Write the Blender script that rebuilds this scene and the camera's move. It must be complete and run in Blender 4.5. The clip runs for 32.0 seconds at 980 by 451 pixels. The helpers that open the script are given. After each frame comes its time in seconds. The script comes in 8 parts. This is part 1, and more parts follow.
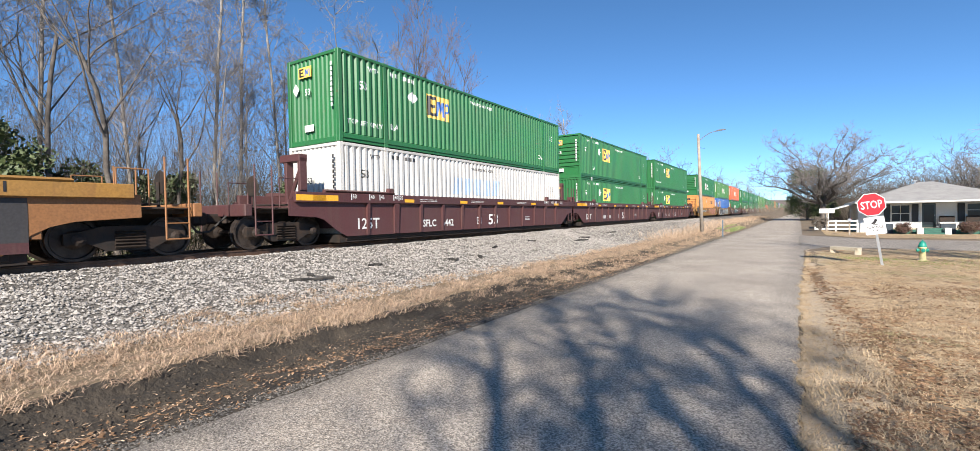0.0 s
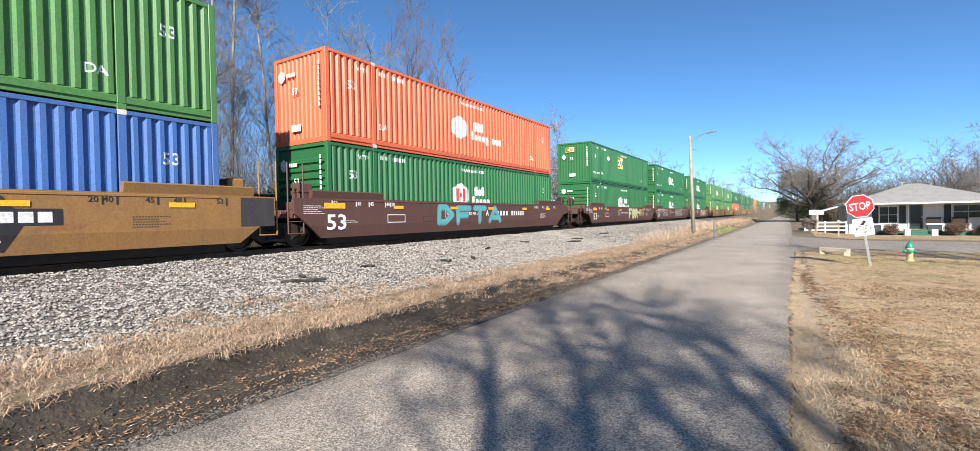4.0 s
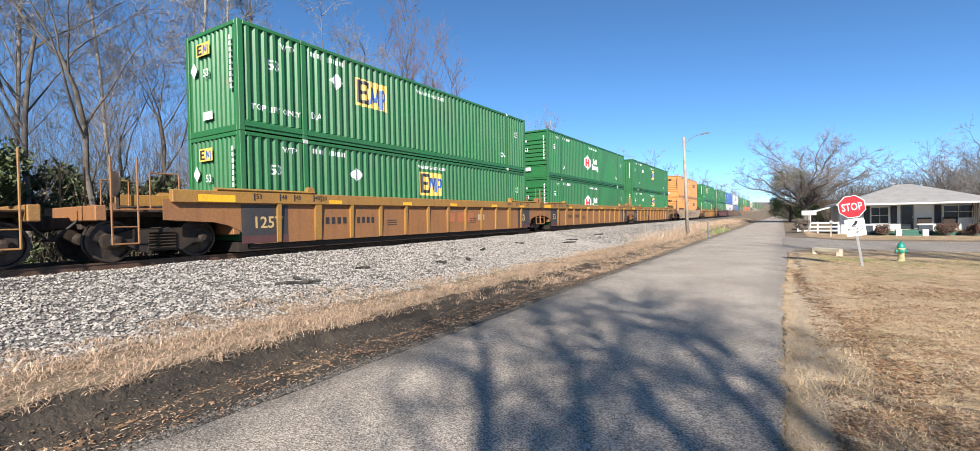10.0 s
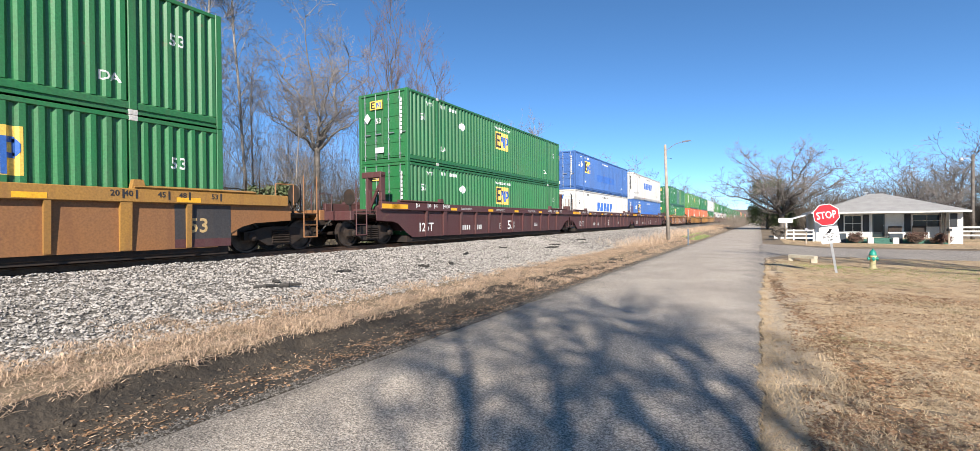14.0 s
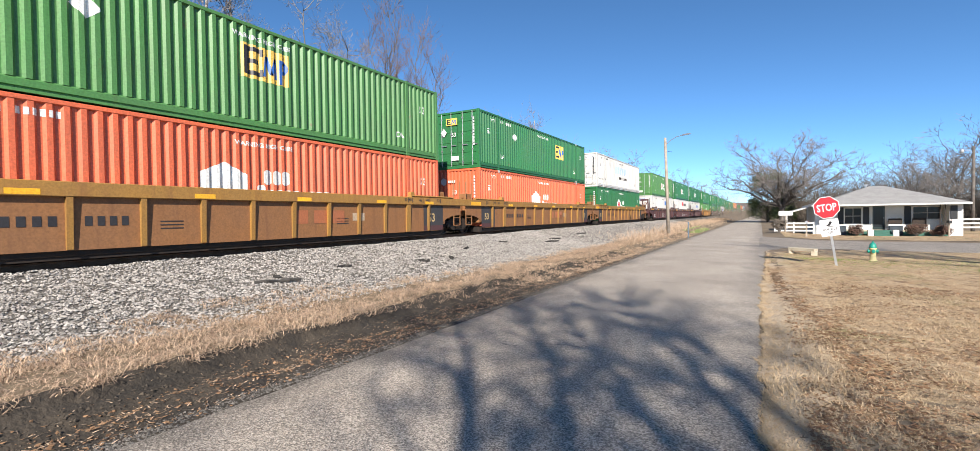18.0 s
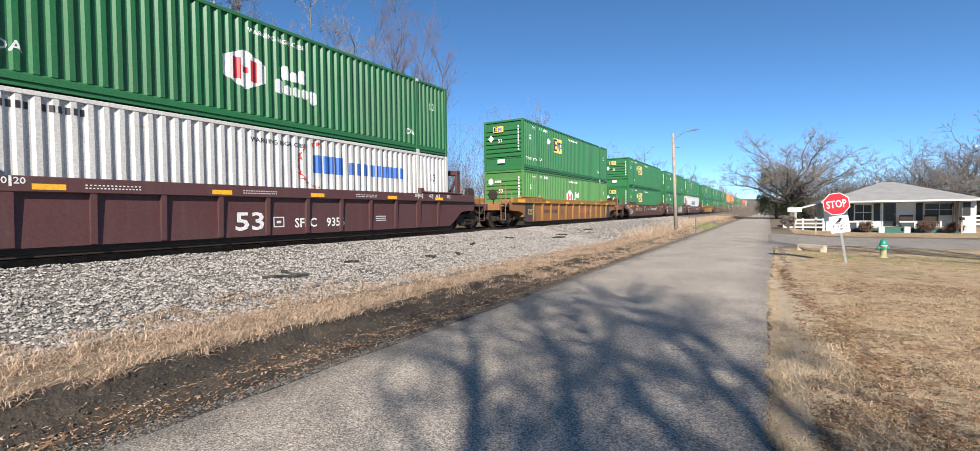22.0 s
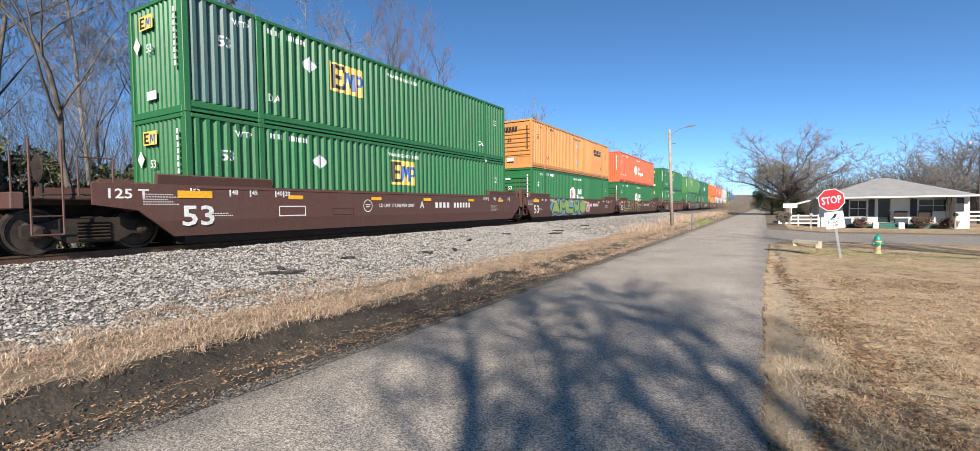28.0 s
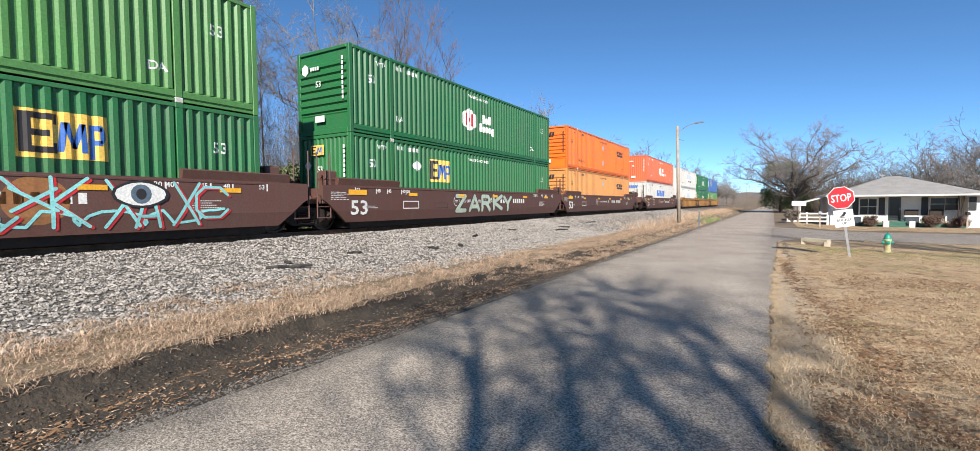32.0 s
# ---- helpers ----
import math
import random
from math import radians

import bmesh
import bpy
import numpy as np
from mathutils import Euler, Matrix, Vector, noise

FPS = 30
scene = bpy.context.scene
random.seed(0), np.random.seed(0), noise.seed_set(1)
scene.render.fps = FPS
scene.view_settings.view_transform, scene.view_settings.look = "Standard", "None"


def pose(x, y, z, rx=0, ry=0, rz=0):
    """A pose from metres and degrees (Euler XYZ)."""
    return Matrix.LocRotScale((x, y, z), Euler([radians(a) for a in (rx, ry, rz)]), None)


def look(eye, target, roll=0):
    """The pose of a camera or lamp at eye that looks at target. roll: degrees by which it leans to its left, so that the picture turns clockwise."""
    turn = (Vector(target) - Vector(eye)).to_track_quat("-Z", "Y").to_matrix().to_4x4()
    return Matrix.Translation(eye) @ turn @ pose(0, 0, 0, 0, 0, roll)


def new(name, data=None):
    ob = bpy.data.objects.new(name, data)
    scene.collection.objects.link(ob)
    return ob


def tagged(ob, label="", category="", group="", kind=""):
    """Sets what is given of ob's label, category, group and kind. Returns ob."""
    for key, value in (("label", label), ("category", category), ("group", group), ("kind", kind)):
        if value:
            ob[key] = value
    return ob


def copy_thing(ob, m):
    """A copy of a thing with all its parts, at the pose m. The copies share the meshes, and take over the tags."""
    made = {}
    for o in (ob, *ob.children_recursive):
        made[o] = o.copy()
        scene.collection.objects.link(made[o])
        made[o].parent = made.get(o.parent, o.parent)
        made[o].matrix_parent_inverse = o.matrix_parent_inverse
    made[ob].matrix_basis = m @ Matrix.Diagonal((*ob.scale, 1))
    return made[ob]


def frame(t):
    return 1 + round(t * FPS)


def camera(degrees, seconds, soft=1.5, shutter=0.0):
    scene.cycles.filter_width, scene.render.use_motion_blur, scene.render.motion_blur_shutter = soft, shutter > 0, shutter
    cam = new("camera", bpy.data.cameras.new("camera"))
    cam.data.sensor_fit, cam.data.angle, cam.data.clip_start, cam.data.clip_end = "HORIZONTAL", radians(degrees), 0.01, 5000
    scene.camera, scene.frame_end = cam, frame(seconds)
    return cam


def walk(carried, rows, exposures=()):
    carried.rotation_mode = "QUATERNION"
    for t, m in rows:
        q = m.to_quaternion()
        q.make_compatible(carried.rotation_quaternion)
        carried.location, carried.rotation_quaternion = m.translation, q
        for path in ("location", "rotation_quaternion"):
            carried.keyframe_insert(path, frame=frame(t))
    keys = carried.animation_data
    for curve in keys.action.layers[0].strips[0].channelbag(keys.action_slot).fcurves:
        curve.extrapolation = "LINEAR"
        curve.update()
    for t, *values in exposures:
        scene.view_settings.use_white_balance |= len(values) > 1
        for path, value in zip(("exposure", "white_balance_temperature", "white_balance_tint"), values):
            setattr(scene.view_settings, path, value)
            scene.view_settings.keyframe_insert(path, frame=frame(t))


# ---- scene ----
# the camera stands on the road's edge and sways in the hand
EYE = (0.0, 0.0, 1.8)
SWAY = [  # seconds, turn to the left, tilt, lean
    (0, 33.08, -1.17, -1.03), (0.5, 33.27, -1.19, -1.01), (1, 33.37, -1.15, -0.88), (1.5, 33.21, -1.08, -0.78), (2, 33.02, -1.12, -0.82),
    (2.5, 32.85, -1.15, -0.90), (3, 32.57, -1.11, -0.93), (3.5, 32.35, -1.06, -0.98), (5.5, 32.12, -1.02, -0.99), (6, 32.14, -1.01, -0.99),
    (6.5, 32.11, -1.00, -1.03), (7, 32.07, -0.98, -1.06), (7.5, 32.04, -0.94, -1.10), (8, 31.99, -0.94, -1.08), (8.5, 31.91, -0.94, -1.12),
    (9, 31.80, -0.93, -1.13), (9.5, 31.65, -0.93, -1.07), (10, 31.62, -0.90, -1.12), (10.5, 31.50, -0.86, -1.22), (11, 31.38, -0.68, -1.24),
    (11.5, 31.23, -0.59, -1.13), (12, 30.95, -0.52, -0.89), (12.5, 30.70, -0.43, -0.66), (13, 30.34, -0.41, -0.54), (13.5, 29.97, -0.35, -0.51),
    (14, 29.61, -0.41, -0.52), (14.5, 29.35, -0.50, -0.54), (16.5, 29.24, -0.84, -0.72), (17, 29.37, -0.91, -0.80), (17.5, 29.47, -1.01, -0.83),
    (18, 29.63, -1.10, -0.80), (18.5, 29.70, -1.14, -0.79), (19, 29.81, -1.17, -0.75), (19.5, 29.90, -1.20, -0.76), (20, 29.97, -1.30, -0.73),
    (20.5, 30.00, -1.36, -0.66), (21, 30.07, -1.43, -0.70), (21.5, 30.25, -1.52, -0.77), (22, 30.41, -1.58, -0.71), (22.5, 30.45, -1.57, -0.70),
    (23, 30.70, -1.56, -0.71), (23.5, 31.02, -1.54, -0.65), (24, 31.08, -1.58, -0.60), (24.5, 31.14, -1.70, -0.49), (25, 31.12, -1.70, -0.41),
    (25.5, 30.99, -1.73, -0.44), (27.5, 30.23, -1.98, -0.63), (28, 30.02, -2.05, -0.74), (28.5, 29.94, -2.12, -0.74), (29, 29.99, -2.20, -0.75),
    (29.5, 30.05, -2.25, -0.72), (30, 30.19, -2.31, -0.78), (30.5, 30.34, -2.35, -0.71), (31, 30.33, -2.39, -0.53), (31.5, 30.57, -2.44, -0.48),
    (32, 30.75, -2.55, -0.37),
]
cam = camera(91.8, 32.0, 0.55)
walk(cam, [(t, pose(*EYE, 90 + tilt, 0, turn) @ pose(0, 0, 0, 0, 0, lean)) for t, turn, tilt, lean in SWAY], [(0, 0.98), (16, 0.98), (20, 0.84), (32, 0.78)])

# ---- light: low winter sun behind the camera, clear sky ----
SUN_AZ, SUN_EL = radians(29), radians(32)
to_sun = Vector((math.sin(SUN_AZ) * math.cos(SUN_EL), -math.cos(SUN_AZ) * math.cos(SUN_EL), math.sin(SUN_EL)))
sun = new("sun", bpy.data.lights.new("sun", "SUN"))
sun.data.energy, sun.data.angle, sun.data.color = 5.0, radians(0.8), (1.0, 0.925, 0.83)
sun.matrix_world = look(to_sun * 100, (0, 0, 0))
world = bpy.data.worlds.new("sky")
scene.world = world
world.use_nodes = True
wn = world.node_tree
sky = wn.nodes.new("ShaderNodeTexSky")
sky.sky_type, sky.sun_disc, sky.sun_elevation = "NISHITA", False, SUN_EL
sky.sun_rotation = math.pi - SUN_AZ
sky.air_density, sky.dust_density, sky.ozone_density = 0.54, 0.0, 6.0
wn.nodes["Background"].inputs["Strength"].default_value = 0.098
deep = wn.nodes.new("ShaderNodeHueSaturation")
deep.inputs["Hue"].default_value, deep.inputs["Saturation"].default_value = 0.493, 1.05
wn.links.new(sky.outputs[0], deep.inputs["Color"])
wn.links.new(deep.outputs[0], wn.nodes["Background"].inputs[0])

# ---- materials ----
def material(name, base, second=None, rough=0.7, metal=0.0, scale=6.0, fine=60.0, bump=0.2, depth=0.01, vary=0.0, streak=0.0, stain=None, spec=0.5):
    """Two colours mixed by coarse noise, fine grain, relief, and a lift or drop from piece to piece."""
    m = bpy.data.materials.new(name)
    m.use_nodes = True
    n, l = m.node_tree.nodes, m.node_tree.links
    b = n["Principled BSDF"]
    b.inputs["Roughness"].default_value, b.inputs["Metallic"].default_value = rough, metal
    b.inputs["Specular IOR Level"].default_value = spec
    co = n.new("ShaderNodeTexCoord")
    where = co.outputs["Object"]
    if vary:
        own, far = n.new("ShaderNodeObjectInfo"), n.new("ShaderNodeVectorMath")
        far.operation = "SCALE"
        far.inputs[0].default_value, far.inputs[3].default_value = (31.0, 57.0, 0.0), 1.0
        l.new(own.outputs["Random"], far.inputs[3])
        add = n.new("ShaderNodeVectorMath")
        l.new(where, add.inputs[0])
        l.new(far.outputs[0], add.inputs[1])
        where = add.outputs[0]
    second = second or tuple(c * 0.72 for c in base)
    a = n.new("ShaderNodeTexNoise")
    a.inputs["Scale"].default_value, a.inputs["Detail"].default_value, a.inputs["Roughness"].default_value = scale, 5, 0.6
    l.new(where, a.inputs["Vector"])
    mix = n.new("ShaderNodeMix")
    mix.data_type = "RGBA"
    mix.inputs[6].default_value, mix.inputs[7].default_value = (*base, 1), (*second, 1)
    ramp = n.new("ShaderNodeMapRange")
    ramp.inputs[1].default_value, ramp.inputs[2].default_value = 0.36, 0.66
    l.new(a.outputs["Fac"], ramp.inputs[0])
    l.new(ramp.outputs[0], mix.inputs[0])
    out = mix.outputs[2]
    f = n.new("ShaderNodeTexNoise")
    f.inputs["Scale"].default_value, f.inputs["Detail"].default_value = fine, 4
    l.new(where, f.inputs["Vector"])
    hsv = n.new("ShaderNodeHueSaturation")
    mr = n.new("ShaderNodeMapRange")
    mr.inputs[1].default_value, mr.inputs[2].default_value, mr.inputs[3].default_value, mr.inputs[4].default_value = 0.3, 0.7, 0.82, 1.18
    l.new(f.outputs["Fac"], mr.inputs[0])
    val = mr.outputs[0]
    if vary:
        info = n.new("ShaderNodeObjectInfo")
        vr = n.new("ShaderNodeMapRange")
        vr.inputs[3].default_value, vr.inputs[4].default_value = 1 - vary, 1 + vary
        l.new(info.outputs["Random"], vr.inputs[0])
        mul = n.new("ShaderNodeMath")
        mul.operation = "MULTIPLY"
        l.new(val, mul.inputs[0])
        l.new(vr.outputs[0], mul.inputs[1])
        val = mul.outputs[0]
    l.new(val, hsv.inputs["Value"])
    l.new(out, hsv.inputs["Color"])
    out = hsv.outputs[0]
    if streak:
        mp = n.new("ShaderNodeMapping")
        mp.inputs["Scale"].default_value = (2.6, 2.6, 0.22)
        l.new(where, mp.inputs[0])
        s = n.new("ShaderNodeTexNoise")
        s.inputs["Scale"].default_value, s.inputs["Detail"].default_value = 2.2, 6
        l.new(mp.outputs[0], s.inputs["Vector"])
        sr = n.new("ShaderNodeMapRange")
        sr.inputs[1].default_value, sr.inputs[2].default_value, sr.inputs[4].default_value = 0.52, 0.8, streak
        l.new(s.outputs["Fac"], sr.inputs[0])
        m2 = n.new("ShaderNodeMix")
        m2.data_type = "RGBA"
        m2.inputs[7].default_value = (*(stain or (0.10, 0.075, 0.055)), 1)
        l.new(sr.outputs[0], m2.inputs[0])
        l.new(out, m2.inputs[6])
        out = m2.outputs[2]
        rust = n.new("ShaderNodeTexNoise")
        rust.inputs["Scale"].default_value, rust.inputs["Detail"].default_value, rust.inputs["Roughness"].default_value = 1.7, 9, 0.74
        l.new(where, rust.inputs["Vector"])
        rk = n.new("ShaderNodeMapRange")
        rk.inputs[1].default_value, rk.inputs[2].default_value, rk.inputs[4].default_value = 0.63, 0.70, 0.75
        l.new(rust.outputs["Fac"], rk.inputs[0])
        m3 = n.new("ShaderNodeMix")
        m3.data_type = "RGBA"
        m3.inputs[7].default_value = (*(stain or (0.13, 0.075, 0.045)), 1)
        l.new(rk.outputs[0], m3.inputs[0])
        l.new(out, m3.inputs[6])
        out = m3.outputs[2]
    l.new(out, b.inputs["Base Color"])
    if bump:
        bp = n.new("ShaderNodeBump")
        bp.inputs["Strength"].default_value, bp.inputs["Distance"].default_value = bump, depth
        l.new(f.outputs["Fac"], bp.inputs["Height"])
        l.new(bp.outputs[0], b.inputs["Normal"])
    rr = n.new("ShaderNodeMapRange")
    rr.inputs[3].default_value, rr.inputs[4].default_value = max(0.05, rough - 0.1), min(1, rough + 0.12)
    l.new(a.outputs["Fac"], rr.inputs[0])
    l.new(rr.outputs[0], b.inputs["Roughness"])
    return m


def paint(name, base, streak=0.35, rough=0.42, stain=None, second=None):
    return material(name, base, second or tuple(min(1, c * 0.82 + 0.012) for c in base), rough, 0.0, 0.7, 24, 0.06, 0.004, 0.07, streak, stain)


M = {
    "green": paint("green_paint", (0.021, 0.142, 0.045), 0.22),
    "leafgreen": paint("leaf_green_paint", (0.070, 0.205, 0.056), 0.22),
    "midgreen": paint("mid_green_paint", (0.016, 0.130, 0.040), 0.18),
    "orange": paint("faded_orange_paint", (0.64, 0.135, 0.055), 0.20),
    "brightorange": paint("bright_orange_paint", (0.70, 0.15, 0.015), 0.15),
    "tan": paint("tan_orange_paint", (0.56, 0.25, 0.075), 0.25),
    "white": paint("white_paint", (0.54, 0.53, 0.50), 0.25, stain=(0.32, 0.26, 0.20)),
    "blue": paint("blue_paint", (0.05, 0.13, 0.36), 0.18),
    "greypatch": paint("grey_green_repair_paint", (0.058, 0.125, 0.115), 0.3),
    "maroon": paint("maroon_car_paint", (0.080, 0.028, 0.028), 0.35, 0.6),
    "brown": paint("brown_car_paint", (0.098, 0.042, 0.032), 0.40, 0.6),
    "yellow": paint("yellow_car_paint", (0.31, 0.16, 0.034), 0.7, 0.55, (0.20, 0.09, 0.035)),
    "rusty": paint("rust_stained_panel", (0.26, 0.115, 0.040), 0.55, 0.65, (0.14, 0.06, 0.03)),
    "tanbrown": paint("ochre_car_paint", (0.27, 0.14, 0.042), 0.5, 0.6, (0.17, 0.08, 0.04)),
    "greytan": paint("grey_overspray_paint", (0.42, 0.32, 0.22), 0.4, 0.6),
    "steel": material("dark_grimy_steel", (0.018, 0.015, 0.013), (0.042, 0.026, 0.018), 0.75, 0.2, 5, 60, 0.3),
    "wheel": material("worn_wheel_steel", (0.075, 0.058, 0.048), (0.03, 0.022, 0.018), 0.5, 0.5, 5, 50, 0.1),
    "rail": material("railhead_steel", (0.16, 0.10, 0.07), (0.10, 0.055, 0.035), 0.5, 0.6, 4, 40, 0.15),
    "tie": material("creosoted_tie", (0.07, 0.05, 0.04), (0.13, 0.10, 0.08), 0.9, 0, 5, 40, 0.5, vary=0.2),
    "dwhite": paint("white_stencil_paint", (0.72, 0.73, 0.70), 0.12),
    "dyellow": paint("sign_yellow_paint", (0.78, 0.52, 0.10), 0.1),
    "dblack": paint("black_stencil_paint", (0.022, 0.020, 0.022), 0.1),
    "dblue": paint("logo_blue_paint", (0.03, 0.12, 0.42), 0.1),
    "dred": paint("logo_red_paint", (0.55, 0.025, 0.03), 0.1),
    "reflector": paint("amber_reflector_tape", (0.85, 0.42, 0.02), 0.15),
    "faded": paint("faded_logo_paint", (0.36, 0.47, 0.60), 0.4),
    "graff_a": paint("pale_yellow_spray", (0.66, 0.58, 0.20), 0.2),
    "graff_b": paint("sky_blue_spray", (0.14, 0.30, 0.40), 0.2),
    "graff_c": paint("pink_spray", (0.70, 0.36, 0.42), 0.2),
    "graff_d": paint("lime_spray", (0.26, 0.40, 0.12), 0.2),
    "graff_e": paint("sand_spray", (0.52, 0.36, 0.16), 0.2),
    "graff_f": paint("copper_spray", (0.40, 0.13, 0.05), 0.2),
    "graff_g": paint("teal_spray", (0.10, 0.42, 0.42), 0.2),
    "graff_h": paint("pale_mint_spray", (0.42, 0.50, 0.40), 0.2),
    "graff_i": paint("pale_cyan_spray", (0.24, 0.60, 0.60), 0.15),
    "darkpatch": paint("black_grey_touch_up_paint", (0.035, 0.033, 0.035), 0.3, 0.6),
    "palepatch": paint("pale_green_panel_paint", (0.085, 0.185, 0.062), 0.3),
    # darker than the stones: shade in the gaps is put into this colour
    "ballast": material("ballast_gap_shade", (0.15, 0.136, 0.12), (0.095, 0.086, 0.076), 0.9, 0, 1.1, 22, 1.0, 0.06),
    "farground": material("winter_field_floor", (0.20, 0.148, 0.092), (0.11, 0.082, 0.053), 0.95, 0, 0.2, 8, 0.5, 0.05),
    "dirt": material("dark_damp_dirt", (0.022, 0.0175, 0.013), (0.058, 0.045, 0.032), 0.95, 0, 1.6, 20, 0.6, 0.05),
    "straw": material("dry_straw_grass", (0.56, 0.43, 0.29), (0.38, 0.245, 0.165), 0.85, 0, 0.9, 30, 0.2),
    "greengrass": material("winter_green_grass", (0.12, 0.20, 0.035), (0.20, 0.22, 0.06), 0.9, 0, 1.2, 30, 0.6, 0.03),
    "leaf": material("dead_oak_leaves", (0.15, 0.080, 0.040), (0.29, 0.175, 0.095), 0.8, 0, 3, 30, 0.2),
    "bark": material("grey_bark", (0.155, 0.135, 0.118), (0.075, 0.064, 0.055), 0.95, 0, 3, 26, 0.8, 0.03),
    "palebark": material("pale_bark", (0.34, 0.31, 0.28), (0.17, 0.148, 0.13), 0.95, 0, 2, 22, 0.6, 0.03),
    "twig": material("winter_twigs", (0.15, 0.134, 0.124), (0.25, 0.225, 0.21), 0.95, 0, 1, 10, 0),
    "redtwig": material("reddish_winter_twigs", (0.165, 0.112, 0.108), (0.12, 0.086, 0.082), 0.95, 0, 1, 10, 0),
    "evergreen": material("evergreen_leaves", (0.060, 0.088, 0.030), (0.095, 0.118, 0.048), 0.6, 0, 1.5, 12, 0),
    "brush": material("brown_brush", (0.15, 0.124, 0.10), (0.09, 0.074, 0.06), 0.95, 0, 0.8, 12, 0),
    "shrub": material("russet_shrub_leaves", (0.10, 0.045, 0.035), (0.07, 0.05, 0.03), 0.8, 0, 3, 20, 0),
    "housewhite": material("white_painted_siding", (0.58, 0.58, 0.56), (0.50, 0.50, 0.48), 0.6, 0, 0.8, 20, 0.1),
    "roof": material("grey_asphalt_shingle", (0.38, 0.37, 0.355), (0.31, 0.30, 0.29), 0.9, 0, 1.5, 18, 0.6, 0.02, 0.10),
    "shutter": material("black_green_shutter", (0.012, 0.014, 0.016), None, 0.5, 0, 5, 40, 0.1),
    "porchgreen": material("dark_green_porch_paint", (0.03, 0.12, 0.085), None, 0.6, 0, 2, 30, 0.1),
    "door": material("dark_storm_door", (0.02, 0.035, 0.035), None, 0.3, 0, 2, 30, 0.05),
    "navy": material("dark_slate_paint", (0.03, 0.045, 0.06), None, 0.6, 0, 3, 30, 0.1),
    "porchwall": material("pale_porch_wall", (0.60, 0.62, 0.62), (0.54, 0.56, 0.56), 0.7, 0, 1, 20, 0.1),
    "concrete": material("weathered_concrete", (0.50, 0.45, 0.35), (0.36, 0.31, 0.23), 0.9, 0, 2.5, 30, 0.4),
    "wood": material("weathered_pole_wood", (0.36, 0.31, 0.255), (0.25, 0.21, 0.17), 0.85, 0, 3, 40, 0.5, 0.01),
    "galv": material("galvanised_steel", (0.55, 0.56, 0.57), (0.42, 0.43, 0.44), 0.4, 0.8, 8, 60, 0.05),
    "signred": material("sign_red", (0.55, 0.022, 0.035), (0.48, 0.02, 0.03), 0.4, 0, 2, 30, 0),
    "signwhite": material("sign_white", (0.78, 0.78, 0.78), (0.72, 0.72, 0.72), 0.4, 0, 2, 30, 0),
    "hydyellow": material("hydrant_cream_paint", (0.66, 0.58, 0.30), (0.56, 0.48, 0.24), 0.5, 0, 6, 40, 0.1),
    "hydgreen": material("hydrant_teal_paint", (0.015, 0.30, 0.22), None, 0.45, 0, 6, 40, 0.1),
    "rubber": material("black_debris", (0.018, 0.017, 0.016), (0.05, 0.045, 0.04), 0.8, 0, 8, 60, 0.3),
    "postblue": material("blue_grey_marker", (0.10, 0.15, 0.20), None, 0.6, 0, 6, 40, 0.1),
    "oakbark": material("weathered_oak_bark", (0.24, 0.215, 0.19), (0.10, 0.088, 0.076), 0.95, 0, 2, 22, 0.6, 0.03),
    "grime": material("rusty_grime", (0.060, 0.040, 0.030), (0.026, 0.020, 0.016), 0.85, 0.1, 4, 40, 0.4),
    # brush colour darkened: the thicket's own shade is put into the brown
    "shadebrush": material("thicket_shade_brown", (0.085, 0.068, 0.052), (0.048, 0.039, 0.030), 0.95, 0, 0.8, 12, 0),
    "haze": material("far_hill_woods", (0.15, 0.125, 0.115), (0.10, 0.085, 0.08), 1.0, 0, 0.15, 2, 0),
}
glass = bpy.data.materials.new("window_glass")
glass.use_nodes = True
gb = glass.node_tree.nodes["Principled BSDF"]
gb.inputs["Base Color"].default_value = (0.02, 0.025, 0.03, 1)
gb.inputs["Roughness"].default_value, gb.inputs["Specular IOR Level"].default_value = 0.10, 0.25
M["glass"] = glass


def value_node(n, l, op, a, b=None):
    """One arithmetic node; a and b are sockets or numbers."""
    q = n.new("ShaderNodeMath")
    q.operation = op
    for i, v in enumerate((a, b)):
        if v is None:
            continue
        if isinstance(v, (int, float)):
            q.inputs[i].default_value = v
        else:
            l.new(v, q.inputs[i])
    return q.outputs[0]


def ramp_node(n, l, v, a, b, c=0.0, d=1.0):
    """Maps a..b to c..d, clamped and smooth."""
    q = n.new("ShaderNodeMapRange")
    q.interpolation_type = "SMOOTHSTEP"
    for i, w in enumerate((a, b, c, d)):
        q.inputs[i + 1].default_value = w
    l.new(v, q.inputs[0])
    return q.outputs[0]


def noise_node(n, l, co, scale, detail=5, rough=0.6):
    q = n.new("ShaderNodeTexNoise")
    q.inputs["Scale"].default_value, q.inputs["Detail"].default_value, q.inputs["Roughness"].default_value = scale, detail, rough
    l.new(co, q.inputs["Vector"])
    return q.outputs["Fac"]


def blend_node(n, l, k, a, b):
    """a where k is 0, b where k is 1; b is a colour."""
    q = n.new("ShaderNodeMix")
    q.data_type = "RGBA"
    l.new(k, q.inputs[0])
    l.new(a, q.inputs[6])
    q.inputs[7].default_value = (*b, 1)
    return q.outputs[2]


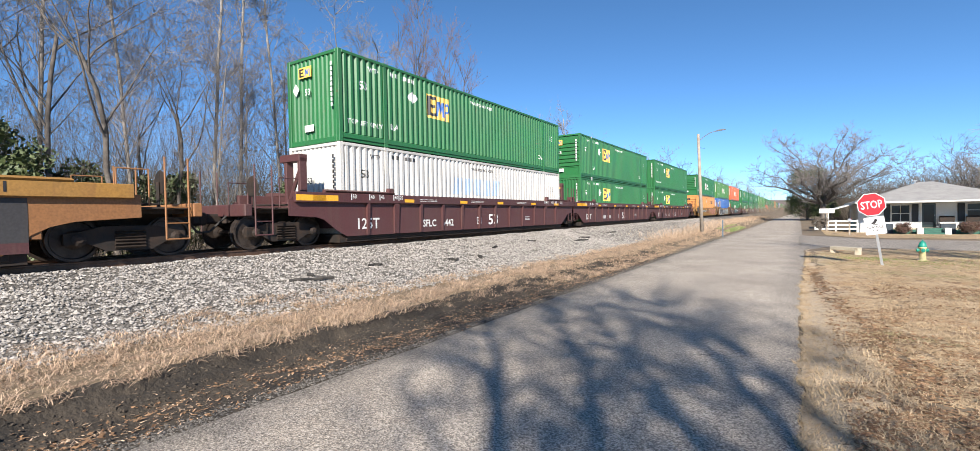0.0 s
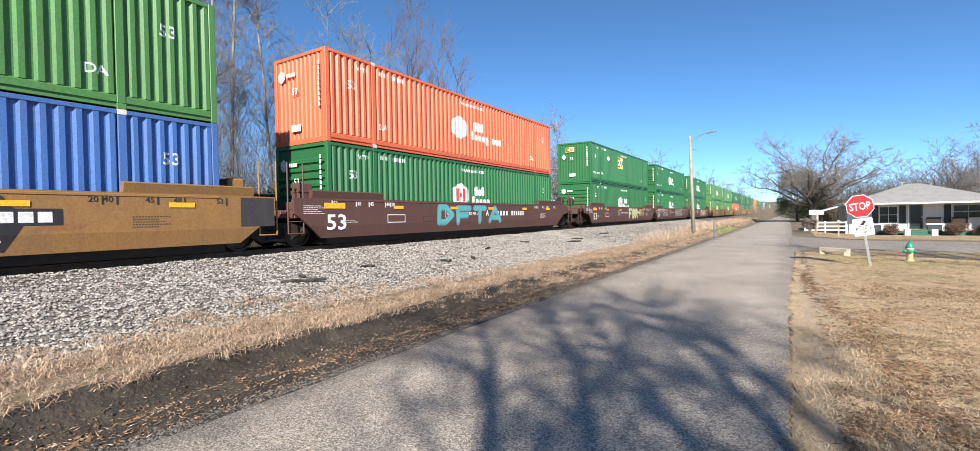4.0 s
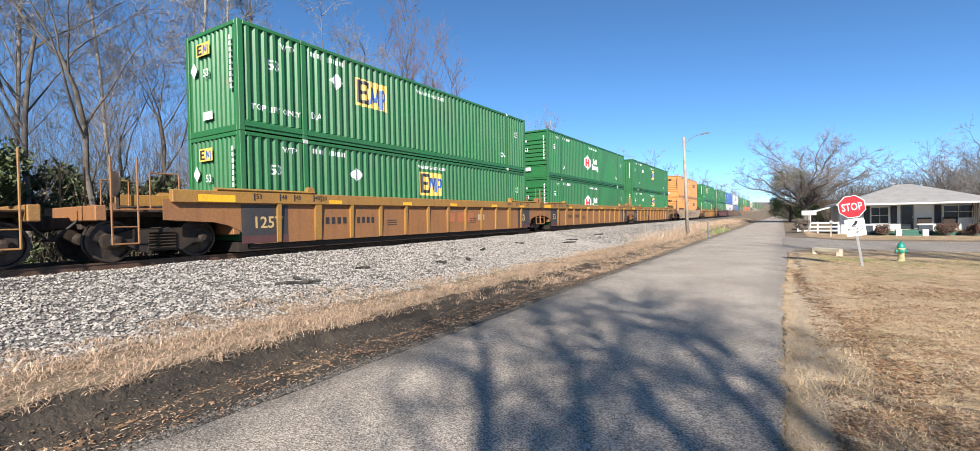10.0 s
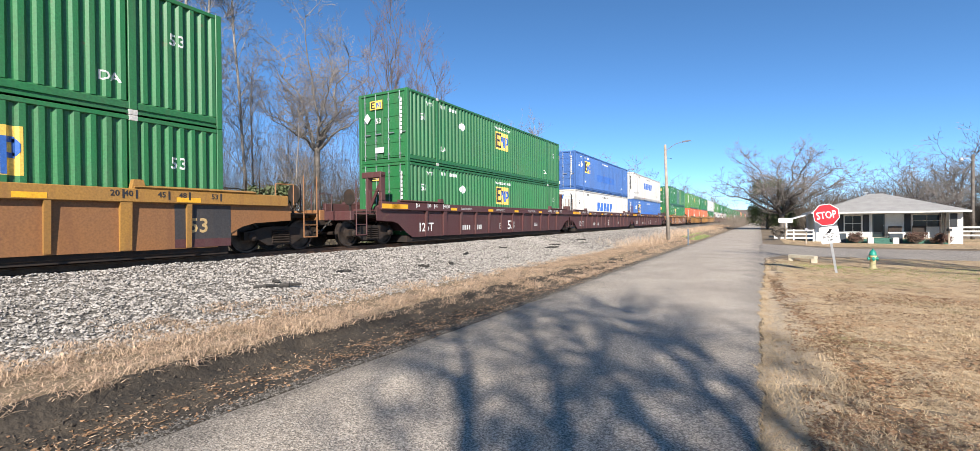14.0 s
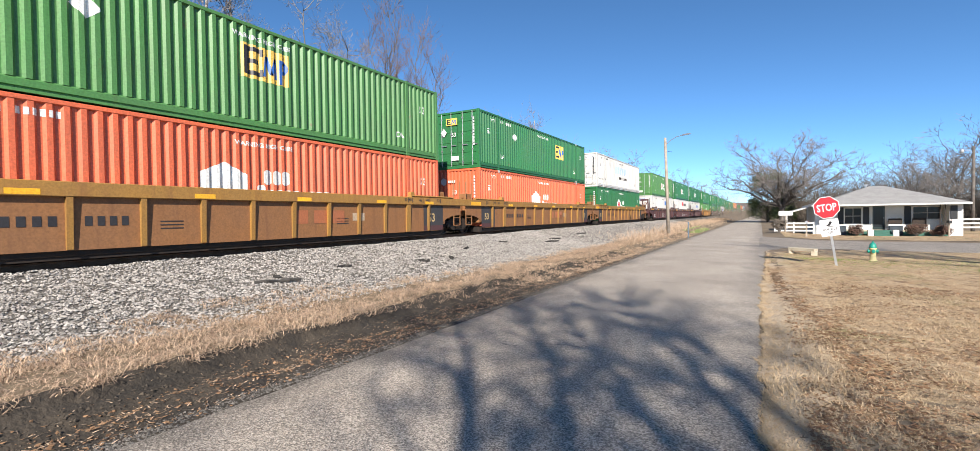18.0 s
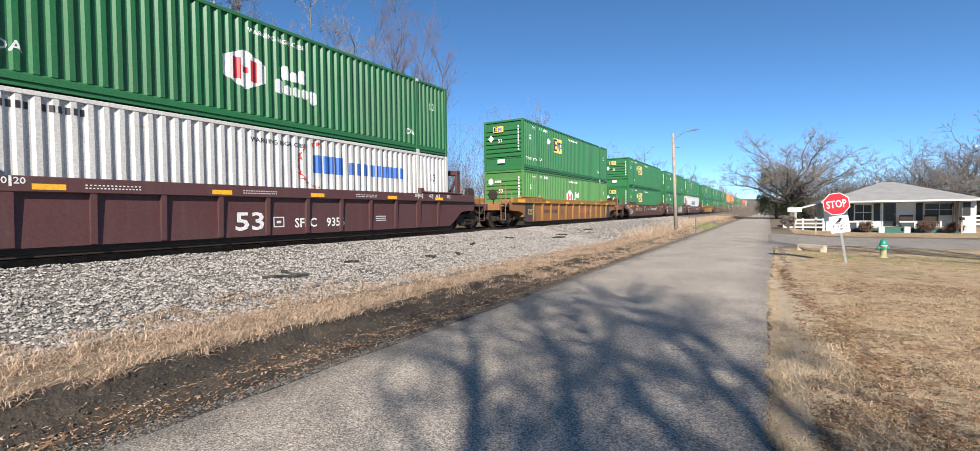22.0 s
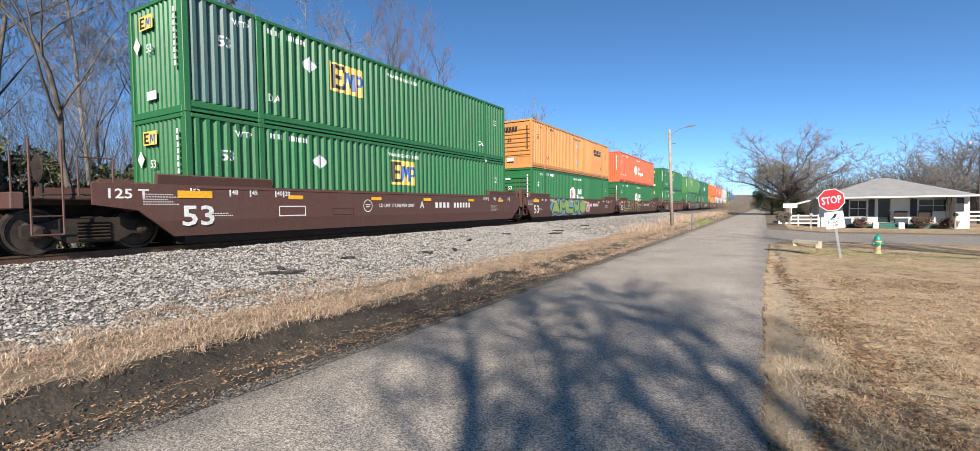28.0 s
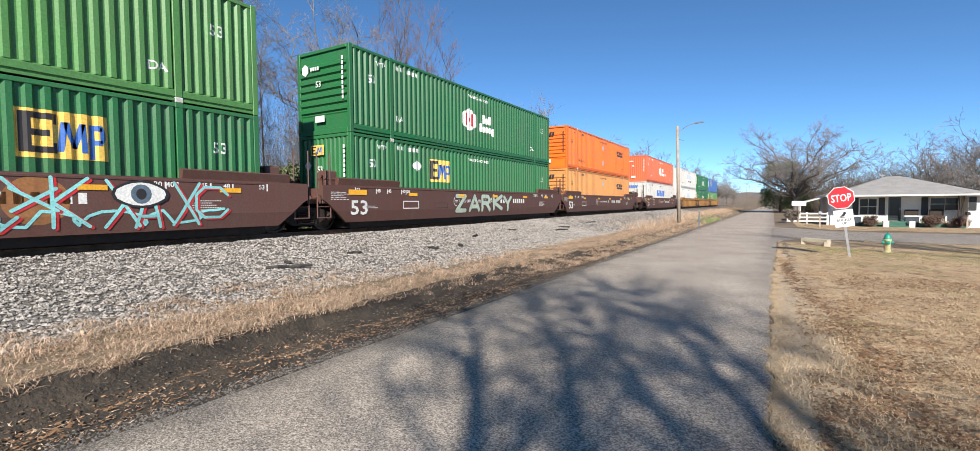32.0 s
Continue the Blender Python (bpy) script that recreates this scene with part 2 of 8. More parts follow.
def asphalt():
    """Worn grey asphalt: pale and dark aggregate, dusty patches, dirty margins, a few cracks across."""
    m = material("worn_asphalt", (0.40, 0.345, 0.285), (0.30, 0.256, 0.210), 0.9, 0, 0.5, 70, 0.8, 0.012)
    n, l = m.node_tree.nodes, m.node_tree.links
    b = n["Principled BSDF"]
    out = b.inputs["Base Color"].links[0].from_socket
    co = n.new("ShaderNodeTexCoord").outputs["Object"]
    xyz = n.new("ShaderNodeSeparateXYZ")
    l.new(co, xyz.inputs[0])
    x, y = xyz.outputs[0], xyz.outputs[1]
    wob = noise_node(n, l, co, 0.9, 6, 0.62)
    # dirty margins of the lane
    right = value_node(n, l, "ADD", x, value_node(n, l, "MULTIPLY", value_node(n, l, "SUBTRACT", wob, 0.5), 1.6))
    out = blend_node(n, l, ramp_node(n, l, right, -0.75, 0.15, 0, 0.5), out, (0.115, 0.104, 0.092))
    out = blend_node(n, l, ramp_node(n, l, right, -3.9, -4.6, 0, 0.72), out, (0.10, 0.090, 0.078))
    # aggregate
    grain = noise_node(n, l, co, 48, 5, 0.78)
    out = blend_node(n, l, ramp_node(n, l, grain, 0.53, 0.66, 0, 0.8), out, (0.50, 0.46, 0.41))
    out = blend_node(n, l, ramp_node(n, l, grain, 0.47, 0.35, 0, 0.85), out, (0.045, 0.041, 0.038))
    ag = n.new("ShaderNodeTexVoronoi")
    ag.inputs["Scale"].default_value = 80
    l.new(co, ag.inputs["Vector"])
    gr = n.new("ShaderNodeSeparateColor")
    l.new(ag.outputs["Color"], gr.inputs[0])
    hv = n.new("ShaderNodeHueSaturation")
    l.new(ramp_node(n, l, gr.outputs[0], 0, 1, 0.5, 1.45), hv.inputs["Value"])
    l.new(out, hv.inputs["Color"])
    out = hv.outputs[0]
    # cracks across the lane: offset and slope
    fine = noise_node(n, l, co, 3.5, 7, 0.7)
    for at, slope, wide in ((6.60, 0.26, 0.010), (13.2, 0.18, 0.014), (9.1, -0.9, 0.007)):
        off = value_node(n, l, "SUBTRACT", value_node(n, l, "SUBTRACT", y, value_node(n, l, "MULTIPLY", x, slope)), at)
        off = value_node(n, l, "ADD", off, value_node(n, l, "MULTIPLY", value_node(n, l, "SUBTRACT", wob, 0.5), 1.1))
        off = value_node(n, l, "ADD", off, value_node(n, l, "MULTIPLY", value_node(n, l, "SUBTRACT", fine, 0.5), 0.35))
        k = ramp_node(n, l, value_node(n, l, "ABSOLUTE", off), wide * 0.4, wide * 1.6, 0.85, 0.0)
        out = blend_node(n, l, value_node(n, l, "MULTIPLY", k, ramp_node(n, l, fine, 0.38, 0.55)), out, (0.03, 0.028, 0.026))
    l.new(out, b.inputs["Base Color"])
    return m


M["asphalt"] = asphalt()


def lawn_material():
    """Dormant lawn: straw, sandy margin, russet and bleached patches, brown thatch and a little green."""
    m = material("dormant_lawn", (0.47, 0.345, 0.205), (0.34, 0.235, 0.130), 0.95, 0, 1.3, 60, 1.0, 0.03)
    n, l = m.node_tree.nodes, m.node_tree.links
    b = n["Principled BSDF"]
    out = b.inputs["Base Color"].links[0].from_socket
    co = n.new("ShaderNodeTexCoord").outputs["Object"]
    xyz = n.new("ShaderNodeSeparateXYZ")
    l.new(co, xyz.inputs[0])
    for scale, lo, hi, most, col in ((0.33, 0.50, 0.64, 0.75, (0.22, 0.20, 0.075)), (0.55, 0.50, 0.62, 0.6, (0.40, 0.235, 0.115)), (1.1, 0.50, 0.66, 0.55, (0.29, 0.185, 0.10)), (3.4, 0.50, 0.62, 0.85, (0.16, 0.098, 0.052))):
        out = blend_node(n, l, ramp_node(n, l, noise_node(n, l, co, scale, 7, 0.7), lo, hi, 0, most), out, col)
    edge = value_node(n, l, "ADD", xyz.outputs[0], value_node(n, l, "MULTIPLY", value_node(n, l, "SUBTRACT", noise_node(n, l, co, 1.4, 6, 0.65), 0.5), 1.5))
    out = blend_node(n, l, ramp_node(n, l, edge, 1.0, 0.3, 0, 0.8), out, (0.46, 0.375, 0.275))
    for scale, lo, hi, most, col in ((9.0, 0.52, 0.66, 0.8, (0.54, 0.43, 0.29)), (14.0, 0.42, 0.33, 0.75, (0.13, 0.085, 0.048)), (26.0, 0.57, 0.66, 0.7, (0.07, 0.048, 0.03))):
        out = blend_node(n, l, ramp_node(n, l, noise_node(n, l, co, scale, 6, 0.7), lo, hi, 0, most), out, col)
    l.new(out, b.inputs["Base Color"])
    return m


M["lawn"] = lawn_material()
M["lawnblade"] = material("bleached_grass_blades", (0.50, 0.385, 0.25), (0.32, 0.23, 0.135), 0.9, 0, 2.0, 30, 0)


# ---- mesh helpers ----
def mesh_of(name, verts, faces, mat, smooth=False):
    me = bpy.data.meshes.new(name)
    me.from_pydata([tuple(v) for v in verts], [], faces)
    me.materials.append(M[mat] if isinstance(mat, str) else mat)
    if smooth:
        me.polygons.foreach_set("use_smooth", [True] * len(me.polygons))
    me.update()
    return me


class Bits:
    """Gathers boxes, tubes and sheets into one mesh."""

    def __init__(self):
        self.v, self.f = [], []

    def raw(self, verts, faces):
        k = len(self.v)
        self.v += [tuple(p) for p in verts]
        self.f += [tuple(i + k for i in q) for q in faces]
        return self

    def box(self, x0, x1, y0, y1, z0, z1, bevel=0.0):
        if bevel <= 0:
            p = [(x, y, z) for z in (z0, z1) for x, y in ((x0, y0), (x1, y0), (x1, y1), (x0, y1))]
            return self.raw(p, [(3, 2, 1, 0), (4, 5, 6, 7), (0, 1, 5, 4), (1, 2, 6, 5), (2, 3, 7, 6), (3, 0, 4, 7)])
        b = min(bevel, (x1 - x0) / 2.1, (y1 - y0) / 2.1, (z1 - z0) / 2.1)
        ring = lambda d, z: [(x0 + d, y0 + b, z), (x0 + b, y0 + d, z), (x1 - b, y0 + d, z), (x1 - d, y0 + b, z), (x1 - d, y1 - b, z), (x1 - b, y1 - d, z), (x0 + b, y1 - d, z), (x0 + d, y1 - b, z)]
        p = ring(b, z0) + ring(0, z0 + b) + ring(0, z1 - b) + ring(b, z1)
        f = [tuple(range(7, -1, -1)), tuple(range(24, 32))]
        for r in range(3):
            f += [(r * 8 + i, r * 8 + (i + 1) % 8, r * 8 + 8 + (i + 1) % 8, r * 8 + 8 + i) for i in range(8)]
        return self.raw(p, f)

    def tube(self, a, b, r0, r1=None, n=8):
        a, b = Vector(a), Vector(b)
        r1 = r0 if r1 is None else r1
        d = (b - a).normalized()
        u = d.orthogonal().normalized()
        w = d.cross(u)
        p = []
        for c, r in ((a, r0), (b, r1)):
            p += [c + (u * math.cos(k * math.tau / n) + w * math.sin(k * math.tau / n)) * r for k in range(n)]
        f = [(i, (i + 1) % n, n + (i + 1) % n, n + i) for i in range(n)]
        return self.raw(p, f + [tuple(range(n - 1, -1, -1)), tuple(range(n, 2 * n))])

    def path(self, pts, r, n=6):
        for a, b in zip(pts, pts[1:]):
            self.tube(a, b, r, r, n)
        return self

    def turned(self, profile, axis="z", n=16, at=(0, 0, 0)):
        """Profile of (radius, height), turned about an axis."""
        p, f = [], []
        for r, h in profile:
            for k in range(n):
                c, s = r * math.cos(k * math.tau / n), r * math.sin(k * math.tau / n)
                q = {"z": (c, s, h), "x": (h, c, s), "y": (s, h, c)}[axis]
                p.append((q[0] + at[0], q[1] + at[1], q[2] + at[2]))
        for j in range(len(profile) - 1):
            f += [(j * n + i, j * n + (i + 1) % n, j * n + n + (i + 1) % n, j * n + n + i) for i in range(n)]
        f += [tuple(range(n - 1, -1, -1)), tuple((len(profile) - 1) * n + k for k in range(n))]
        return self.raw(p, f)

    def prism(self, outline, axis, a0, a1):
        """A flat outline pushed from a0 to a1 along an axis."""
        n = len(outline)
        put = {"x": lambda u, v, a: (a, u, v), "y": lambda u, v, a: (u, a, v), "z": lambda u, v, a: (u, v, a)}[axis]
        p = [put(u, v, a0) for u, v in outline] + [put(u, v, a1) for u, v in outline]
        return self.raw(p, [(i, (i + 1) % n, n + (i + 1) % n, n + i) for i in range(n)] + [tuple(range(n - 1, -1, -1)), tuple(range(n, 2 * n))])

    def mesh(self, name, mat, smooth=False):
        me = mesh_of(name, self.v, self.f, mat, smooth)
        bm = bmesh.new()
        bm.from_mesh(me)
        bmesh.ops.recalc_face_normals(bm, faces=bm.faces)
        bm.to_mesh(me)
        bm.free()
        return me


def part(name, mesh, parent, label="", at=None):
    ob = new(name, mesh)
    ob.parent = parent
    if at is not None:
        ob.location = at
    if label:
        ob["label"] = label
    return ob


def thing(name, label, category, at=(0, 0, 0), mesh=None, group="", kind=""):
    ob = new(name, mesh)
    ob.location = at
    return tagged(ob, label, category, group, kind)

# ---- ground, road, ballast ----
def lerp_profile(table, x):
    for (a, za), (b, zb) in zip(table, table[1:]):
        if a <= x <= b:
            k = (x - a) / (b - a)
            return za + (zb - za) * k
    return table[0][1] if x < table[0][0] else table[-1][1]


GROUND = [(-400, 6.0), (-120, 1.0), (-60, -0.3), (-19, -0.25), (-17.5, 0.0), (-16, 0.45), (-11.0, 0.45), (-8.0, 0.12), (-7.2, 0.12), (-6.2, 0.14), (-6.02, 0.11), (-5.86, -0.04), (-5.4, -0.11), (-4.8, -0.05), (-4.5, -0.02), (0.1, -0.02), (0.5, 0.0), (3, -0.02), (8, -0.05), (30, -0.1), (400, 2.0)]


def ground_z(x, y):
    z = lerp_profile(GROUND, x)
    if x > 1.5 and y > 20:
        z -= 0.2 * min(1, (y - 20) / 28) * min(1, (x - 1.5) / 2)
    if -11.5 < x < -4.6 and y > 44:  # weedy bank beside the far road
        z += 0.34 * min(1, (y - 44) / 18) * max(0, 1 - abs(x + 8.2) / 3.4)
    if -6.1 < x < -4.7:
        z += 0.05 * noise.noise((x * 2.1, y * 0.9, 1.0)) * (1 if y < 40 else 0.3)
    elif x > 0.3 or x < -6.1:
        z += 0.03 * noise.noise((x * 0.8, y * 0.5, 3.0)) if abs(y) < 90 and abs(x) < 60 else 0
    return z


def sheet(name, xs, ys, zf, mat, smooth=True):
    v = [(x, y, zf(x, y)) for y in ys for x in xs]
    n = len(xs)
    f = [(j * n + i, j * n + i + 1, (j + 1) * n + i + 1, (j + 1) * n + i) for j in range(len(ys) - 1) for i in range(n - 1)]
    return mesh_of(name, v, f, mat, smooth)


def steps(*stops):
    """Stops (value, step onwards)."""
    out = []
    for (a, s), (b, _) in zip(stops, stops[1:]):
        n = max(1, round((b - a) / s))
        out += [a + (b - a) * i / n for i in range(n)]
    return out + [stops[-1][0]]


gx = steps((-2500, 700), (-400, 70), (-60, 10), (-20, 1.0), (-11, 0.5), (-6.6, 0.15), (-4.4, 1.5), (0.1, 0.4), (6, 1.5), (30, 15), (90, 60), (400, 700), (2500, 1))
gy = steps((-600, 120), (-40, 6), (-4, 0.5), (30, 1.5), (90, 10), (300, 100), (1000, 500), (3000, 1))
tagged(new("ground", sheet("ground", gx, gy, lambda x, y: ground_z(x, y) - (0.12 if -6.05 < x < -4.4 and -12 < y < 24 else 0), "farground")), "dry winter ground of straw-coloured grass", "ground", kind="structure")

road_x = lambda y: 0.05 + (0.25 * min(1, max(0, (y - 12) / 12)))


def road_sheet():
    xs = [-4.55, -4.35, -3.5, -2.3, -1.2, -0.4, -0.1, 0.05]
    ys = steps((-60, 5), (-4, 0.35), (40, 2), (120, 12), (420, 1))
    v, f = [], []
    for y in ys:
        for i, x in enumerate(xs):
            e = 0.11 * noise.noise((y * 1.1, i * 3.1, 0)) if i in (0, 7) and abs(y) < 60 else 0
            crown = 0.03 * (1 - ((x + 2.25) / 2.3) ** 2)
            right = road_x(y) - 0.05 if i == 7 else 0
            v.append((x + e + right, y, 0.012 + crown if 0 < i < 7 else -0.03))
    n = len(xs)
    for j in range(len(ys) - 1):
        f += [(j * n + i, j * n + i + 1, (j + 1) * n + i + 1, (j + 1) * n + i) for i in range(n - 1)]
    return mesh_of("road", v, f, "asphalt", True)


tagged(new("road", road_sheet()), "worn grey asphalt lane with fine cracks", "road", kind="structure")


def side_road():
    """The side street that joins from the house's side, with rounded corners."""
    near = [(0.0 + 3.4 * (1 - math.cos(k / 8 * math.pi / 2)), 24.9 + 3.4 * math.sin(k / 8 * math.pi / 2)) for k in range(9)]
    far = [(0.0 + 3.0 * (1 - math.cos(k / 8 * math.pi / 2)), 42.6 - 3.0 * math.sin(k / 8 * math.pi / 2)) for k in range(9)]
    xs = [-0.7] + [p[0] for p in near] + [6, 10, 16, 26, 45, 90]
    v, f = [], []
    for x in xs:
        a = lerp_profile([(p[0], p[1]) for p in near] + [(90, 28.0)], x)
        b = lerp_profile([(p[0], p[1]) for p in far] + [(90, 39.8)], x)
        for k in range(6):
            y = a + (b - a) * k / 5
            edge = -0.03 if k in (0, 5) else 0.03
            v.append((x, y, ground_z(max(x, 0.6), y) * min(1, max(0, x) / 3) + edge * (1 if x > 0 else 0) + (0.012 if x > -0.1 else -0.03)))
    n = 6
    f = [(j * n + i, (j + 1) * n + i, (j + 1) * n + i + 1, j * n + i + 1) for j in range(len(xs) - 1) for i in range(n - 1)]
    return mesh_of("side_road", v, f, "asphalt", True)


tagged(new("side_road", side_road()), "grey asphalt side street joining the lane", "road", kind="structure")

BALLAST = [(-18.2, -0.3), (-16.3, 0.55), (-15.4, 0.76), (-14.6, 0.80), (-12.3, 0.81), (-12.05, 0.86), (-11.8, 0.82), (-11.3, 0.70), (-9.6, 0.40), (-8.2, 0.15), (-7.5, 0.07)]


def ballast_z(x, y):
    z = lerp_profile(BALLAST, x)
    far = min(1, max(0, (y - 12) / 30))
    if -12.3 < x < -9.4:
        z += 0.14 * far * (1 - abs(x + 11.0) / 1.7) if abs(x + 11.0) < 1.7 else 0
    return z + 0.035 * noise.noise((x * 1.2, y * 0.8, 5.0)) + 0.02 * noise.noise((x * 4, y * 4, 7.0))


tagged(new("ballast_bed", sheet("ballast_bed", steps((-18.2, 0.6), (-12.4, 0.22), (-7.5, 1)), steps((-60, 6), (-3, 0.3), (32, 1.2), (90, 8), (420, 60), (900, 1)), ballast_z, "ballast")), "bank of pale grey crushed-stone ballast", "ballast", kind="structure")
# yard beside the lane
def rut_x(y):
    return min(1.3, max(0.35, 0.35 + 0.085 * (14.7 - y))) + 0.16 * noise.noise((y * 0.5, 5, 0))


def lawn_relief(x, y):
    """Lumps of thatch and a shallow rut along the lane."""
    rut = rut_x(y)
    return 0.022 * noise.noise((x * 3, y * 3, 9)) + 0.020 * noise.noise((x * 8, y * 7, 5)) * min(1, x / 0.4) - 0.012 * math.exp(-((x - rut) / 0.22) ** 2)


def lawn_sheet():
    xs, ys = steps((0.0, 0.07), (4.5, 0.2), (8, 1.5), (30, 1)), steps((-30, 1.5), (-2, 0.3), (2, 0.07), (11, 0.2), (25.5, 0.6), (28.4, 1))
    v = []
    for y in ys:
        for i, x in enumerate(xs):
            e = (0.17 * noise.noise((y * 0.7, 1, 0)) + 0.09 * noise.noise((y * 3.1, 2, 0)) + road_x(y) - 0.02) * (1 - min(1, x / 1.5))
            z = ground_z(x, y) + 0.016 + lawn_relief(x, y) - (0.03 if x < 4 and y > 25 + x * 0.9 else 0) + (0.03 if y < -2.5 else 0)
            v.append((x + e, y, z if i else 0.0))
    n = len(xs)
    f = [(j * n + i, j * n + i + 1, (j + 1) * n + i + 1, (j + 1) * n + i) for j in range(len(ys) - 1) for i in range(n - 1)]
    return mesh_of("lawn", v, f, "lawn", True)


tagged(new("lawn", lawn_sheet()), "dry tan lawn with bare and bleached patches", "lawn", kind="structure")
tagged(new("house_lawn", sheet("house_lawn", steps((1.6, 1), (40, 1)), steps((41, 0.8), (64, 1)), lambda x, y: ground_z(x, y) + 0.012, "lawn")), "dry tan lawn round the house", "lawn", kind="structure")
def dirt_z(x, y):
    """Churned earth under the cut edge of the verge: ruts, lumps and crumbs."""
    z = ground_z(x, y) + 0.02 - (0.06 if x > -4.42 else 0) - 0.05 * max(0, (y - 8) / 6)
    k = min(1, max(0, (x + 6.2) / 0.15)) * min(1, max(0.15, (-4.7 - x) / 0.3))
    z += k * (0.055 * noise.noise((x * 3.2, y * 1.5, 2)) + 0.040 * noise.noise((x * 8, y * 5, 4)) + 0.022 * noise.noise((x * 19, y * 14, 6)))
    return z + 0.05 * max(0, 1 - abs(x + 5.15) / 0.28) * (0.4 + noise.noise((y * 0.5, 3, 3)))


tagged(new("dirt_strip", sheet("dirt_strip", steps((-6.1, 0.045), (-4.3, 1)), steps((-12, 0.4), (0.5, 0.06), (9, 0.12), (24, 1)), dirt_z, "dirt")), "strip of dark churned earth beside the asphalt", "dirt", kind="structure")
tagged(new("green_patch", sheet("green_patch", steps((-7.4, 0.4), (-4.7, 1)), steps((46, 1), (66, 1)), lambda x, y: ground_z(x, y) + 0.03 - 0.12 * (abs(x + 5.9) / 1.4) ** 3 - 0.1 * (abs(y - 56) / 10) ** 4, "greengrass")), "patch of green winter grass on the bank", "grass", kind="structure")

# ---- track: rails and ties ----
track = thing("railroad_track", "steel rails on dark creosoted ties in ballast", "railroad", kind="structure")
for s in (1, -1):
    rail = Bits()
    x = TRACK_X0 = -13.27 + s * 0.755
    rail.prism([(x - 0.07, 0.83), (x + 0.07, 0.83), (x + 0.07, 0.845), (x + 0.012, 0.865), (x + 0.012, 0.955), (x + 0.036, 0.965), (x + 0.036, 0.996), (x + 0.028, 1.0), (x - 0.028, 1.0), (x - 0.036, 0.996), (x - 0.036, 0.965), (x - 0.012, 0.955), (x - 0.012, 0.865), (x - 0.07, 0.845)], "y", -60, 900)
    part("rail", rail.mesh("rail", "rail"), track, "worn steel rail")
tie = Bits().box(-1.3, 1.3, -0.115, 0.115, -0.18, 0, 0.012).mesh("tie", "tie")
for k in range(80):
    part("tie", tie, track, "", (-13.27, -6 + k * 0.5, 0.838))
ROCKS = random.Random(5)


def stone_material(name, dark, light):
    m = material(name, dark, light, 0.9, 0, 9, 40, 0.4, 0.01)
    n, l = m.node_tree.nodes, m.node_tree.links
    g = n.new("ShaderNodeNewGeometry")
    hsv = [q for q in n if q.bl_idname == "ShaderNodeHueSaturation"][0]
    mr = n.new("ShaderNodeMapRange")
    mr.inputs[3].default_value, mr.inputs[4].default_value = 0.5, 1.42
    l.new(g.outputs["Random Per Island"], mr.inputs[0])
    l.new(mr.outputs[0], hsv.inputs["Value"])
    return m


def rocks(name, n, place, size, mat, flat=0.75):
    """Broken stones, eight-sided, strewn by place()."""
    v, f = [], []
    r = ROCKS
    for _ in range(n):
        x, y, z = place(r)
        s = r.uniform(*size)
        k = len(v)
        a = r.uniform(0, 6.28)
        ca, sa = math.cos(a), math.sin(a)
        for px, py, pz in ((1, 0, 0), (0, 1, 0), (-1, 0, 0), (0, -1, 0), (0.2, 0.1, 1), (0, 0, -0.8)):
            px, py, pz = px * s * r.uniform(0.6, 1.3), py * s * r.uniform(0.5, 1.1), pz * s * flat * r.uniform(0.6, 1.1)
            px += r.uniform(-0.3, 0.3) * s
            py += r.uniform(-0.3, 0.3) * s
            v.append((x + px * ca - py * sa, y + px * sa + py * ca, z + pz))
        for q in ((0, 1, 4), (1, 2, 4), (2, 3, 4), (3, 0, 4), (1, 0, 5), (2, 1, 5), (3, 2, 5), (0, 3, 5)):
            f.append(tuple(i + k for i in q))
    return mesh_of(name, v, f, mat)


def on_ballast(y0, y1, x0=-12.7, x1=-7.4):
    def place(r):
        y = y0 + (y1 - y0) * r.random() ** 1.25
        x = r.uniform(x0, x1)
        if x > -8.1 and r.random() < (x + 8.1) / 0.8:
            x = r.uniform(x0, -8.1)
        return x, y, max(ballast_z(x, y), ground_z(x, y)) + 0.012
    return place


M["stone"] = stone_material("crushed_limestone", (0.32, 0.298, 0.272), (0.26, 0.238, 0.215))
M["crumb"] = stone_material("dark_asphalt_crumbs", (0.085, 0.078, 0.07), (0.13, 0.118, 0.105))
M["clod"] = stone_material("earth_clods", (0.034, 0.027, 0.020), (0.075, 0.058, 0.041))
tagged(new("ballast_stones", rocks("ballast_stones", 56000, on_ballast(-3, 26), (0.016, 0.044), "stone")), "loose grey crushed stones of the ballast bank", "stones", kind="stuff")
tagged(new("ballast_stones", rocks("ballast_stones", 16000, on_ballast(24, 75, -12.4), (0.025, 0.06), "stone")), "loose grey crushed stones of the ballast bank", "stones", kind="stuff")
tagged(new("earth_clods", rocks("earth_clods", 2600, lambda r: (lambda x, y: (x, y, dirt_z(x, y)))(min(-4.75, max(-6.05, r.gauss(-5.6, 0.3))), 18 * r.random() ** 1.2), (0.008, 0.034), "clod")), "dark crumbled earth clods", "earth", kind="stuff")


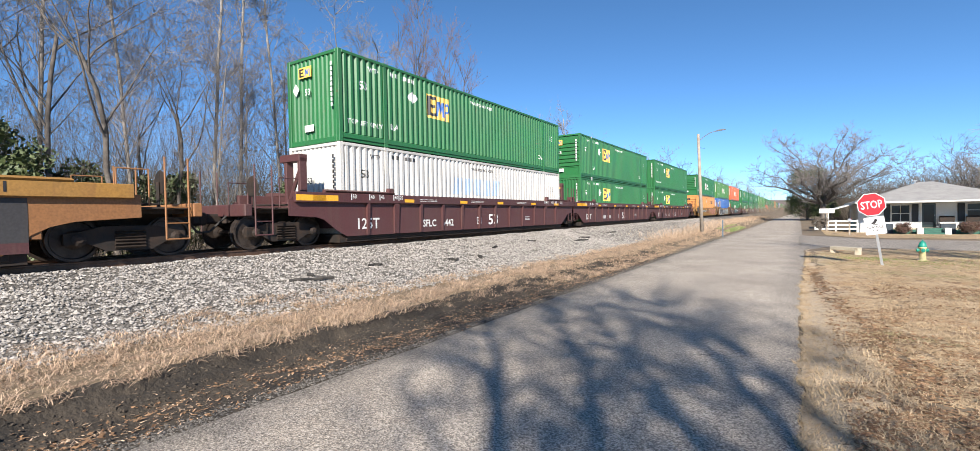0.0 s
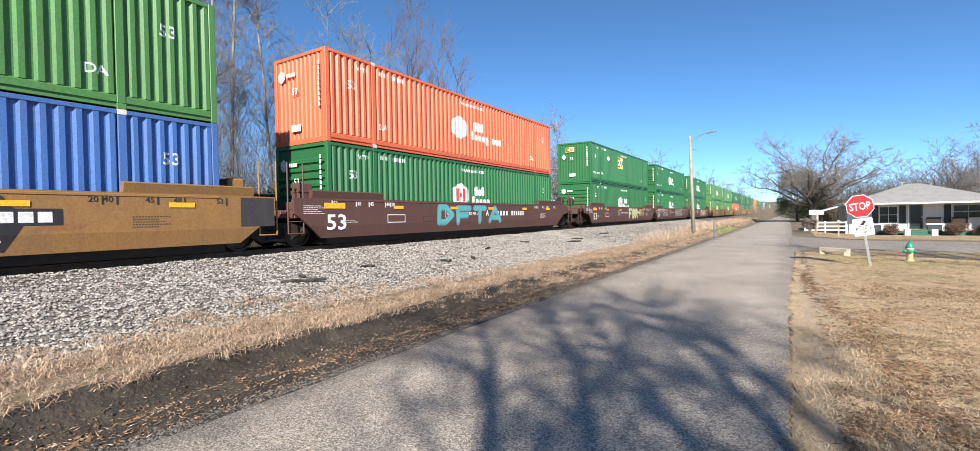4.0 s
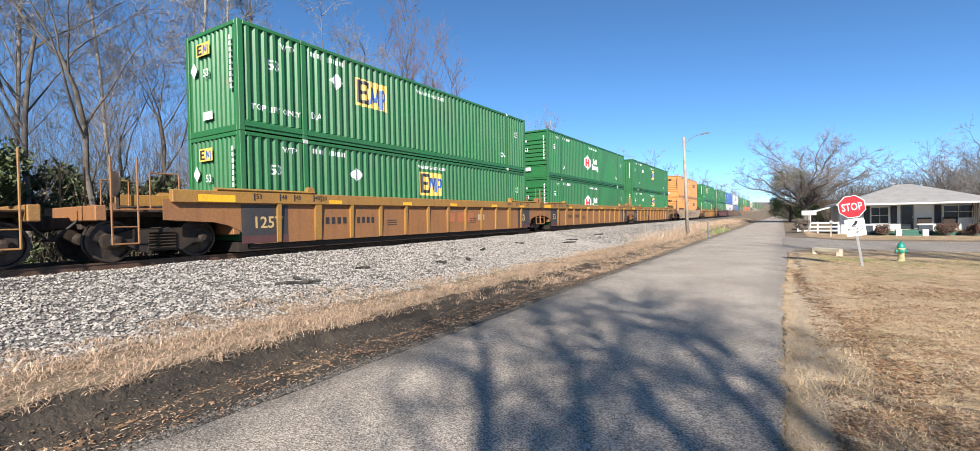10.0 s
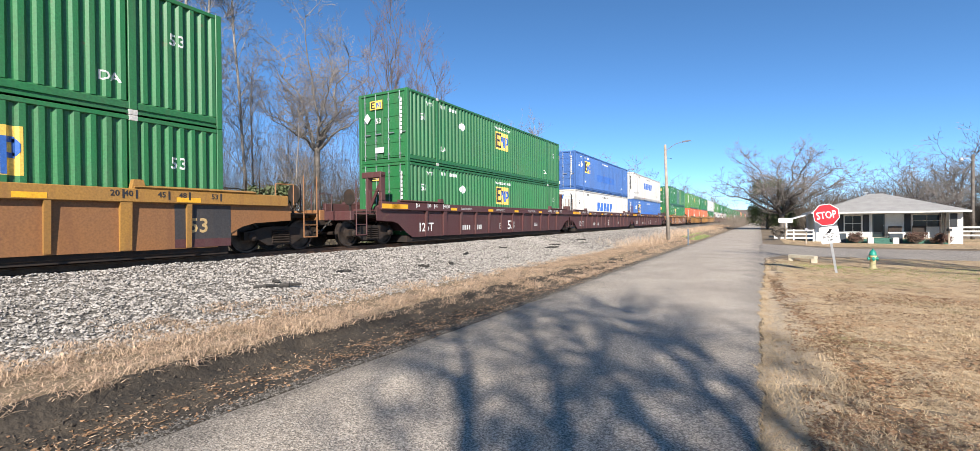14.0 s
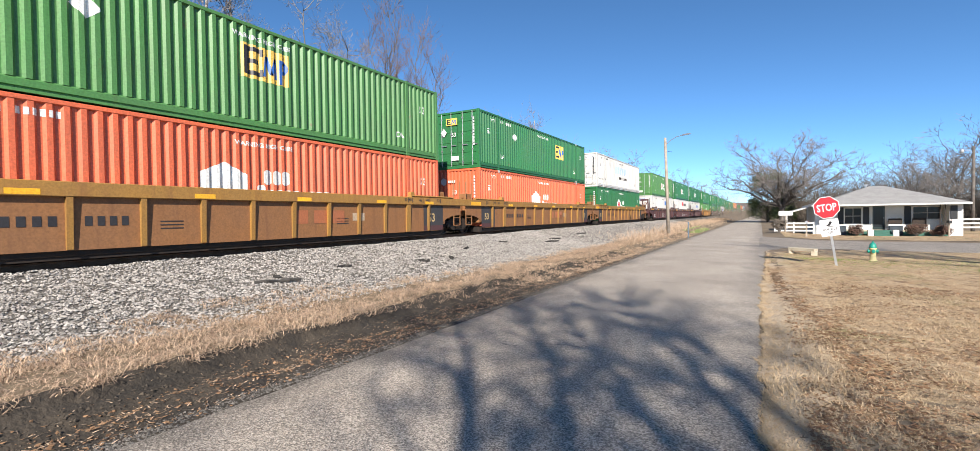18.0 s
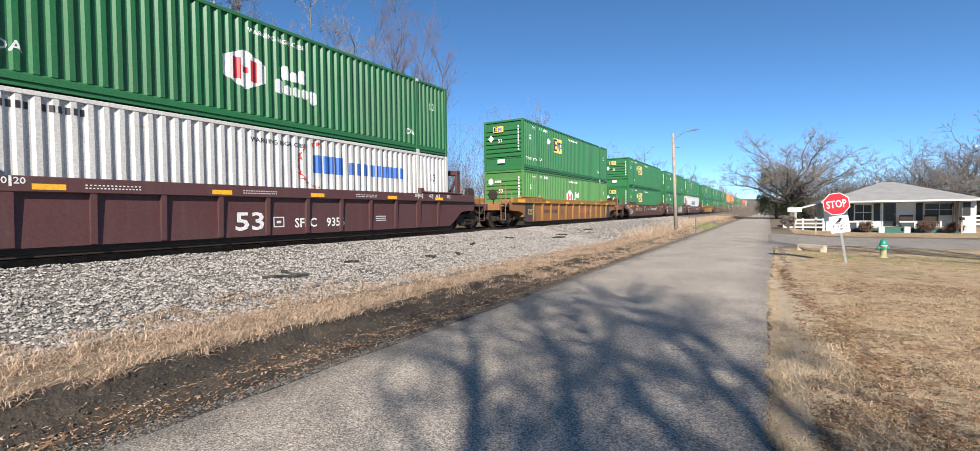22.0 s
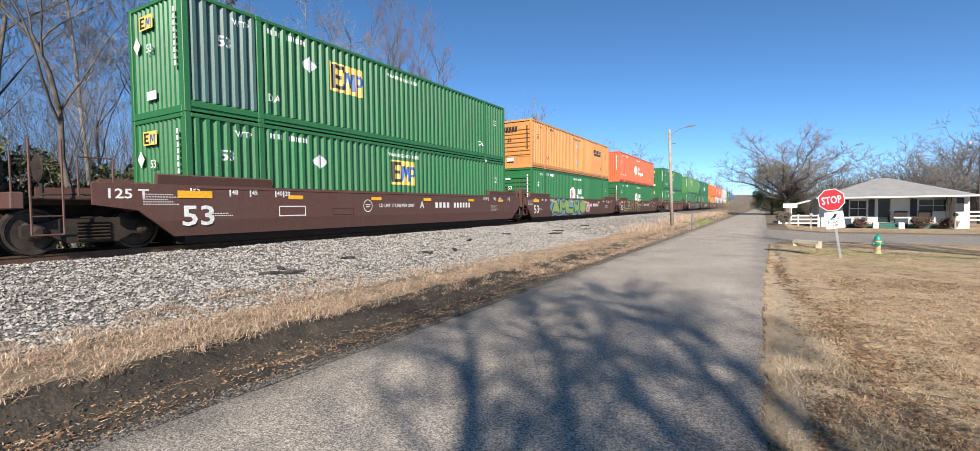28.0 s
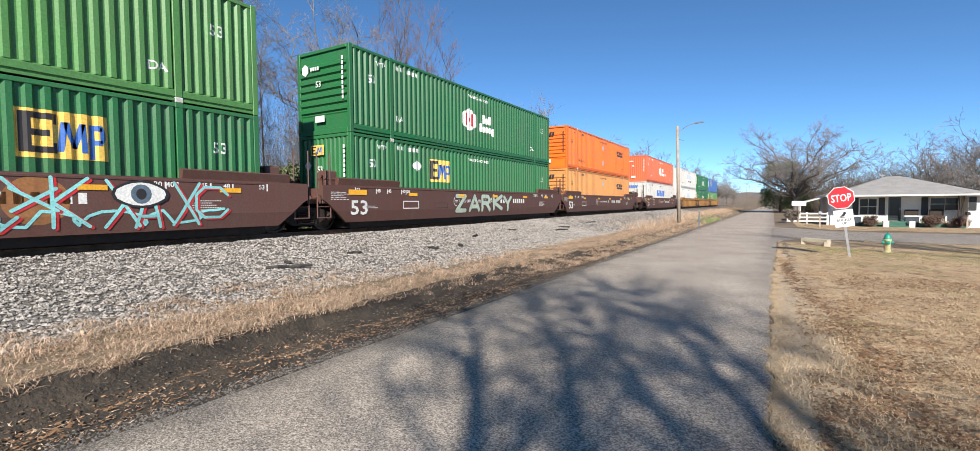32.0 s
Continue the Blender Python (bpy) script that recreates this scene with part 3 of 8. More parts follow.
tagged(new("asphalt_crumbs", rocks("asphalt_crumbs", 14000, lambda r: (lambda x, y: (x, y, max(dirt_z(x, y), -0.02)))(-4.50 + r.gauss(0, 0.13), 0.8 + 34 * r.random() ** 1.3), (0.006, 0.02), "crumb")), "dark crumbled asphalt along the lane's edge", "gravel", kind="stuff")


def blades(name, n, place, height, width, mat, lean=0.6):
    """Thin grass blades, two triangles each."""
    v, f = [], []
    r = ROCKS
    for _ in range(n):
        x, y, z, k = place(r)
        h, w, a = r.uniform(*height) * k, r.uniform(*width), r.uniform(0, 6.28)
        dx, dy = math.cos(a) * w, math.sin(a) * w
        b = r.uniform(0, 6.28)
        bx, by = math.cos(b) * h * lean * r.random(), math.sin(b) * h * lean * r.random()
        i = len(v)
        v += [(x - dx, y - dy, z), (x + dx, y + dy, z), (x + bx * 0.4 + dx * 0.7, y + by * 0.4 + dy * 0.7, z + h * 0.6), (x + bx * 0.4 - dx * 0.7, y + by * 0.4 - dy * 0.7, z + h * 0.6), (x + bx, y + by, z + h)]
        f += [(i, i + 1, i + 2, i + 3), (i + 3, i + 2, i + 4)]
    return mesh_of(name, v, f, mat)


def on_verge(r):
    y = -2 + 50 * r.random() ** 1.3
    c = noise.noise((y * 0.35, 4.0, 0)) * 0.12
    x = -6.0 - 2.5 * r.random() ** 1.15 + c
    x += min(1.1, 0.13 * max(0, y - 7)) * r.random()
    x = min(x, -5.94 + min(1.1, 0.10 * max(0, y - 7)) + 0.2 * noise.noise((y, 2, 0)))
    if x < -7.4 and r.random() < (-7.4 - x) * (0.75 - 0.6 * noise.noise((x * 0.9, y * 0.6, 2.0))):
        x = -6.0 - 1.3 * r.random()
    z = max(ground_z(x, y), ballast_z(x, y) if x < -7.5 else -9)
    return x, y, z - 0.01, 0.45 + 0.75 * max(0, noise.noise((x * 1.3, y * 0.9, 8)) + 0.4)


def in_clumps(centres, rad):
    def place(r):
        cx, cy = r.choice(centres)
        x, y = cx + r.gauss(0, rad), cy + r.gauss(0, rad * 1.5)
        return x, y, ballast_z(x, y) - 0.01, 1
    return place


def tufts(name, n, place, each, reach, rise, mat):
    """Tufts of arching straw: each blade climbs from the tuft's root, bends over and lies down."""
    v, f = [], []
    r = ROCKS
    for _ in range(n):
        cx, cy, cz, k = place(r)
        wind = r.uniform(0, math.tau)
        for _ in range(each):
            a = wind + r.gauss(0, 1.3)
            ln, h, w = r.uniform(*reach) * k, r.uniform(*rise) * k, r.uniform(0.002, 0.0048)
            ca, sa = math.cos(a), math.sin(a)
            x, y = cx + r.gauss(0, 0.06), cy + r.gauss(0, 0.06)
            i = len(v)
            tip = r.uniform(-0.1, 0.6)
            for t, up, ww in ((0.0, 0.0, 1.0), (0.32, 0.85, 0.9), (0.7, 0.9 + 0.3 * tip, 0.7)):
                px, py, pz = x + ca * ln * t, y + sa * ln * t, cz + h * up
                v += [(px - sa * w * ww, py + ca * w * ww, pz), (px + sa * w * ww, py - ca * w * ww, pz)]
            v.append((x + ca * ln, y + sa * ln, cz + h * max(0.08, tip)))
            f += [(i, i + 1, i + 3, i + 2), (i + 2, i + 3, i + 5, i + 4), (i + 4, i + 5, i + 6)]
    return mesh_of(name, v, f, mat)


M["straw"] = stone_material("dry_straw", (0.50, 0.375, 0.26), (0.37, 0.25, 0.17))
tagged(new("dry_grass", tufts("dry_grass", 2600, on_verge, 24, (0.12, 0.40), (0.025, 0.13), "straw")), "tangled dry straw-coloured verge grass", "grass", kind="stuff")
tagged(new("thatch", blades("thatch", 46000, on_verge, (0.01, 0.05), (0.004, 0.009), "straw", 5.0)), "flattened dry thatch under the verge grass", "grass", kind="stuff")
tagged(new("dry_grass", tufts("dry_grass", 90, in_clumps([(-8.3, 6.1), (-8.5, 5.2), (-8.2, 3.9), (-8.6, 7.0)], 0.24), 20, (0.08, 0.30), (0.02, 0.09), "straw")), "dry grass tufts among the ballast stones", "grass", kind="stuff")


def on_yard(r):
    y = 3.6 + 21 * r.random() ** 1.7
    x = 0.0 + (2.6 + y * 0.34) * r.random()
    x += road_x(y)
    k = noise.noise((x * 0.9, y * 0.6, 4)) + 0.75
    return x, y, ground_z(x, y) + 0.008 + lawn_relief(x, y), max(0.3, k)


def green_spots(r):
    cx, cy, rad = r.choice(((3.2, 20.5, 1.2), (5.5, 21.5, 1.3), (7.5, 22.5, 1.2), (2.0, 22.0, 0.6), (6.5, 19.0, 0.9)))
    x, y = cx + r.gauss(0, rad), cy + r.gauss(0, rad * 0.8)
    return x, min(y, 26), ground_z(x, min(y, 26)), 1


def edge_tufts(r):
    y = 2.5 + 22 * r.random() ** 1.5
    x = road_x(y) + 0.17 * noise.noise((y * 0.7, 1, 0)) + 0.09 * noise.noise((y * 3.1, 2, 0)) + abs(r.gauss(0, 0.10)) - 0.05
    return x, y, -0.01, 0.8 + 0.6 * noise.noise((y * 2, 7, 0))


tagged(new("lawn_grass", blades("lawn_grass", 80000, on_yard, (0.018, 0.05), (0.0025, 0.006), "lawnblade", 2.2)), "short bleached lawn grass", "grass", kind="stuff")
tagged(new("lawn_edge", blades("lawn_edge", 9000, edge_tufts, (0.015, 0.05), (0.003, 0.006), "lawnblade", 3.0)), "ragged dry grass along the asphalt edge", "grass", kind="stuff")
tagged(new("green_grass", blades("green_grass", 9000, green_spots, (0.02, 0.05), (0.004, 0.009), "greengrass", 1.8)), "thin green grass round the hydrant", "grass", kind="stuff")
tagged(new("bank_weeds", blades("bank_weeds", 9000, lambda r: (lambda x, y: (x, y, ground_z(x, y) - 0.02, 0.6 + 0.6 * r.random()))(r.gauss(-7.6, 1.0), 30 + 95 * r.random()), (0.10, 0.5), (0.006, 0.016), "straw", 1.3)), "tall brown weeds on the bank beside the track", "weeds", kind="stuff")


def leaves(name, n, place, size, mat):
    v, f = [], []
    r = ROCKS
    for _ in range(n):
        x, y, z = place(r)
        s, a, t = r.uniform(*size), r.uniform(0, 6.28), r.uniform(-0.5, 0.5)
        c, d = math.cos(a) * s, math.sin(a) * s
        i = len(v)
        v += [(x - c, y - d, z + s * 0.3 * r.random()), (x + d * 0.5, y - c * 0.5, z + s * t), (x + c, y + d, z + s * 0.6 * r.random()), (x - d * 0.5, y + c * 0.5, z + s * abs(t))]
        f += [(i, i + 1, i + 2), (i, i + 2, i + 3)]
    return mesh_of(name, v, f, mat)


tagged(new("straw_litter", blades("straw_litter", 6500, lambda r: (lambda x, y: (x, y, ground_z(x, y) + 0.03, 1))(max(-5.95, min(-4.6, r.gauss(-5.15, 0.28))), 0.8 + 30 * r.random() ** 1.35), (0.004, 0.014), (0.003, 0.006), "straw", 9.0)), "fallen straw and twigs on the dirt strip", "litter", kind="stuff")


def on_lawn(r):
    """Leaf litter drifts in uneven patches and along the rut."""
    if r.random() < 0.22:
        y = 2.3 + 16 * r.random() ** 1.4
        x = rut_x(y) + r.gauss(0, 0.12)
        return x, y, ground_z(x, y) + 0.02 + lawn_relief(max(x, 0), y)
    for _ in range(5):
        x, y = 0.35 + 4.5 * r.random() ** 1.1, 3.6 + 11 * r.random() ** 1.5
        if noise.noise((x * 0.8, y * 0.55, 6.0)) + 0.6 * noise.noise((x * 2.2, y * 1.6, 2.0)) > r.uniform(-0.1, 0.5):
            break
    return x, y, ground_z(x, y) + 0.02 + lawn_relief(x, y)


def on_strip(r):
    y = 0.8 + 30 * r.random() ** 1.4
    x = max(-6.0, -5.12 + 0.25 * noise.noise((y * 0.4, 3, 1)) + r.gauss(0, 0.28))
    return x, y, dirt_z(x, y) + 0.008


tagged(new("dead_leaves", leaves("dead_leaves", 4600, on_strip, (0.008, 0.034), "leaf")), "brown dead leaves and bark chips on the dirt", "leaves", kind="stuff")
tagged(new("bark_chips", blades("bark_chips", 2600, lambda r: (*on_strip(r), 1), (0.006, 0.016), (0.005, 0.011), "straw", 6.0)), "pale splintered wood chips on the dirt", "litter", kind="stuff")
tagged(new("dead_leaves", leaves("dead_leaves", 21000, on_lawn, (0.010, 0.032), "leaf")), "brown dead leaves scattered on the lawn", "leaves", kind="stuff")


# broken tie pieces on the ballast
def scrap(name, label, x, y, length, turn, wide=0.09):
    r = random.Random(int(x * 100 + y * 10))
    b = Bits()
    pts = [(-length / 2 + length * k / 4, r.uniform(-0.04, 0.04), r.uniform(0.0, 0.03)) for k in range(5)]
    for a, c in zip(pts, pts[1:]):
        b.tube(a, c, wide * r.uniform(0.35, 0.6), wide * r.uniform(0.35, 0.6), 6)
    ob = thing(name, label, "debris", mesh=b.mesh(name, "rubber"), group="dark scraps on the ballast")
    ob.matrix_world = pose(x, y, ballast_z(x, y) + wide * 0.45, 0, 0, turn)


for x, y, ln, tn in ((-9.35, 6.85, 0.95, 62), (-9.75, 7.1, 0.16, 10), (-9.9, 9.3, 0.42, 70), (-9.4, 12.2, 0.35, 20), (-9.3, 13.6, 0.3, 140), (-10.2, 16.0, 0.5, 100), (-9.6, 23.5, 1.3, 80), (-9.9, 24.6, 0.8, 60), (-10.4, 19.5, 0.4, 30), (-10.2, 30.0, 1.4, 85)):
    scrap("broken_tie_piece", "black splintered wooden scrap lying on the ballast", x, y, ln, tn)

# ---- train: decals ----
def clip_band(poly, a, b):
    """The piece of a convex outline (u, v) between u = a and u = b."""
    for edge, keep in ((a, 1), (b, -1)):
        out = []
        for p, q in zip(poly, poly[1:] + poly[:1]):
            dp, dq = (p[0] - edge) * keep, (q[0] - edge) * keep
            if dp >= 0:
                out.append(p)
            if dp * dq < 0:
                k = dp / (dp - dq)
                out.append((edge, p[1] + (q[1] - p[1]) * k))
        poly = out
        if len(poly) < 3:
            return []
    return poly


def drape(name, polys, profile, lift, mat, end=False):
    """Outlines (u, v) laid on a profile [(u, out)], as paint lies on ribbed steel. On a side u runs along y, on an end along x."""
    v, f = [], []
    for poly in polys:
        lo, hi = min(p[0] for p in poly), max(p[0] for p in poly)
        for (a, da), (b, db) in zip(profile, profile[1:]):
            if b <= lo or a >= hi or b - a < 1e-6:
                continue
            piece = clip_band(list(poly), max(a, lo - 1), min(b, hi + 1))
            if len(piece) < 3:
                continue
            k = len(v)
            for u, w in piece:
                d = da + (db - da) * (u - a) / (b - a) + lift
                v.append((u, -d, w) if end else (d, u, w))
            f.append(tuple(range(k, k + len(piece))))
    if not f:
        return None
    me, bm = mesh_of(name, v, f, mat), bmesh.new()
    bm.from_mesh(me)
    bmesh.ops.remove_doubles(bm, verts=bm.verts, dist=0.0005)
    bm.to_mesh(me)
    bm.free()
    return me


TEXTS = {}


def text_polys(s, size, fat=0.018):
    """Triangles of a word in the built-in font, from its left foot, size high."""
    if (s, fat) not in TEXTS:
        cu = bpy.data.curves.new("word", "FONT")
        cu.body, cu.size, cu.offset, cu.resolution_u = s, 1.0, fat, 2
        ob = bpy.data.objects.new("word", cu)
        scene.collection.objects.link(ob)
        me = ob.to_mesh()
        bm = bmesh.new()
        bm.from_mesh(me)
        bmesh.ops.triangulate(bm, faces=bm.faces)
        TEXTS[s, fat] = [[(p.vert.co.x, p.vert.co.y) for p in fc.loops] for fc in bm.faces]
        bm.free()
        ob.to_mesh_clear()
        bpy.data.objects.remove(ob)
        bpy.data.curves.remove(cu)
    k = size / 0.70
    return [[(x * k, y * k) for x, y in t] for t in TEXTS[s, fat]]


def shift(polys, u, v, ku=1.0, kv=1.0, slant=0.0):
    return [[(x * ku + u + y * slant, y * kv + v) for x, y in p] for p in polys]


def rect(u0, u1, v0, v1, slant=0.0):
    h = (v1 - v0) * slant
    return [(u0, v0), (u1, v0), (u1 + h, v1), (u0 + h, v1)]


def row_of_bars(u0, u1, v0, v1, n, fill=0.78, slant=0.0):
    w = (u1 - u0) / n
    return [rect(u0 + i * w, u0 + i * w + w * fill, v0, v1, slant) for i in range(n)]


# ---- train: containers, 53 feet long, ribbed steel ----
CL, CH, CW = 16.154, 2.896, 2.591
POST = 2.0


def ribs(y0, y1, pitch, out, back):
    """Outward flats and inward flats with sloped flanks."""
    n = max(1, round((y1 - y0) / pitch))
    w = (y1 - y0) / n
    p = []
    for i in range(n):
        a = y0 + i * w
        p += [(a, back), (a + 0.30 * w, back), (a + 0.48 * w, out), (a + 0.82 * w, out)]
    return p + [(y1, back)]


PANEL_OUT, PANEL_BACK = CW / 2 - 0.012, CW / 2 - 0.068
SIDE = [(0.0, CW / 2)] + [(0.12, CW / 2)] + ribs(0.121, POST - 0.08, 0.272, PANEL_OUT, PANEL_BACK) + [(POST - 0.079, CW / 2 - 0.004), (POST + 0.079, CW / 2 - 0.004)] \
    + ribs(POST + 0.08, CL - POST - 0.08, 0.272, PANEL_OUT, PANEL_BACK) + [(CL - POST - 0.079, CW / 2 - 0.004), (CL - POST + 0.079, CW / 2 - 0.004)] \
    + ribs(CL - POST + 0.08, CL - 0.121, 0.272, PANEL_OUT, PANEL_BACK) + [(CL - 0.12, CW / 2), (CL, CW / 2)]
Z0, Z1 = 0.30, 2.79
SHARED = {}


def shared(key, make):
    if key not in SHARED:
        SHARED[key] = make()
    return SHARED[key]


def ribbed_side(sign, mat):
    v, f = [], []
    line = ribs(0.121, POST - 0.08, 0.272, PANEL_OUT, PANEL_BACK) + ribs(POST + 0.08, CL - POST - 0.08, 0.272, PANEL_OUT, PANEL_BACK) + ribs(CL - POST + 0.08, CL - 0.121, 0.272, PANEL_OUT, PANEL_BACK)
    for y, d in line:
        v += [(sign * d, y, Z0), (sign * d, y, Z1)]
    for i in range(len(line) - 1):
        q = (2 * i, 2 * i + 2, 2 * i + 3, 2 * i + 1)
        f.append(q if sign > 0 else q[::-1])
    return mesh_of("side_panel", v, f, mat)


def ribbed_end(kind, y, out, mat):
    """An end wall: 'v' upright ribs, 'l' level louvre ribs."""
    b = Bits()
    x1 = CW / 2 - 0.13
    if kind == "v":
        line = ribs(-x1, x1, 0.22, 0.0, 0.04)
        n = len(line)
        b.raw([(x, y + out * d, Z0 - 0.14) for x, d in line] + [(x, y + out * d, Z1) for x, d in line], [(i, i + 1, n + i + 1, n + i) for i in range(n - 1)])
    else:
        line = [(Z0 - 0.14, 0.045), (0.66, 0.045), (0.70, 0.02)]
        for k in range(7):
            z = 0.74 + k * 0.25
            line += [(z, 0.045), (z + 0.05, -0.025), (z + 0.15, -0.025), (z + 0.2, 0.045)]
        line.append((Z1, 0.045))
        n = len(line)
        b.raw([(-x1, y + out * d, z) for z, d in line] + [(x1, y + out * d, z) for z, d in line], [(i, i + 1, n + i + 1, n + i) for i in range(n - 1)])
    return b.mesh("end_wall", mat)


def door_leaf(sign, mat):
    b = Bits()
    x0, x1 = (0.012, CW / 2 - 0.12)
    xs = sorted((sign * x0, sign * x1))
    b.box(xs[0], xs[1], 0.03, 0.08, 0.2, 2.76, 0.01)
    for z in (0.42, 0.95, 1.48, 2.0, 2.5):
        b.box(xs[0] + 0.06, xs[1] - 0.06, 0.012, 0.03, z - 0.16, z + 0.16, 0.012)
    return b.mesh("door", mat)


def lock_rod(x):
    b = Bits().tube((x, -0.012, 0.12), (x, -0.012, 2.82), 0.017, n=8)
    for z in (0.3, 0.9, 1.7, 2.5):
        b.box(x - 0.04, x + 0.04, -0.028, 0.012, z, z + 0.07)
    b.box(x - 0.02, x + 0.3, -0.04, -0.02, 1.16, 1.2)
    return b.mesh("lock_rod", "galv")


def decal(name, polys, mat, parent, lift=0.004, end=False, key=None):
    me = shared(("decal", key), lambda: drape(name, polys, ENDFLAT if end else SIDE, lift, mat, end)) if key else drape(name, polys, ENDFLAT if end else SIDE, lift, mat, end)
    if me:
        tagged(part(name, me, parent), kind="stuff" if name.endswith("bars") or name.endswith("block") or name.endswith("notice") else "")


ENDFLAT = [(-CW / 2, 0.0), (CW / 2, 0.0)]
# colour, style of the logo, label
LIVERY = {
    "E": ("green", "box", "green ribbed container with a yellow logo panel"),
    "EL": ("leafgreen", "box", "light green ribbed container with a yellow logo panel"),
    "H": ("midgreen", "hex", "green ribbed container with a white hexagon logo"),
    "HL": ("leafgreen", "hex", "light green ribbed container with a white hexagon logo"),
    "O": ("orange", "hexinc", "faded orange ribbed container with a white hexagon logo"),
    "S": ("tan", "band", "tan orange ribbed container with black band lettering"),
    "SO": ("brightorange", "band", "bright orange ribbed container with black band lettering"),
    "W": ("white", "slant", "white ribbed container with slanted blue logo bars"),
    "WF": ("white", "faded", "white ribbed container with a faded blue logo"),
    "WI": ("white", "inter", "white ribbed container with faded logo and grey bars"),
    "WS": ("white", "arc", "white ribbed container with blue bars and red arc"),
    "WX": ("white", "redbars", "white ribbed container with red and dark bars"),
    "B": ("blue", "boxblue", "blue ribbed container with a yellow logo panel"),
}


def hexagon(u, v, w, h):
    return [(u, v + h * 0.27), (u + w / 2, v), (u + w, v + h * 0.27), (u + w, v + h * 0.73), (u + w / 2, v + h), (u, v + h * 0.73)]


def logo_box(c, y, z, key):
    at = lambda polys: [[(y + u, z + v) for u, v in p] for p in polys]
    decal("logo_panel", [rect(y, y + 1.45, z, z + 0.92)], "dyellow", c, 0.004, key=("bx", y, z))
    decal("logo_mark", at([rect(0.06, 0.23, 0.10, 0.86), rect(0.23, 0.62, 0.74, 0.86), rect(0.23, 0.50, 0.42, 0.54), rect(0.23, 0.62, 0.10, 0.22), rect(0.55, 0.62, 0.66, 0.74), rect(0.55, 0.62, 0.22, 0.30)]), "dblack", c, 0.008, key=("bk", y, z))
    wave = [[(0.62, 0.14), (0.71, 0.14), (0.78, 0.72), (0.68, 0.72)], [(0.69, 0.72), (0.80, 0.72), (0.93, 0.22), (0.84, 0.22)], [(0.84, 0.22), (0.93, 0.22), (1.06, 0.72), (0.97, 0.72)], [(0.99, 0.14), (1.09, 0.14), (1.06, 0.72), (0.98, 0.72)]]
    hook = [rect(1.13, 1.22, 0.02, 0.72), rect(1.22, 1.34, 0.61, 0.72), rect(1.22, 1.34, 0.32, 0.42), [(1.30, 0.36), (1.36, 0.36), (1.41, 0.45), (1.41, 0.59), (1.36, 0.68), (1.30, 0.68)]]
    decal("logo_mark", at(wave), "dblue", c, 0.008, key=("bb", y, z))
    decal("logo_mark", at(hook), "dblue", c, 0.010, key=("bh", y, z))


def word_shape(u, v, form):
    """The outline of a word as blunt blocks: t tall, s short, d with a tail, x a gap."""
    out = []
    for k, q in enumerate(form):
        a = u + 0.285 * k
        if q != "x":
            lo, hi = (v - 0.12 if q == "d" else v), (v + 0.40 if q == "t" else v + 0.28)
            out += [[(a, lo + 0.05), (a + 0.05, lo), (a + 0.20, lo), (a + 0.25, lo + 0.05), (a + 0.25, hi - 0.05), (a + 0.20, hi), (a + 0.05, hi), (a, hi - 0.05)]]
    return out


def logo_hex(c, y, z, inc=False):
    w = 1.22
    decal("logo_panel", [hexagon(y, z, w, 1.05)], "dwhite", c, 0.004, key=("hx", y, z))
    decal("logo_mark", [rect(y + 0.26, y + 0.47, z + 0.24, z + 0.80), rect(y + 0.75, y + 0.96, z + 0.24, z + 0.80), rect(y + 0.52, y + 0.70, z + 0.44, z + 0.60)], "dwhite" if inc else "dred", c, 0.008, key=("hr", y, z, inc))
    a = y + w + 0.28
    decal("name_block", word_shape(a + 0.22, z + 0.52, "ttt" if inc else "tst") + word_shape(a, z + 0.10, "tsssdxsss" if inc else "tsssd"), "dwhite", c, 0.004, key=("hn", y, z, inc))


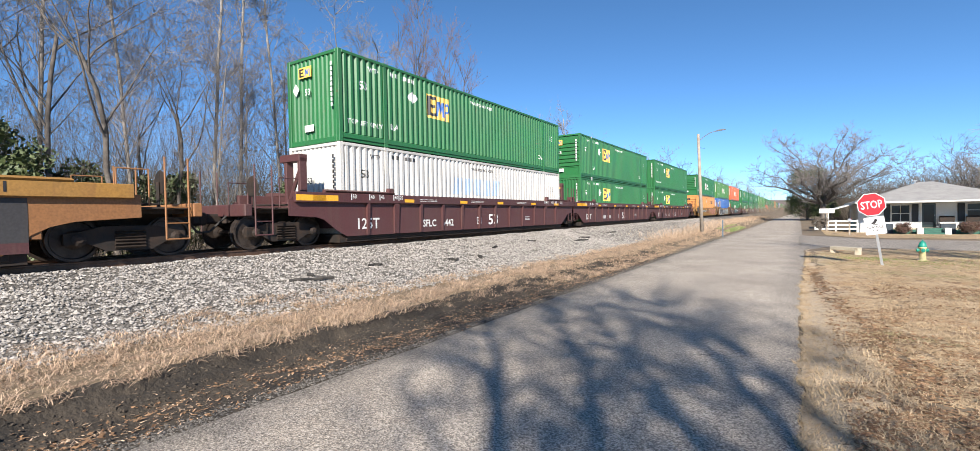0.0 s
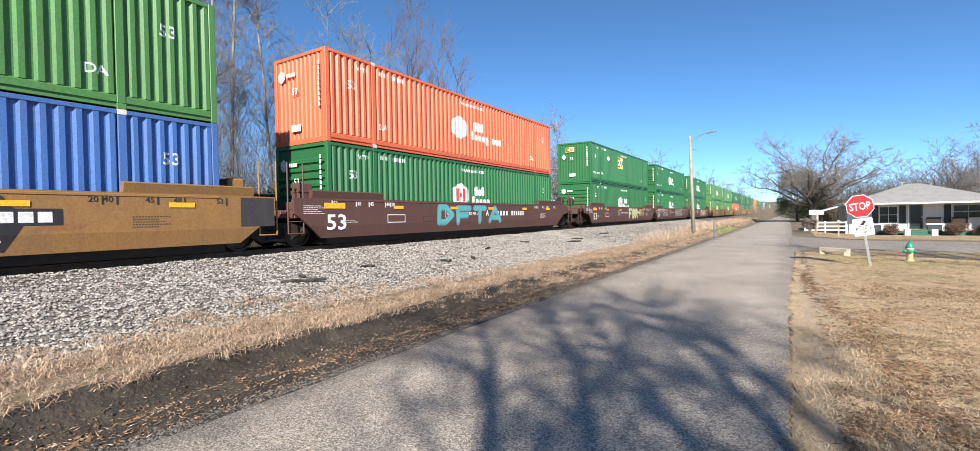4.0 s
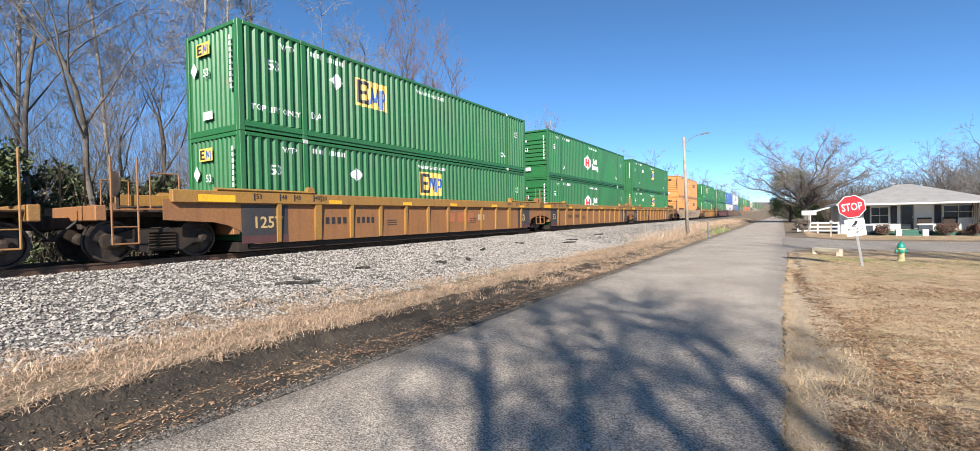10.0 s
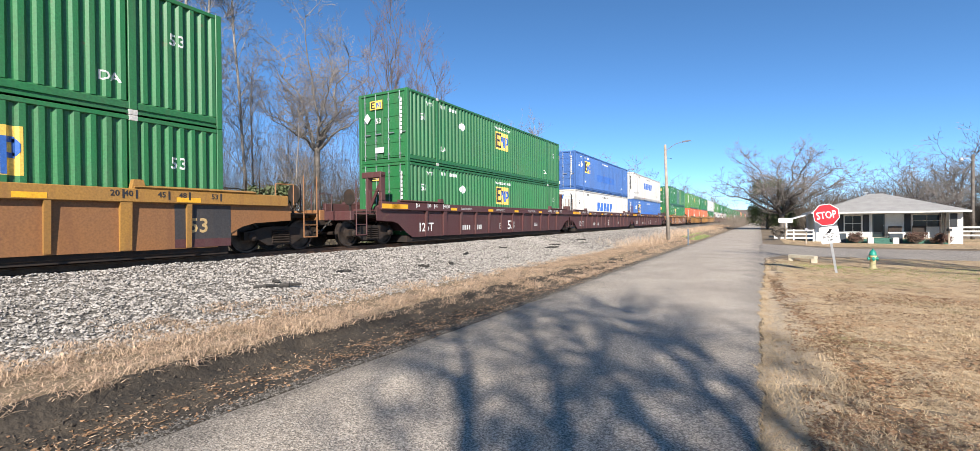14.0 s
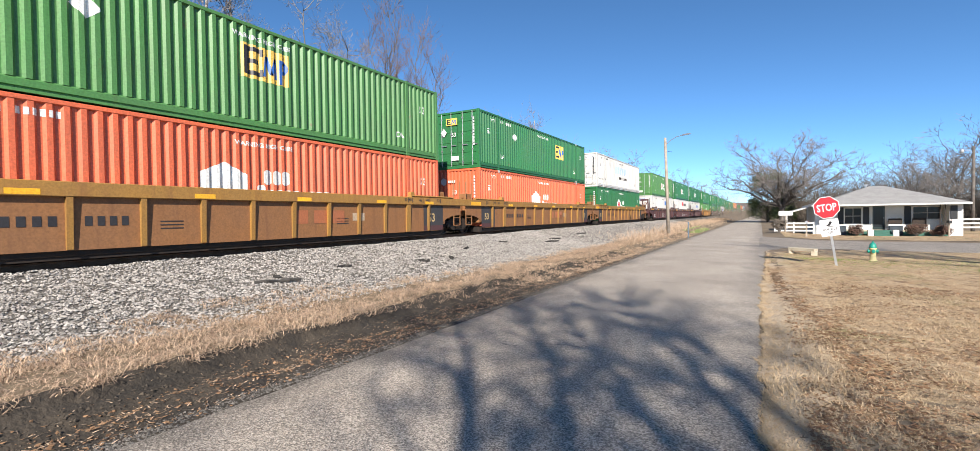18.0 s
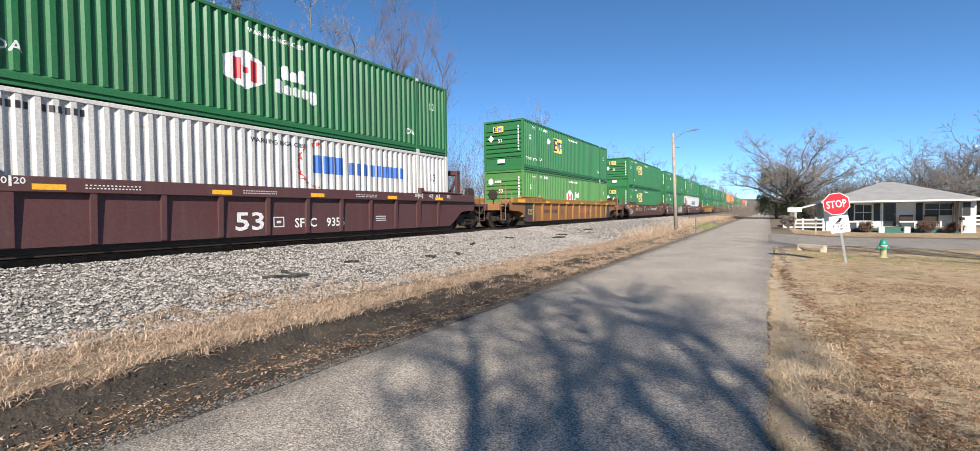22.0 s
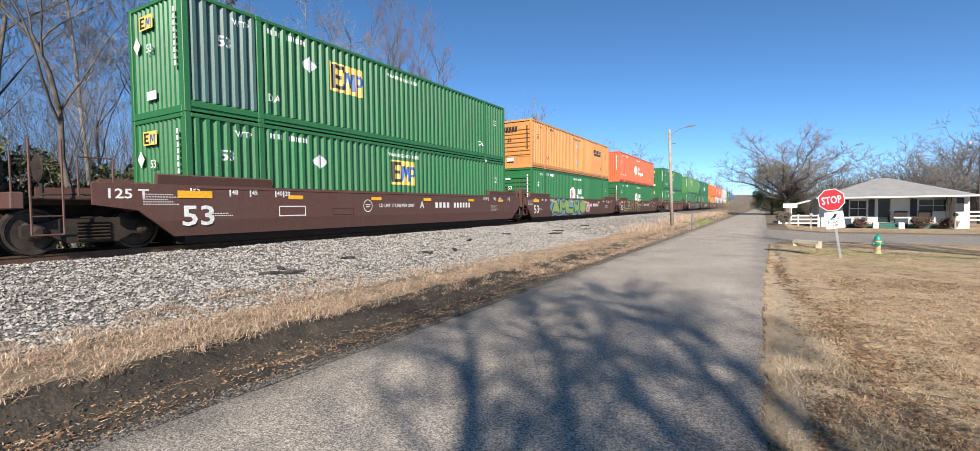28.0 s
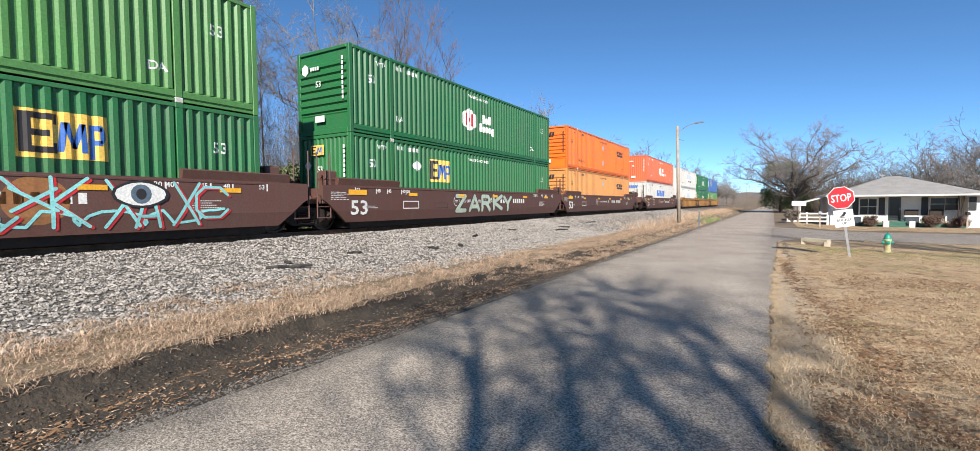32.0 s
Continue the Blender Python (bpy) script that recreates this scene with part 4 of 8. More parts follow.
def container(code, end, top, logo, rnd):
    colour, style, label = LIVERY[code]
    c = thing("shipping_container", label + (", upper" if top else ", lower"), "container", group="containers on the train")
    m = colour
    dark = style in ("band", "slant", "faded", "arc", "redbars", "inter")
    ink = "dblack" if dark else "dwhite"
    for s in (1, -1):
        part("side_panel", shared(("side", s, m), lambda: ribbed_side(s, m)), c)
        part("base_rail", shared(("base", s, m), lambda: Bits().prism([(s * (CW / 2 - 0.12), 0.03), (s * (CW / 2 - 0.004), 0.03), (s * (CW / 2 - 0.004), 0.085), (s * (CW / 2 - 0.05), 0.10), (s * (CW / 2 - 0.05), 0.125), (s * (CW / 2 - 0.008), 0.14), (s * (CW / 2 - 0.008), 0.27), (s * (CW / 2 - 0.045), 0.305), (s * (CW / 2 - 0.12), 0.305)], "y", 0.16, CL - 0.16).mesh("base_rail", m)), c)
        part("top_rail", shared(("top", s, m), lambda: Bits().box(min(s * (CW / 2 - 0.09), s * CW / 2), max(s * (CW / 2 - 0.09), s * CW / 2), 0.15, CL - 0.15, Z1 - 0.005, CH - 0.012, 0.012).mesh("top_rail", m)), c)
        for y in (0.0, CL):
            part("corner_post", shared(("corner", s, y > 1, m), lambda: Bits().box(min(s * (CW / 2 - 0.14), s * CW / 2), max(s * (CW / 2 - 0.14), s * CW / 2), 0.0 if y < 1 else CL - 0.15, 0.15 if y < 1 else CL, 0.0, CH, 0.012).mesh("corner_post", m)), c)
        for y in (POST, CL - POST) if s > 0 else ():
            p = part("lift_post", shared(("post", s, y > 5, m), lambda: Bits().box(min(s * (CW / 2 - 0.12), s * (CW / 2 + 0.002)), max(s * (CW / 2 - 0.12), s * (CW / 2 + 0.002)), y - 0.08, y + 0.08, 0.12, CH - 0.12, 0.01).mesh("lift_post", m)), c)
            if s > 0:
                cm = "white" if rnd.random() < 0.35 else m
                for z in (0.0, CH - 0.12):
                    part("corner_casting", shared(("cast", y > 5, z > 1, cm), lambda: Bits().box(CW / 2 - 0.16, CW / 2 + 0.006, y - 0.09, y + 0.09, z, z + 0.12, 0.01).box(CW / 2 - 0.0, CW / 2 + 0.008, y - 0.03, y + 0.03, z + 0.045, z + 0.085).mesh("corner_casting", cm)), p)
    part("roof", shared(("roof", m), lambda: Bits().box(-CW / 2 + 0.085, CW / 2 - 0.085, 0.1, CL - 0.1, CH - 0.06, CH - 0.02).mesh("roof", m)), c)
    for y, o in ((0.0, 1), (CL, -1)):
        lo, hi = min(y, y + o * 0.12), max(y, y + o * 0.12)
        part("end_sill", shared(("es", o, m), lambda: Bits().box(-CW / 2 + 0.14, CW / 2 - 0.14, lo, hi, 0.0, 0.17, 0.01).mesh("end_sill", m)), c)
        part("end_header", shared(("eh", o, m), lambda: Bits().box(-CW / 2 + 0.14, CW / 2 - 0.14, lo, hi, Z1 - 0.01, CH - 0.01, 0.01).mesh("end_header", m)), c)
    if end == "d":
        for s in (1, -1):
            part("door", shared(("door", s, m), lambda: door_leaf(s, m)), c)
        for x in (-0.92, -0.34, 0.34, 0.92):
            part("lock_rod", shared(("rod", x), lambda: lock_rod(x)), c)
    else:
        part("end_wall", shared(("ew", end, m), lambda: ribbed_end(end, 0.02, 1, m)), c)
    part("end_wall", shared(("ewf", m), lambda: ribbed_end("v", CL - 0.02, -1, m)), c)
    if code == "W" and top:
        tape = [rect(0.5 + 1.3 * k, 0.78 + 1.3 * k, 0.19, 0.24) for k in range(12)]
        part("red_tape", shared("tape", lambda: drape("red_tape", tape, [(0.0, CW / 2 - 0.008), (CL, CW / 2 - 0.008)], 0.003, "dred")), c, "red reflective tape strips")
    # stencilled writing
    z53 = 1.80
    decal("length_mark", shift(text_polys("53", 0.27), 0.86, z53), ink, c, key=("53a", ink))
    decal("length_mark", shift(text_polys("53", 0.27), CL - 1.25, z53), ink, c, key=("53b", ink))
    decal("small_mark", shift(text_polys("WTP", 0.16), POST - 0.75, 2.44), ink, c, key=("wtp", ink))
    decal("small_mark", shift(text_polys("DA", 0.2), POST + 0.22, 0.66), ink, c, key=("da", ink))
    decal("small_mark", shift(text_polys("DA", 0.2), CL - POST - 0.62, 0.66), ink, c, key=("dab", ink))
    if top and rnd.random() < 0.6:
        decal("lift_notice", shift(text_polys("TOP LIFT ONLY", 0.15), POST + 0.2 if style == "band" else 0.36, 0.62), ink, c, key=("tlo", ink, style == "band"))
    decal("notice", shift(text_polys("WARNING HIGH CUBE", 0.12), 7.1, 2.47), ink, c, key=("whc", ink))
    decal("serial_block", row_of_bars(2.25, 2.72, 2.52, 2.66, 4, 0.6) + row_of_bars(2.86, 3.58, 2.52, 2.66, 6, 0.6), ink, c, key=("ser", ink))
    # ends: serial, small logo, data plate
    if style in ("box", "boxblue"):
        decal("end_logo", [rect(-0.62, 0.05, 2.2, 2.55)], "dyellow", c, 0.045, True, key="elb")
        decal("end_logo_mark", [[(-0.30, 2.24), (-0.25, 2.24), (-0.21, 2.47), (-0.27, 2.47)], [(-0.25, 2.47), (-0.20, 2.47), (-0.14, 2.30), (-0.18, 2.30)], [(-0.16, 2.30), (-0.12, 2.30), (-0.08, 2.47), (-0.13, 2.47)], rect(-0.07, -0.03, 2.22, 2.47)], "dblue", c, 0.048, True, key="elbm")
        decal("end_logo_mark", [rect(-0.57, -0.49, 2.24, 2.51), rect(-0.49, -0.34, 2.46, 2.51), rect(-0.49, -0.38, 2.35, 2.40), rect(-0.49, -0.34, 2.24, 2.29)], "dblack", c, 0.048, True, key="elbe")
        decal("warning_diamond", [[(-0.95, 1.86), (-0.77, 1.64), (-0.59, 1.86), (-0.77, 2.08)]], "dwhite", c, 0.045, True, key="ed")
        dy = logo - 1.05 if 0 < logo < 5.2 else 3.7
        decal("warning_diamond", [[(dy, 2.0), (dy + 0.28, 1.75), (dy + 0.56, 2.0), (dy + 0.28, 2.25)]], "dwhite", c, key=("sd", dy))
    elif style in ("hex", "hexinc"):
        decal("end_logo", [hexagon(-0.98, 2.05, 0.32, 0.42)] + row_of_bars(-0.56, -0.1, 2.2, 2.32, 4), "dwhite", c, 0.045, True, key="elh")
    elif style in ("slant", "arc", "redbars", "band"):
        decal("end_logo", row_of_bars(-0.85, 0.35, 2.22, 2.5, 6, 0.8, 0.3), {"band": "dblack", "redbars": "dred"}.get(style, "dblue"), c, 0.045, True, key=("els", style))
    decal("end_number", shift(text_polys("53", 0.2), -0.3, 1.62), ink, c, 0.05, True, key=("e53", ink))
    decal("data_plate", [rect(-0.35, 0.12, 0.42, 0.64)], "dwhite", c, 0.05, True, key="edp")
    decal("serial_block", [rect(0.98, 1.06, 1.1 + k * 0.16, 1.22 + k * 0.16) for k in range(9)], ink, c, 0.05, True, key=("es", ink))
    # side logos
    if style == "box" and logo > 0:
        logo_box(c, logo, 1.42, logo)
    elif style == "boxblue":
        logo_box(c, logo, 1.42, logo)
        decal("painted_out_name", [rect(logo + 3.3, logo + 8.6, 0.95, 1.52)], "dblue", c, 0.004, key=("pon", logo))
    elif style == "hex":
        logo_hex(c, logo, 0.93)
    elif style == "hexinc":
        logo_hex(c, logo, 0.93, True)
    elif style == "band":
        decal("name_block", row_of_bars(11.95, 13.75, 1.98, 2.22, 9, 0.8, 0.25), "dblack", c, 0.004, key="nb1")
        decal("name_band", [rect(12.0, 13.8, 1.76, 1.93)], "dblack", c, 0.004, key="nb2")
        for z in (2.1, 0.87):
            decal("patch_diamond", [[(7.75, z), (7.99, z - 0.26), (8.23, z), (7.99, z + 0.26)]], "galv", c, 0.004, key=("pd", z))
    elif style == "slant":
        decal("name_block", [rect(5.5 + k * 0.95, 6.22 + k * 0.95, 1.34, 2.06, 0.28) for k in range(5)], "dblue", c, 0.004, key="sw")
    elif style == "faded":
        decal("faded_block", [rect(5.75 + k * 0.74, 6.3 + k * 0.74, 1.4, 2.1, 0.2) for k in range(5)], "faded", c, 0.004, key="swf")
    elif style == "inter":
        decal("faded_block", [rect(5.8 + k * 0.85, 6.4 + k * 0.85, 1.5, 2.2, 0.2) for k in range(5)], "faded", c, 0.004, key="swi")
        decal("grey_block", row_of_bars(7.3, 10.3, 1.0, 1.25, 10, 0.7), "steel", c, 0.004, key="swg")
    elif style == "arc":
        decal("name_block", row_of_bars(9.1, 10.4, 1.75, 2.3, 3, 0.86) + row_of_bars(10.6, 13.4, 1.78, 2.18, 9, 0.7), "dblue", c, 0.004, key="st")
        arc = [[(9.15 + 0.62 * math.cos(a), 1.95 + 0.62 * math.sin(a)), (9.35 + 0.70 * math.cos(a), 2.0 + 0.70 * math.sin(a)), (9.35 + 0.70 * math.cos(b), 2.0 + 0.70 * math.sin(b)), (9.35 + 0.62 * math.cos(b), 1.95 + 0.62 * math.sin(b))] for a, b in [(1.4 + k * 0.3, 1.7 + k * 0.3) for k in range(11)]]
        decal("logo_arc", arc, "dred", c, 0.008, key="sta")
    elif style == "redbars":
        decal("name_block", row_of_bars(7.2, 9.3, 1.9, 2.5, 3, 0.86), "dred", c, 0.004, key="xp")
        decal("name_block", row_of_bars(9.5, 12.5, 1.85, 2.3, 9, 0.75), "dblack", c, 0.004, key="xl")
    return c


# ---- train: well cars ----
FRONT, BACK = -0.55, CL + 0.55


def side_plate(kind, s, arch0, arch1):
    """The smooth side of a unit: a long plate with a crease, cut away over the trucks at both ends."""
    z1 = 1.45
    e0, e1 = (-1.95 if arch0 else -1.35), (CL + 1.95 if arch1 else CL + 1.35)
    xo, xm, xi = s * 1.515, s * 1.50, s * 1.455
    up = [(e0, z1 - 0.02), (e0, 0.98), (-1.15, 0.86), (-0.86, 0.62), (CL + 0.86, 0.62), (CL + 1.15, 0.86), (e1, 0.98), (e1, z1 - 0.02), (CL - 0.2, z1), (0.2, z1)]
    low = [(-0.86, 0.62), (-0.40, 0.25), (CL + 0.40, 0.25), (CL + 0.86, 0.62)]
    b = Bits()
    n = len(up)
    b.raw([(xo, y, z) for y, z in up] + [(s * 1.44, y, z) for y, z in up], [tuple(range(n)), tuple(range(2 * n - 1, n - 1, -1))] + [(i, (i + 1) % n, n + (i + 1) % n, n + i) for i in range(n) if i != 3])
    k = 2 * n
    b.raw([(xo, *low[0]), (xi, *low[1]), (xi, *low[2]), (xo, *low[3]), (s * 1.38, *low[1]), (s * 1.38, *low[2]), (s * 1.44, *low[0]), (s * 1.44, *low[3])], [(0, 1, 2, 3), (1, 4, 5, 2), (0, 6, 4, 1), (3, 2, 5, 7), (6, 7, 5, 4)])
    return b


def arch_outline(kind, first, last, ztop):
    e0, e1 = (1.9 if first else 1.5), (1.9 if last else 1.5)
    if kind == "maroon":
        curve = [(-0.10, 0.24), (0.30, 0.45), (0.75, 0.78), (1.05, 0.86)]
    else:
        curve = [(-0.25, 0.24), (-0.05, 0.44), (0.15, 0.60), (0.42, 0.74), (0.78, 0.83)]
    right = [(CL + d, z) for d, z in curve] + [(CL + e1, 0.90), (CL + e1, ztop)]
    left = [(-e0, ztop), (-e0, 0.90)] + [(-d, z) for d, z in reversed(curve)]
    return right + left


def wheelset(y):
    b = Bits().tube((-0.75, y, 0.457), (0.75, y, 0.457), 0.08, n=10)
    for s in (1, -1):
        b.turned([(0.10, s * 0.66), (0.20, s * 0.70), (0.40, s * 0.70), (0.41, s * 0.68), (0.485, s * 0.68), (0.485, s * 0.71), (0.457, s * 0.72), (0.455, s * 0.83), (0.40, s * 0.83), (0.38, s * 0.78), (0.20, s * 0.79), (0.10, s * 0.84)], "x", 22, (0, y, 0.457))
    return b.mesh("wheelset", "wheel")


def side_frame(s):
    x0, x1 = sorted((s * 0.93, s * 1.09))
    o = [(-1.12, 0.36), (-0.70, 0.36), (-0.42, 0.20), (0.42, 0.20), (0.70, 0.36), (1.12, 0.36), (1.12, 0.58), (0.86, 0.62), (0.50, 0.72), (-0.50, 0.72), (-0.86, 0.62), (-1.12, 0.58)]
    b = Bits().prism(o, "x", x0, x1)
    for y in (-0.89, 0.89):
        b.turned([(0.10, x1 + 0.0 if s > 0 else x0), (0.13, (x1 + 0.05) if s > 0 else x0 - 0.05), (0.06, (x1 + 0.09) if s > 0 else x0 - 0.09)], "x", 10, (0, y, 0.457))
    return b.mesh("side_frame", "steel")


def spring_nest(s):
    b = Bits()
    line = [(s * (1.10 + (0.05 if k % 2 else 0.0)), 0.24 + 0.035 * k) for k in range(12)]
    b.prism([(s * 1.04, 0.24)] + line + [(s * 1.04, 0.625)], "y", -0.28, 0.28)
    return b.mesh("spring", "wheel")


def truck(parent, y):
    t = part("truck", shared("bolster", lambda: Bits().box(-1.08, 1.08, -0.22, 0.22, 0.42, 0.74, 0.04).box(-0.35, 0.35, -0.3, 0.3, 0.70, 0.84, 0.02).mesh("truck", "steel")), parent, "grimy cast steel truck", (0, y, 0))
    for s in (1, -1):
        part("side_frame", shared(("frame", s), lambda: side_frame(s)), t)
        part("spring", shared(("spring", s), lambda: spring_nest(s)), t)
    for w in (-0.89, 0.89):
        part("wheelset", shared(("ws", w), lambda: wheelset(w)), t, "worn steel wheels on an axle")


def ladder(x, y, z0, z1, wide, mat):
    b = Bits()
    for d in (-wide / 2, wide / 2):
        b.box(x - 0.025, x + 0.025, y + d - 0.02, y + d + 0.02, z0, z1, 0.006)
    for k in range(int((z1 - z0) / 0.3)):
        b.tube((x, y - wide / 2, z0 + 0.12 + k * 0.3), (x, y + wide / 2, z0 + 0.12 + k * 0.3), 0.014, n=6)
    return b.mesh("ladder", mat)


def hand_frame(x, y, z0, z1, wide, mat):
    """Two tall posts with a stirrup below and a few rungs."""
    b = Bits()
    a, c = y - wide / 2, y + wide / 2
    b.path([(x, a, z1), (x, a, z0), (x, c, z0), (x, c, z1)], 0.022, 6)
    for z in (0.76, 1.12):
        if z < z1 - 0.5:
            b.tube((x, a, z), (x, c, z), 0.016, n=6)
    return b.mesh("hand_frame", mat)


def a_frame(y, mat):
    b = Bits()
    for x in (0.35, 1.0):
        b.box(x - 0.06, x + 0.06, y - 0.12, y + 0.12, 1.05, 2.62, 0.01)
    b.box(0.1, 1.06, y - 0.14, y + 0.14, 2.50, 2.72, 0.015)
    b.tube((0.35, y, 1.3), (1.0, y, 2.45), 0.06, n=6)
    return b.mesh("a_frame", mat)


def outer_end(c, d, y, mat, tall):
    """The platform over the truck at a car's end; d: the way out along the track."""
    lo, hi = sorted((y, y + d * 3.05))
    part("end_platform", shared(("plat", d, y > 1), lambda: Bits().box(-1.30, 1.30, lo, hi, 1.08, 1.13, 0.01).box(-0.35, 0.35, lo, hi, 0.72, 1.08, 0.02).box(0.85, 0.97, lo, hi, 0.98, 1.08).box(-0.97, -0.85, lo, hi, 0.98, 1.08).mesh("end_platform", "grime")), c, "grimy open end platform")
    part("end_sill_beam", shared(("esb", d, y > 1, mat), lambda: Bits().box(-1.42, 1.42, *sorted((y + d * 2.95, y + d * 3.15)), 0.90, 1.22, 0.02).mesh("end_sill_beam", mat)), c)
    part("air_reservoir", shared(("res", d, y > 1, mat), lambda: Bits().turned([(0.02, 0.25), (0.13, 0.29), (0.17, 0.36), (0.17, 0.98), (0.13, 1.05), (0.02, 1.09)], "x", 14, (0, y + d * 0.75, 1.34)).box(0.4, 0.46, *sorted((y + d * 0.62, y + d * 0.88)), 1.12, 1.34).box(0.86, 0.92, *sorted((y + d * 0.62, y + d * 0.88)), 1.12, 1.34).mesh("air_reservoir", mat)), c, "round brake air reservoir")
    part("brake_rod", shared(("rod", d, y > 1), lambda: Bits().path([(1.12, y + d * 0.2, 1.18), (1.12, y + d * 1.4, 1.22), (0.8, y + d * 2.5, 1.2)], 0.025).path([(1.22, y + d * 0.1, 1.30), (1.24, y + d * 2.0, 1.18)], 0.016).mesh("brake_rod", "steel")), c)
    part("coupler", shared(("coup", d, y > 1), lambda: Bits().box(-0.12, 0.12, *sorted((y + d * 3.0, y + d * 3.62)), 0.72, 0.98, 0.04).box(-0.2, 0.2, *sorted((y + d * 3.45, y + d * 3.70)), 0.68, 1.02, 0.06).mesh("coupler", "steel")), c)
    for s in (1, -1):
        part("end_ladder", shared(("lad", d, y > 1, s, mat), lambda: hand_frame(s * 1.40, y + d * 2.62, 0.40, 2.25, 0.48, mat)), c)
        part("grab_iron", shared(("grab", d, y > 1, s, mat), lambda: Bits().path([(s * 1.30, y + d * 2.1, 1.15), (s * 1.30, y + d * 2.1, 1.95), (s * 1.30, y + d * 1.5, 1.95), (s * 1.30, y + d * 1.5, 1.15)], 0.017).mesh("grab_iron", mat)), c)
    part("brake_wheel", shared(("bw", d, y > 1), lambda: Bits().turned([(0.26, -0.015), (0.29, 0.0), (0.26, 0.015), (0.24, 0.0)], "y", 16, (0.75, y + d * 2.55, 1.72)).box(0.49, 1.01, *sorted((y + d * 2.53, y + d * 2.57)), 1.70, 1.74).box(0.73, 0.77, *sorted((y + d * 2.53, y + d * 2.57)), 1.46, 1.98).tube((0.75, y + d * 2.5, 1.1), (0.75, y + d * 2.5, 1.72), 0.04).mesh("brake_wheel", "steel")), c)
    part("air_hose", shared(("hose", d, y > 1), lambda: Bits().path([(0.5, y + d * 3.1, 0.95), (0.45, y + d * 3.3, 0.75), (0.36, y + d * 3.5, 0.52), (0.25, y + d * 3.66, 0.50)], 0.028).mesh("air_hose", "rubber")), c)
    if tall:
        part("end_upright", shared(("up", d, y > 1, mat), lambda: a_frame(y + d * 1.15, mat)), c, "open steel corner upright")


def inner_end(c, d, y, mat):
    """The saddle at an articulated joint, half of the gap long."""
    lo, hi = sorted((y, y + d * 1.5))
    part("saddle", shared(("sad", d, y > 1, mat), lambda: Bits().box(-1.1, 1.1, lo, hi, 0.86, 1.06, 0.02).box(-0.4, 0.4, lo, hi, 0.6, 0.9, 0.03).mesh("saddle", mat)), c)
    part("end_box", shared(("ebox", d, y > 1, mat), lambda: Bits().box(0.62, 1.02, *sorted((y + d * 0.35, y + d * 0.80)), 1.06, 1.92, 0.03).box(0.60, 1.04, *sorted((y + d * 0.33, y + d * 0.82)), 1.62, 1.68, 0.01).tube((0.82, y + d * 0.3, 1.75), (0.82, y + d * 0.85, 1.75), 0.07, n=10).mesh("end_box", mat)), c, "boxy steel corner guide")
    part("step_ladder", shared(("slad", d, y > 1, mat), lambda: hand_frame(1.40, y + d * 1.22, 0.42, 2.42, 0.50, mat)), c)
    if mat == "maroon" and d > 0:
        part("end_upright", shared(("iup", mat), lambda: a_frame(y + 1.0, mat)), c, "open steel corner upright")


# reporting letters and numbers that can be read: unit, letters, number
READ = {1: ("SFLC", "6442"), 3: ("SFLC", "6442"), 25: ("SFLC", "9356"), 27: ("SFLC", "9356"), 4: ("DTTX", "733300"), 10: ("DTTX", "787784")}


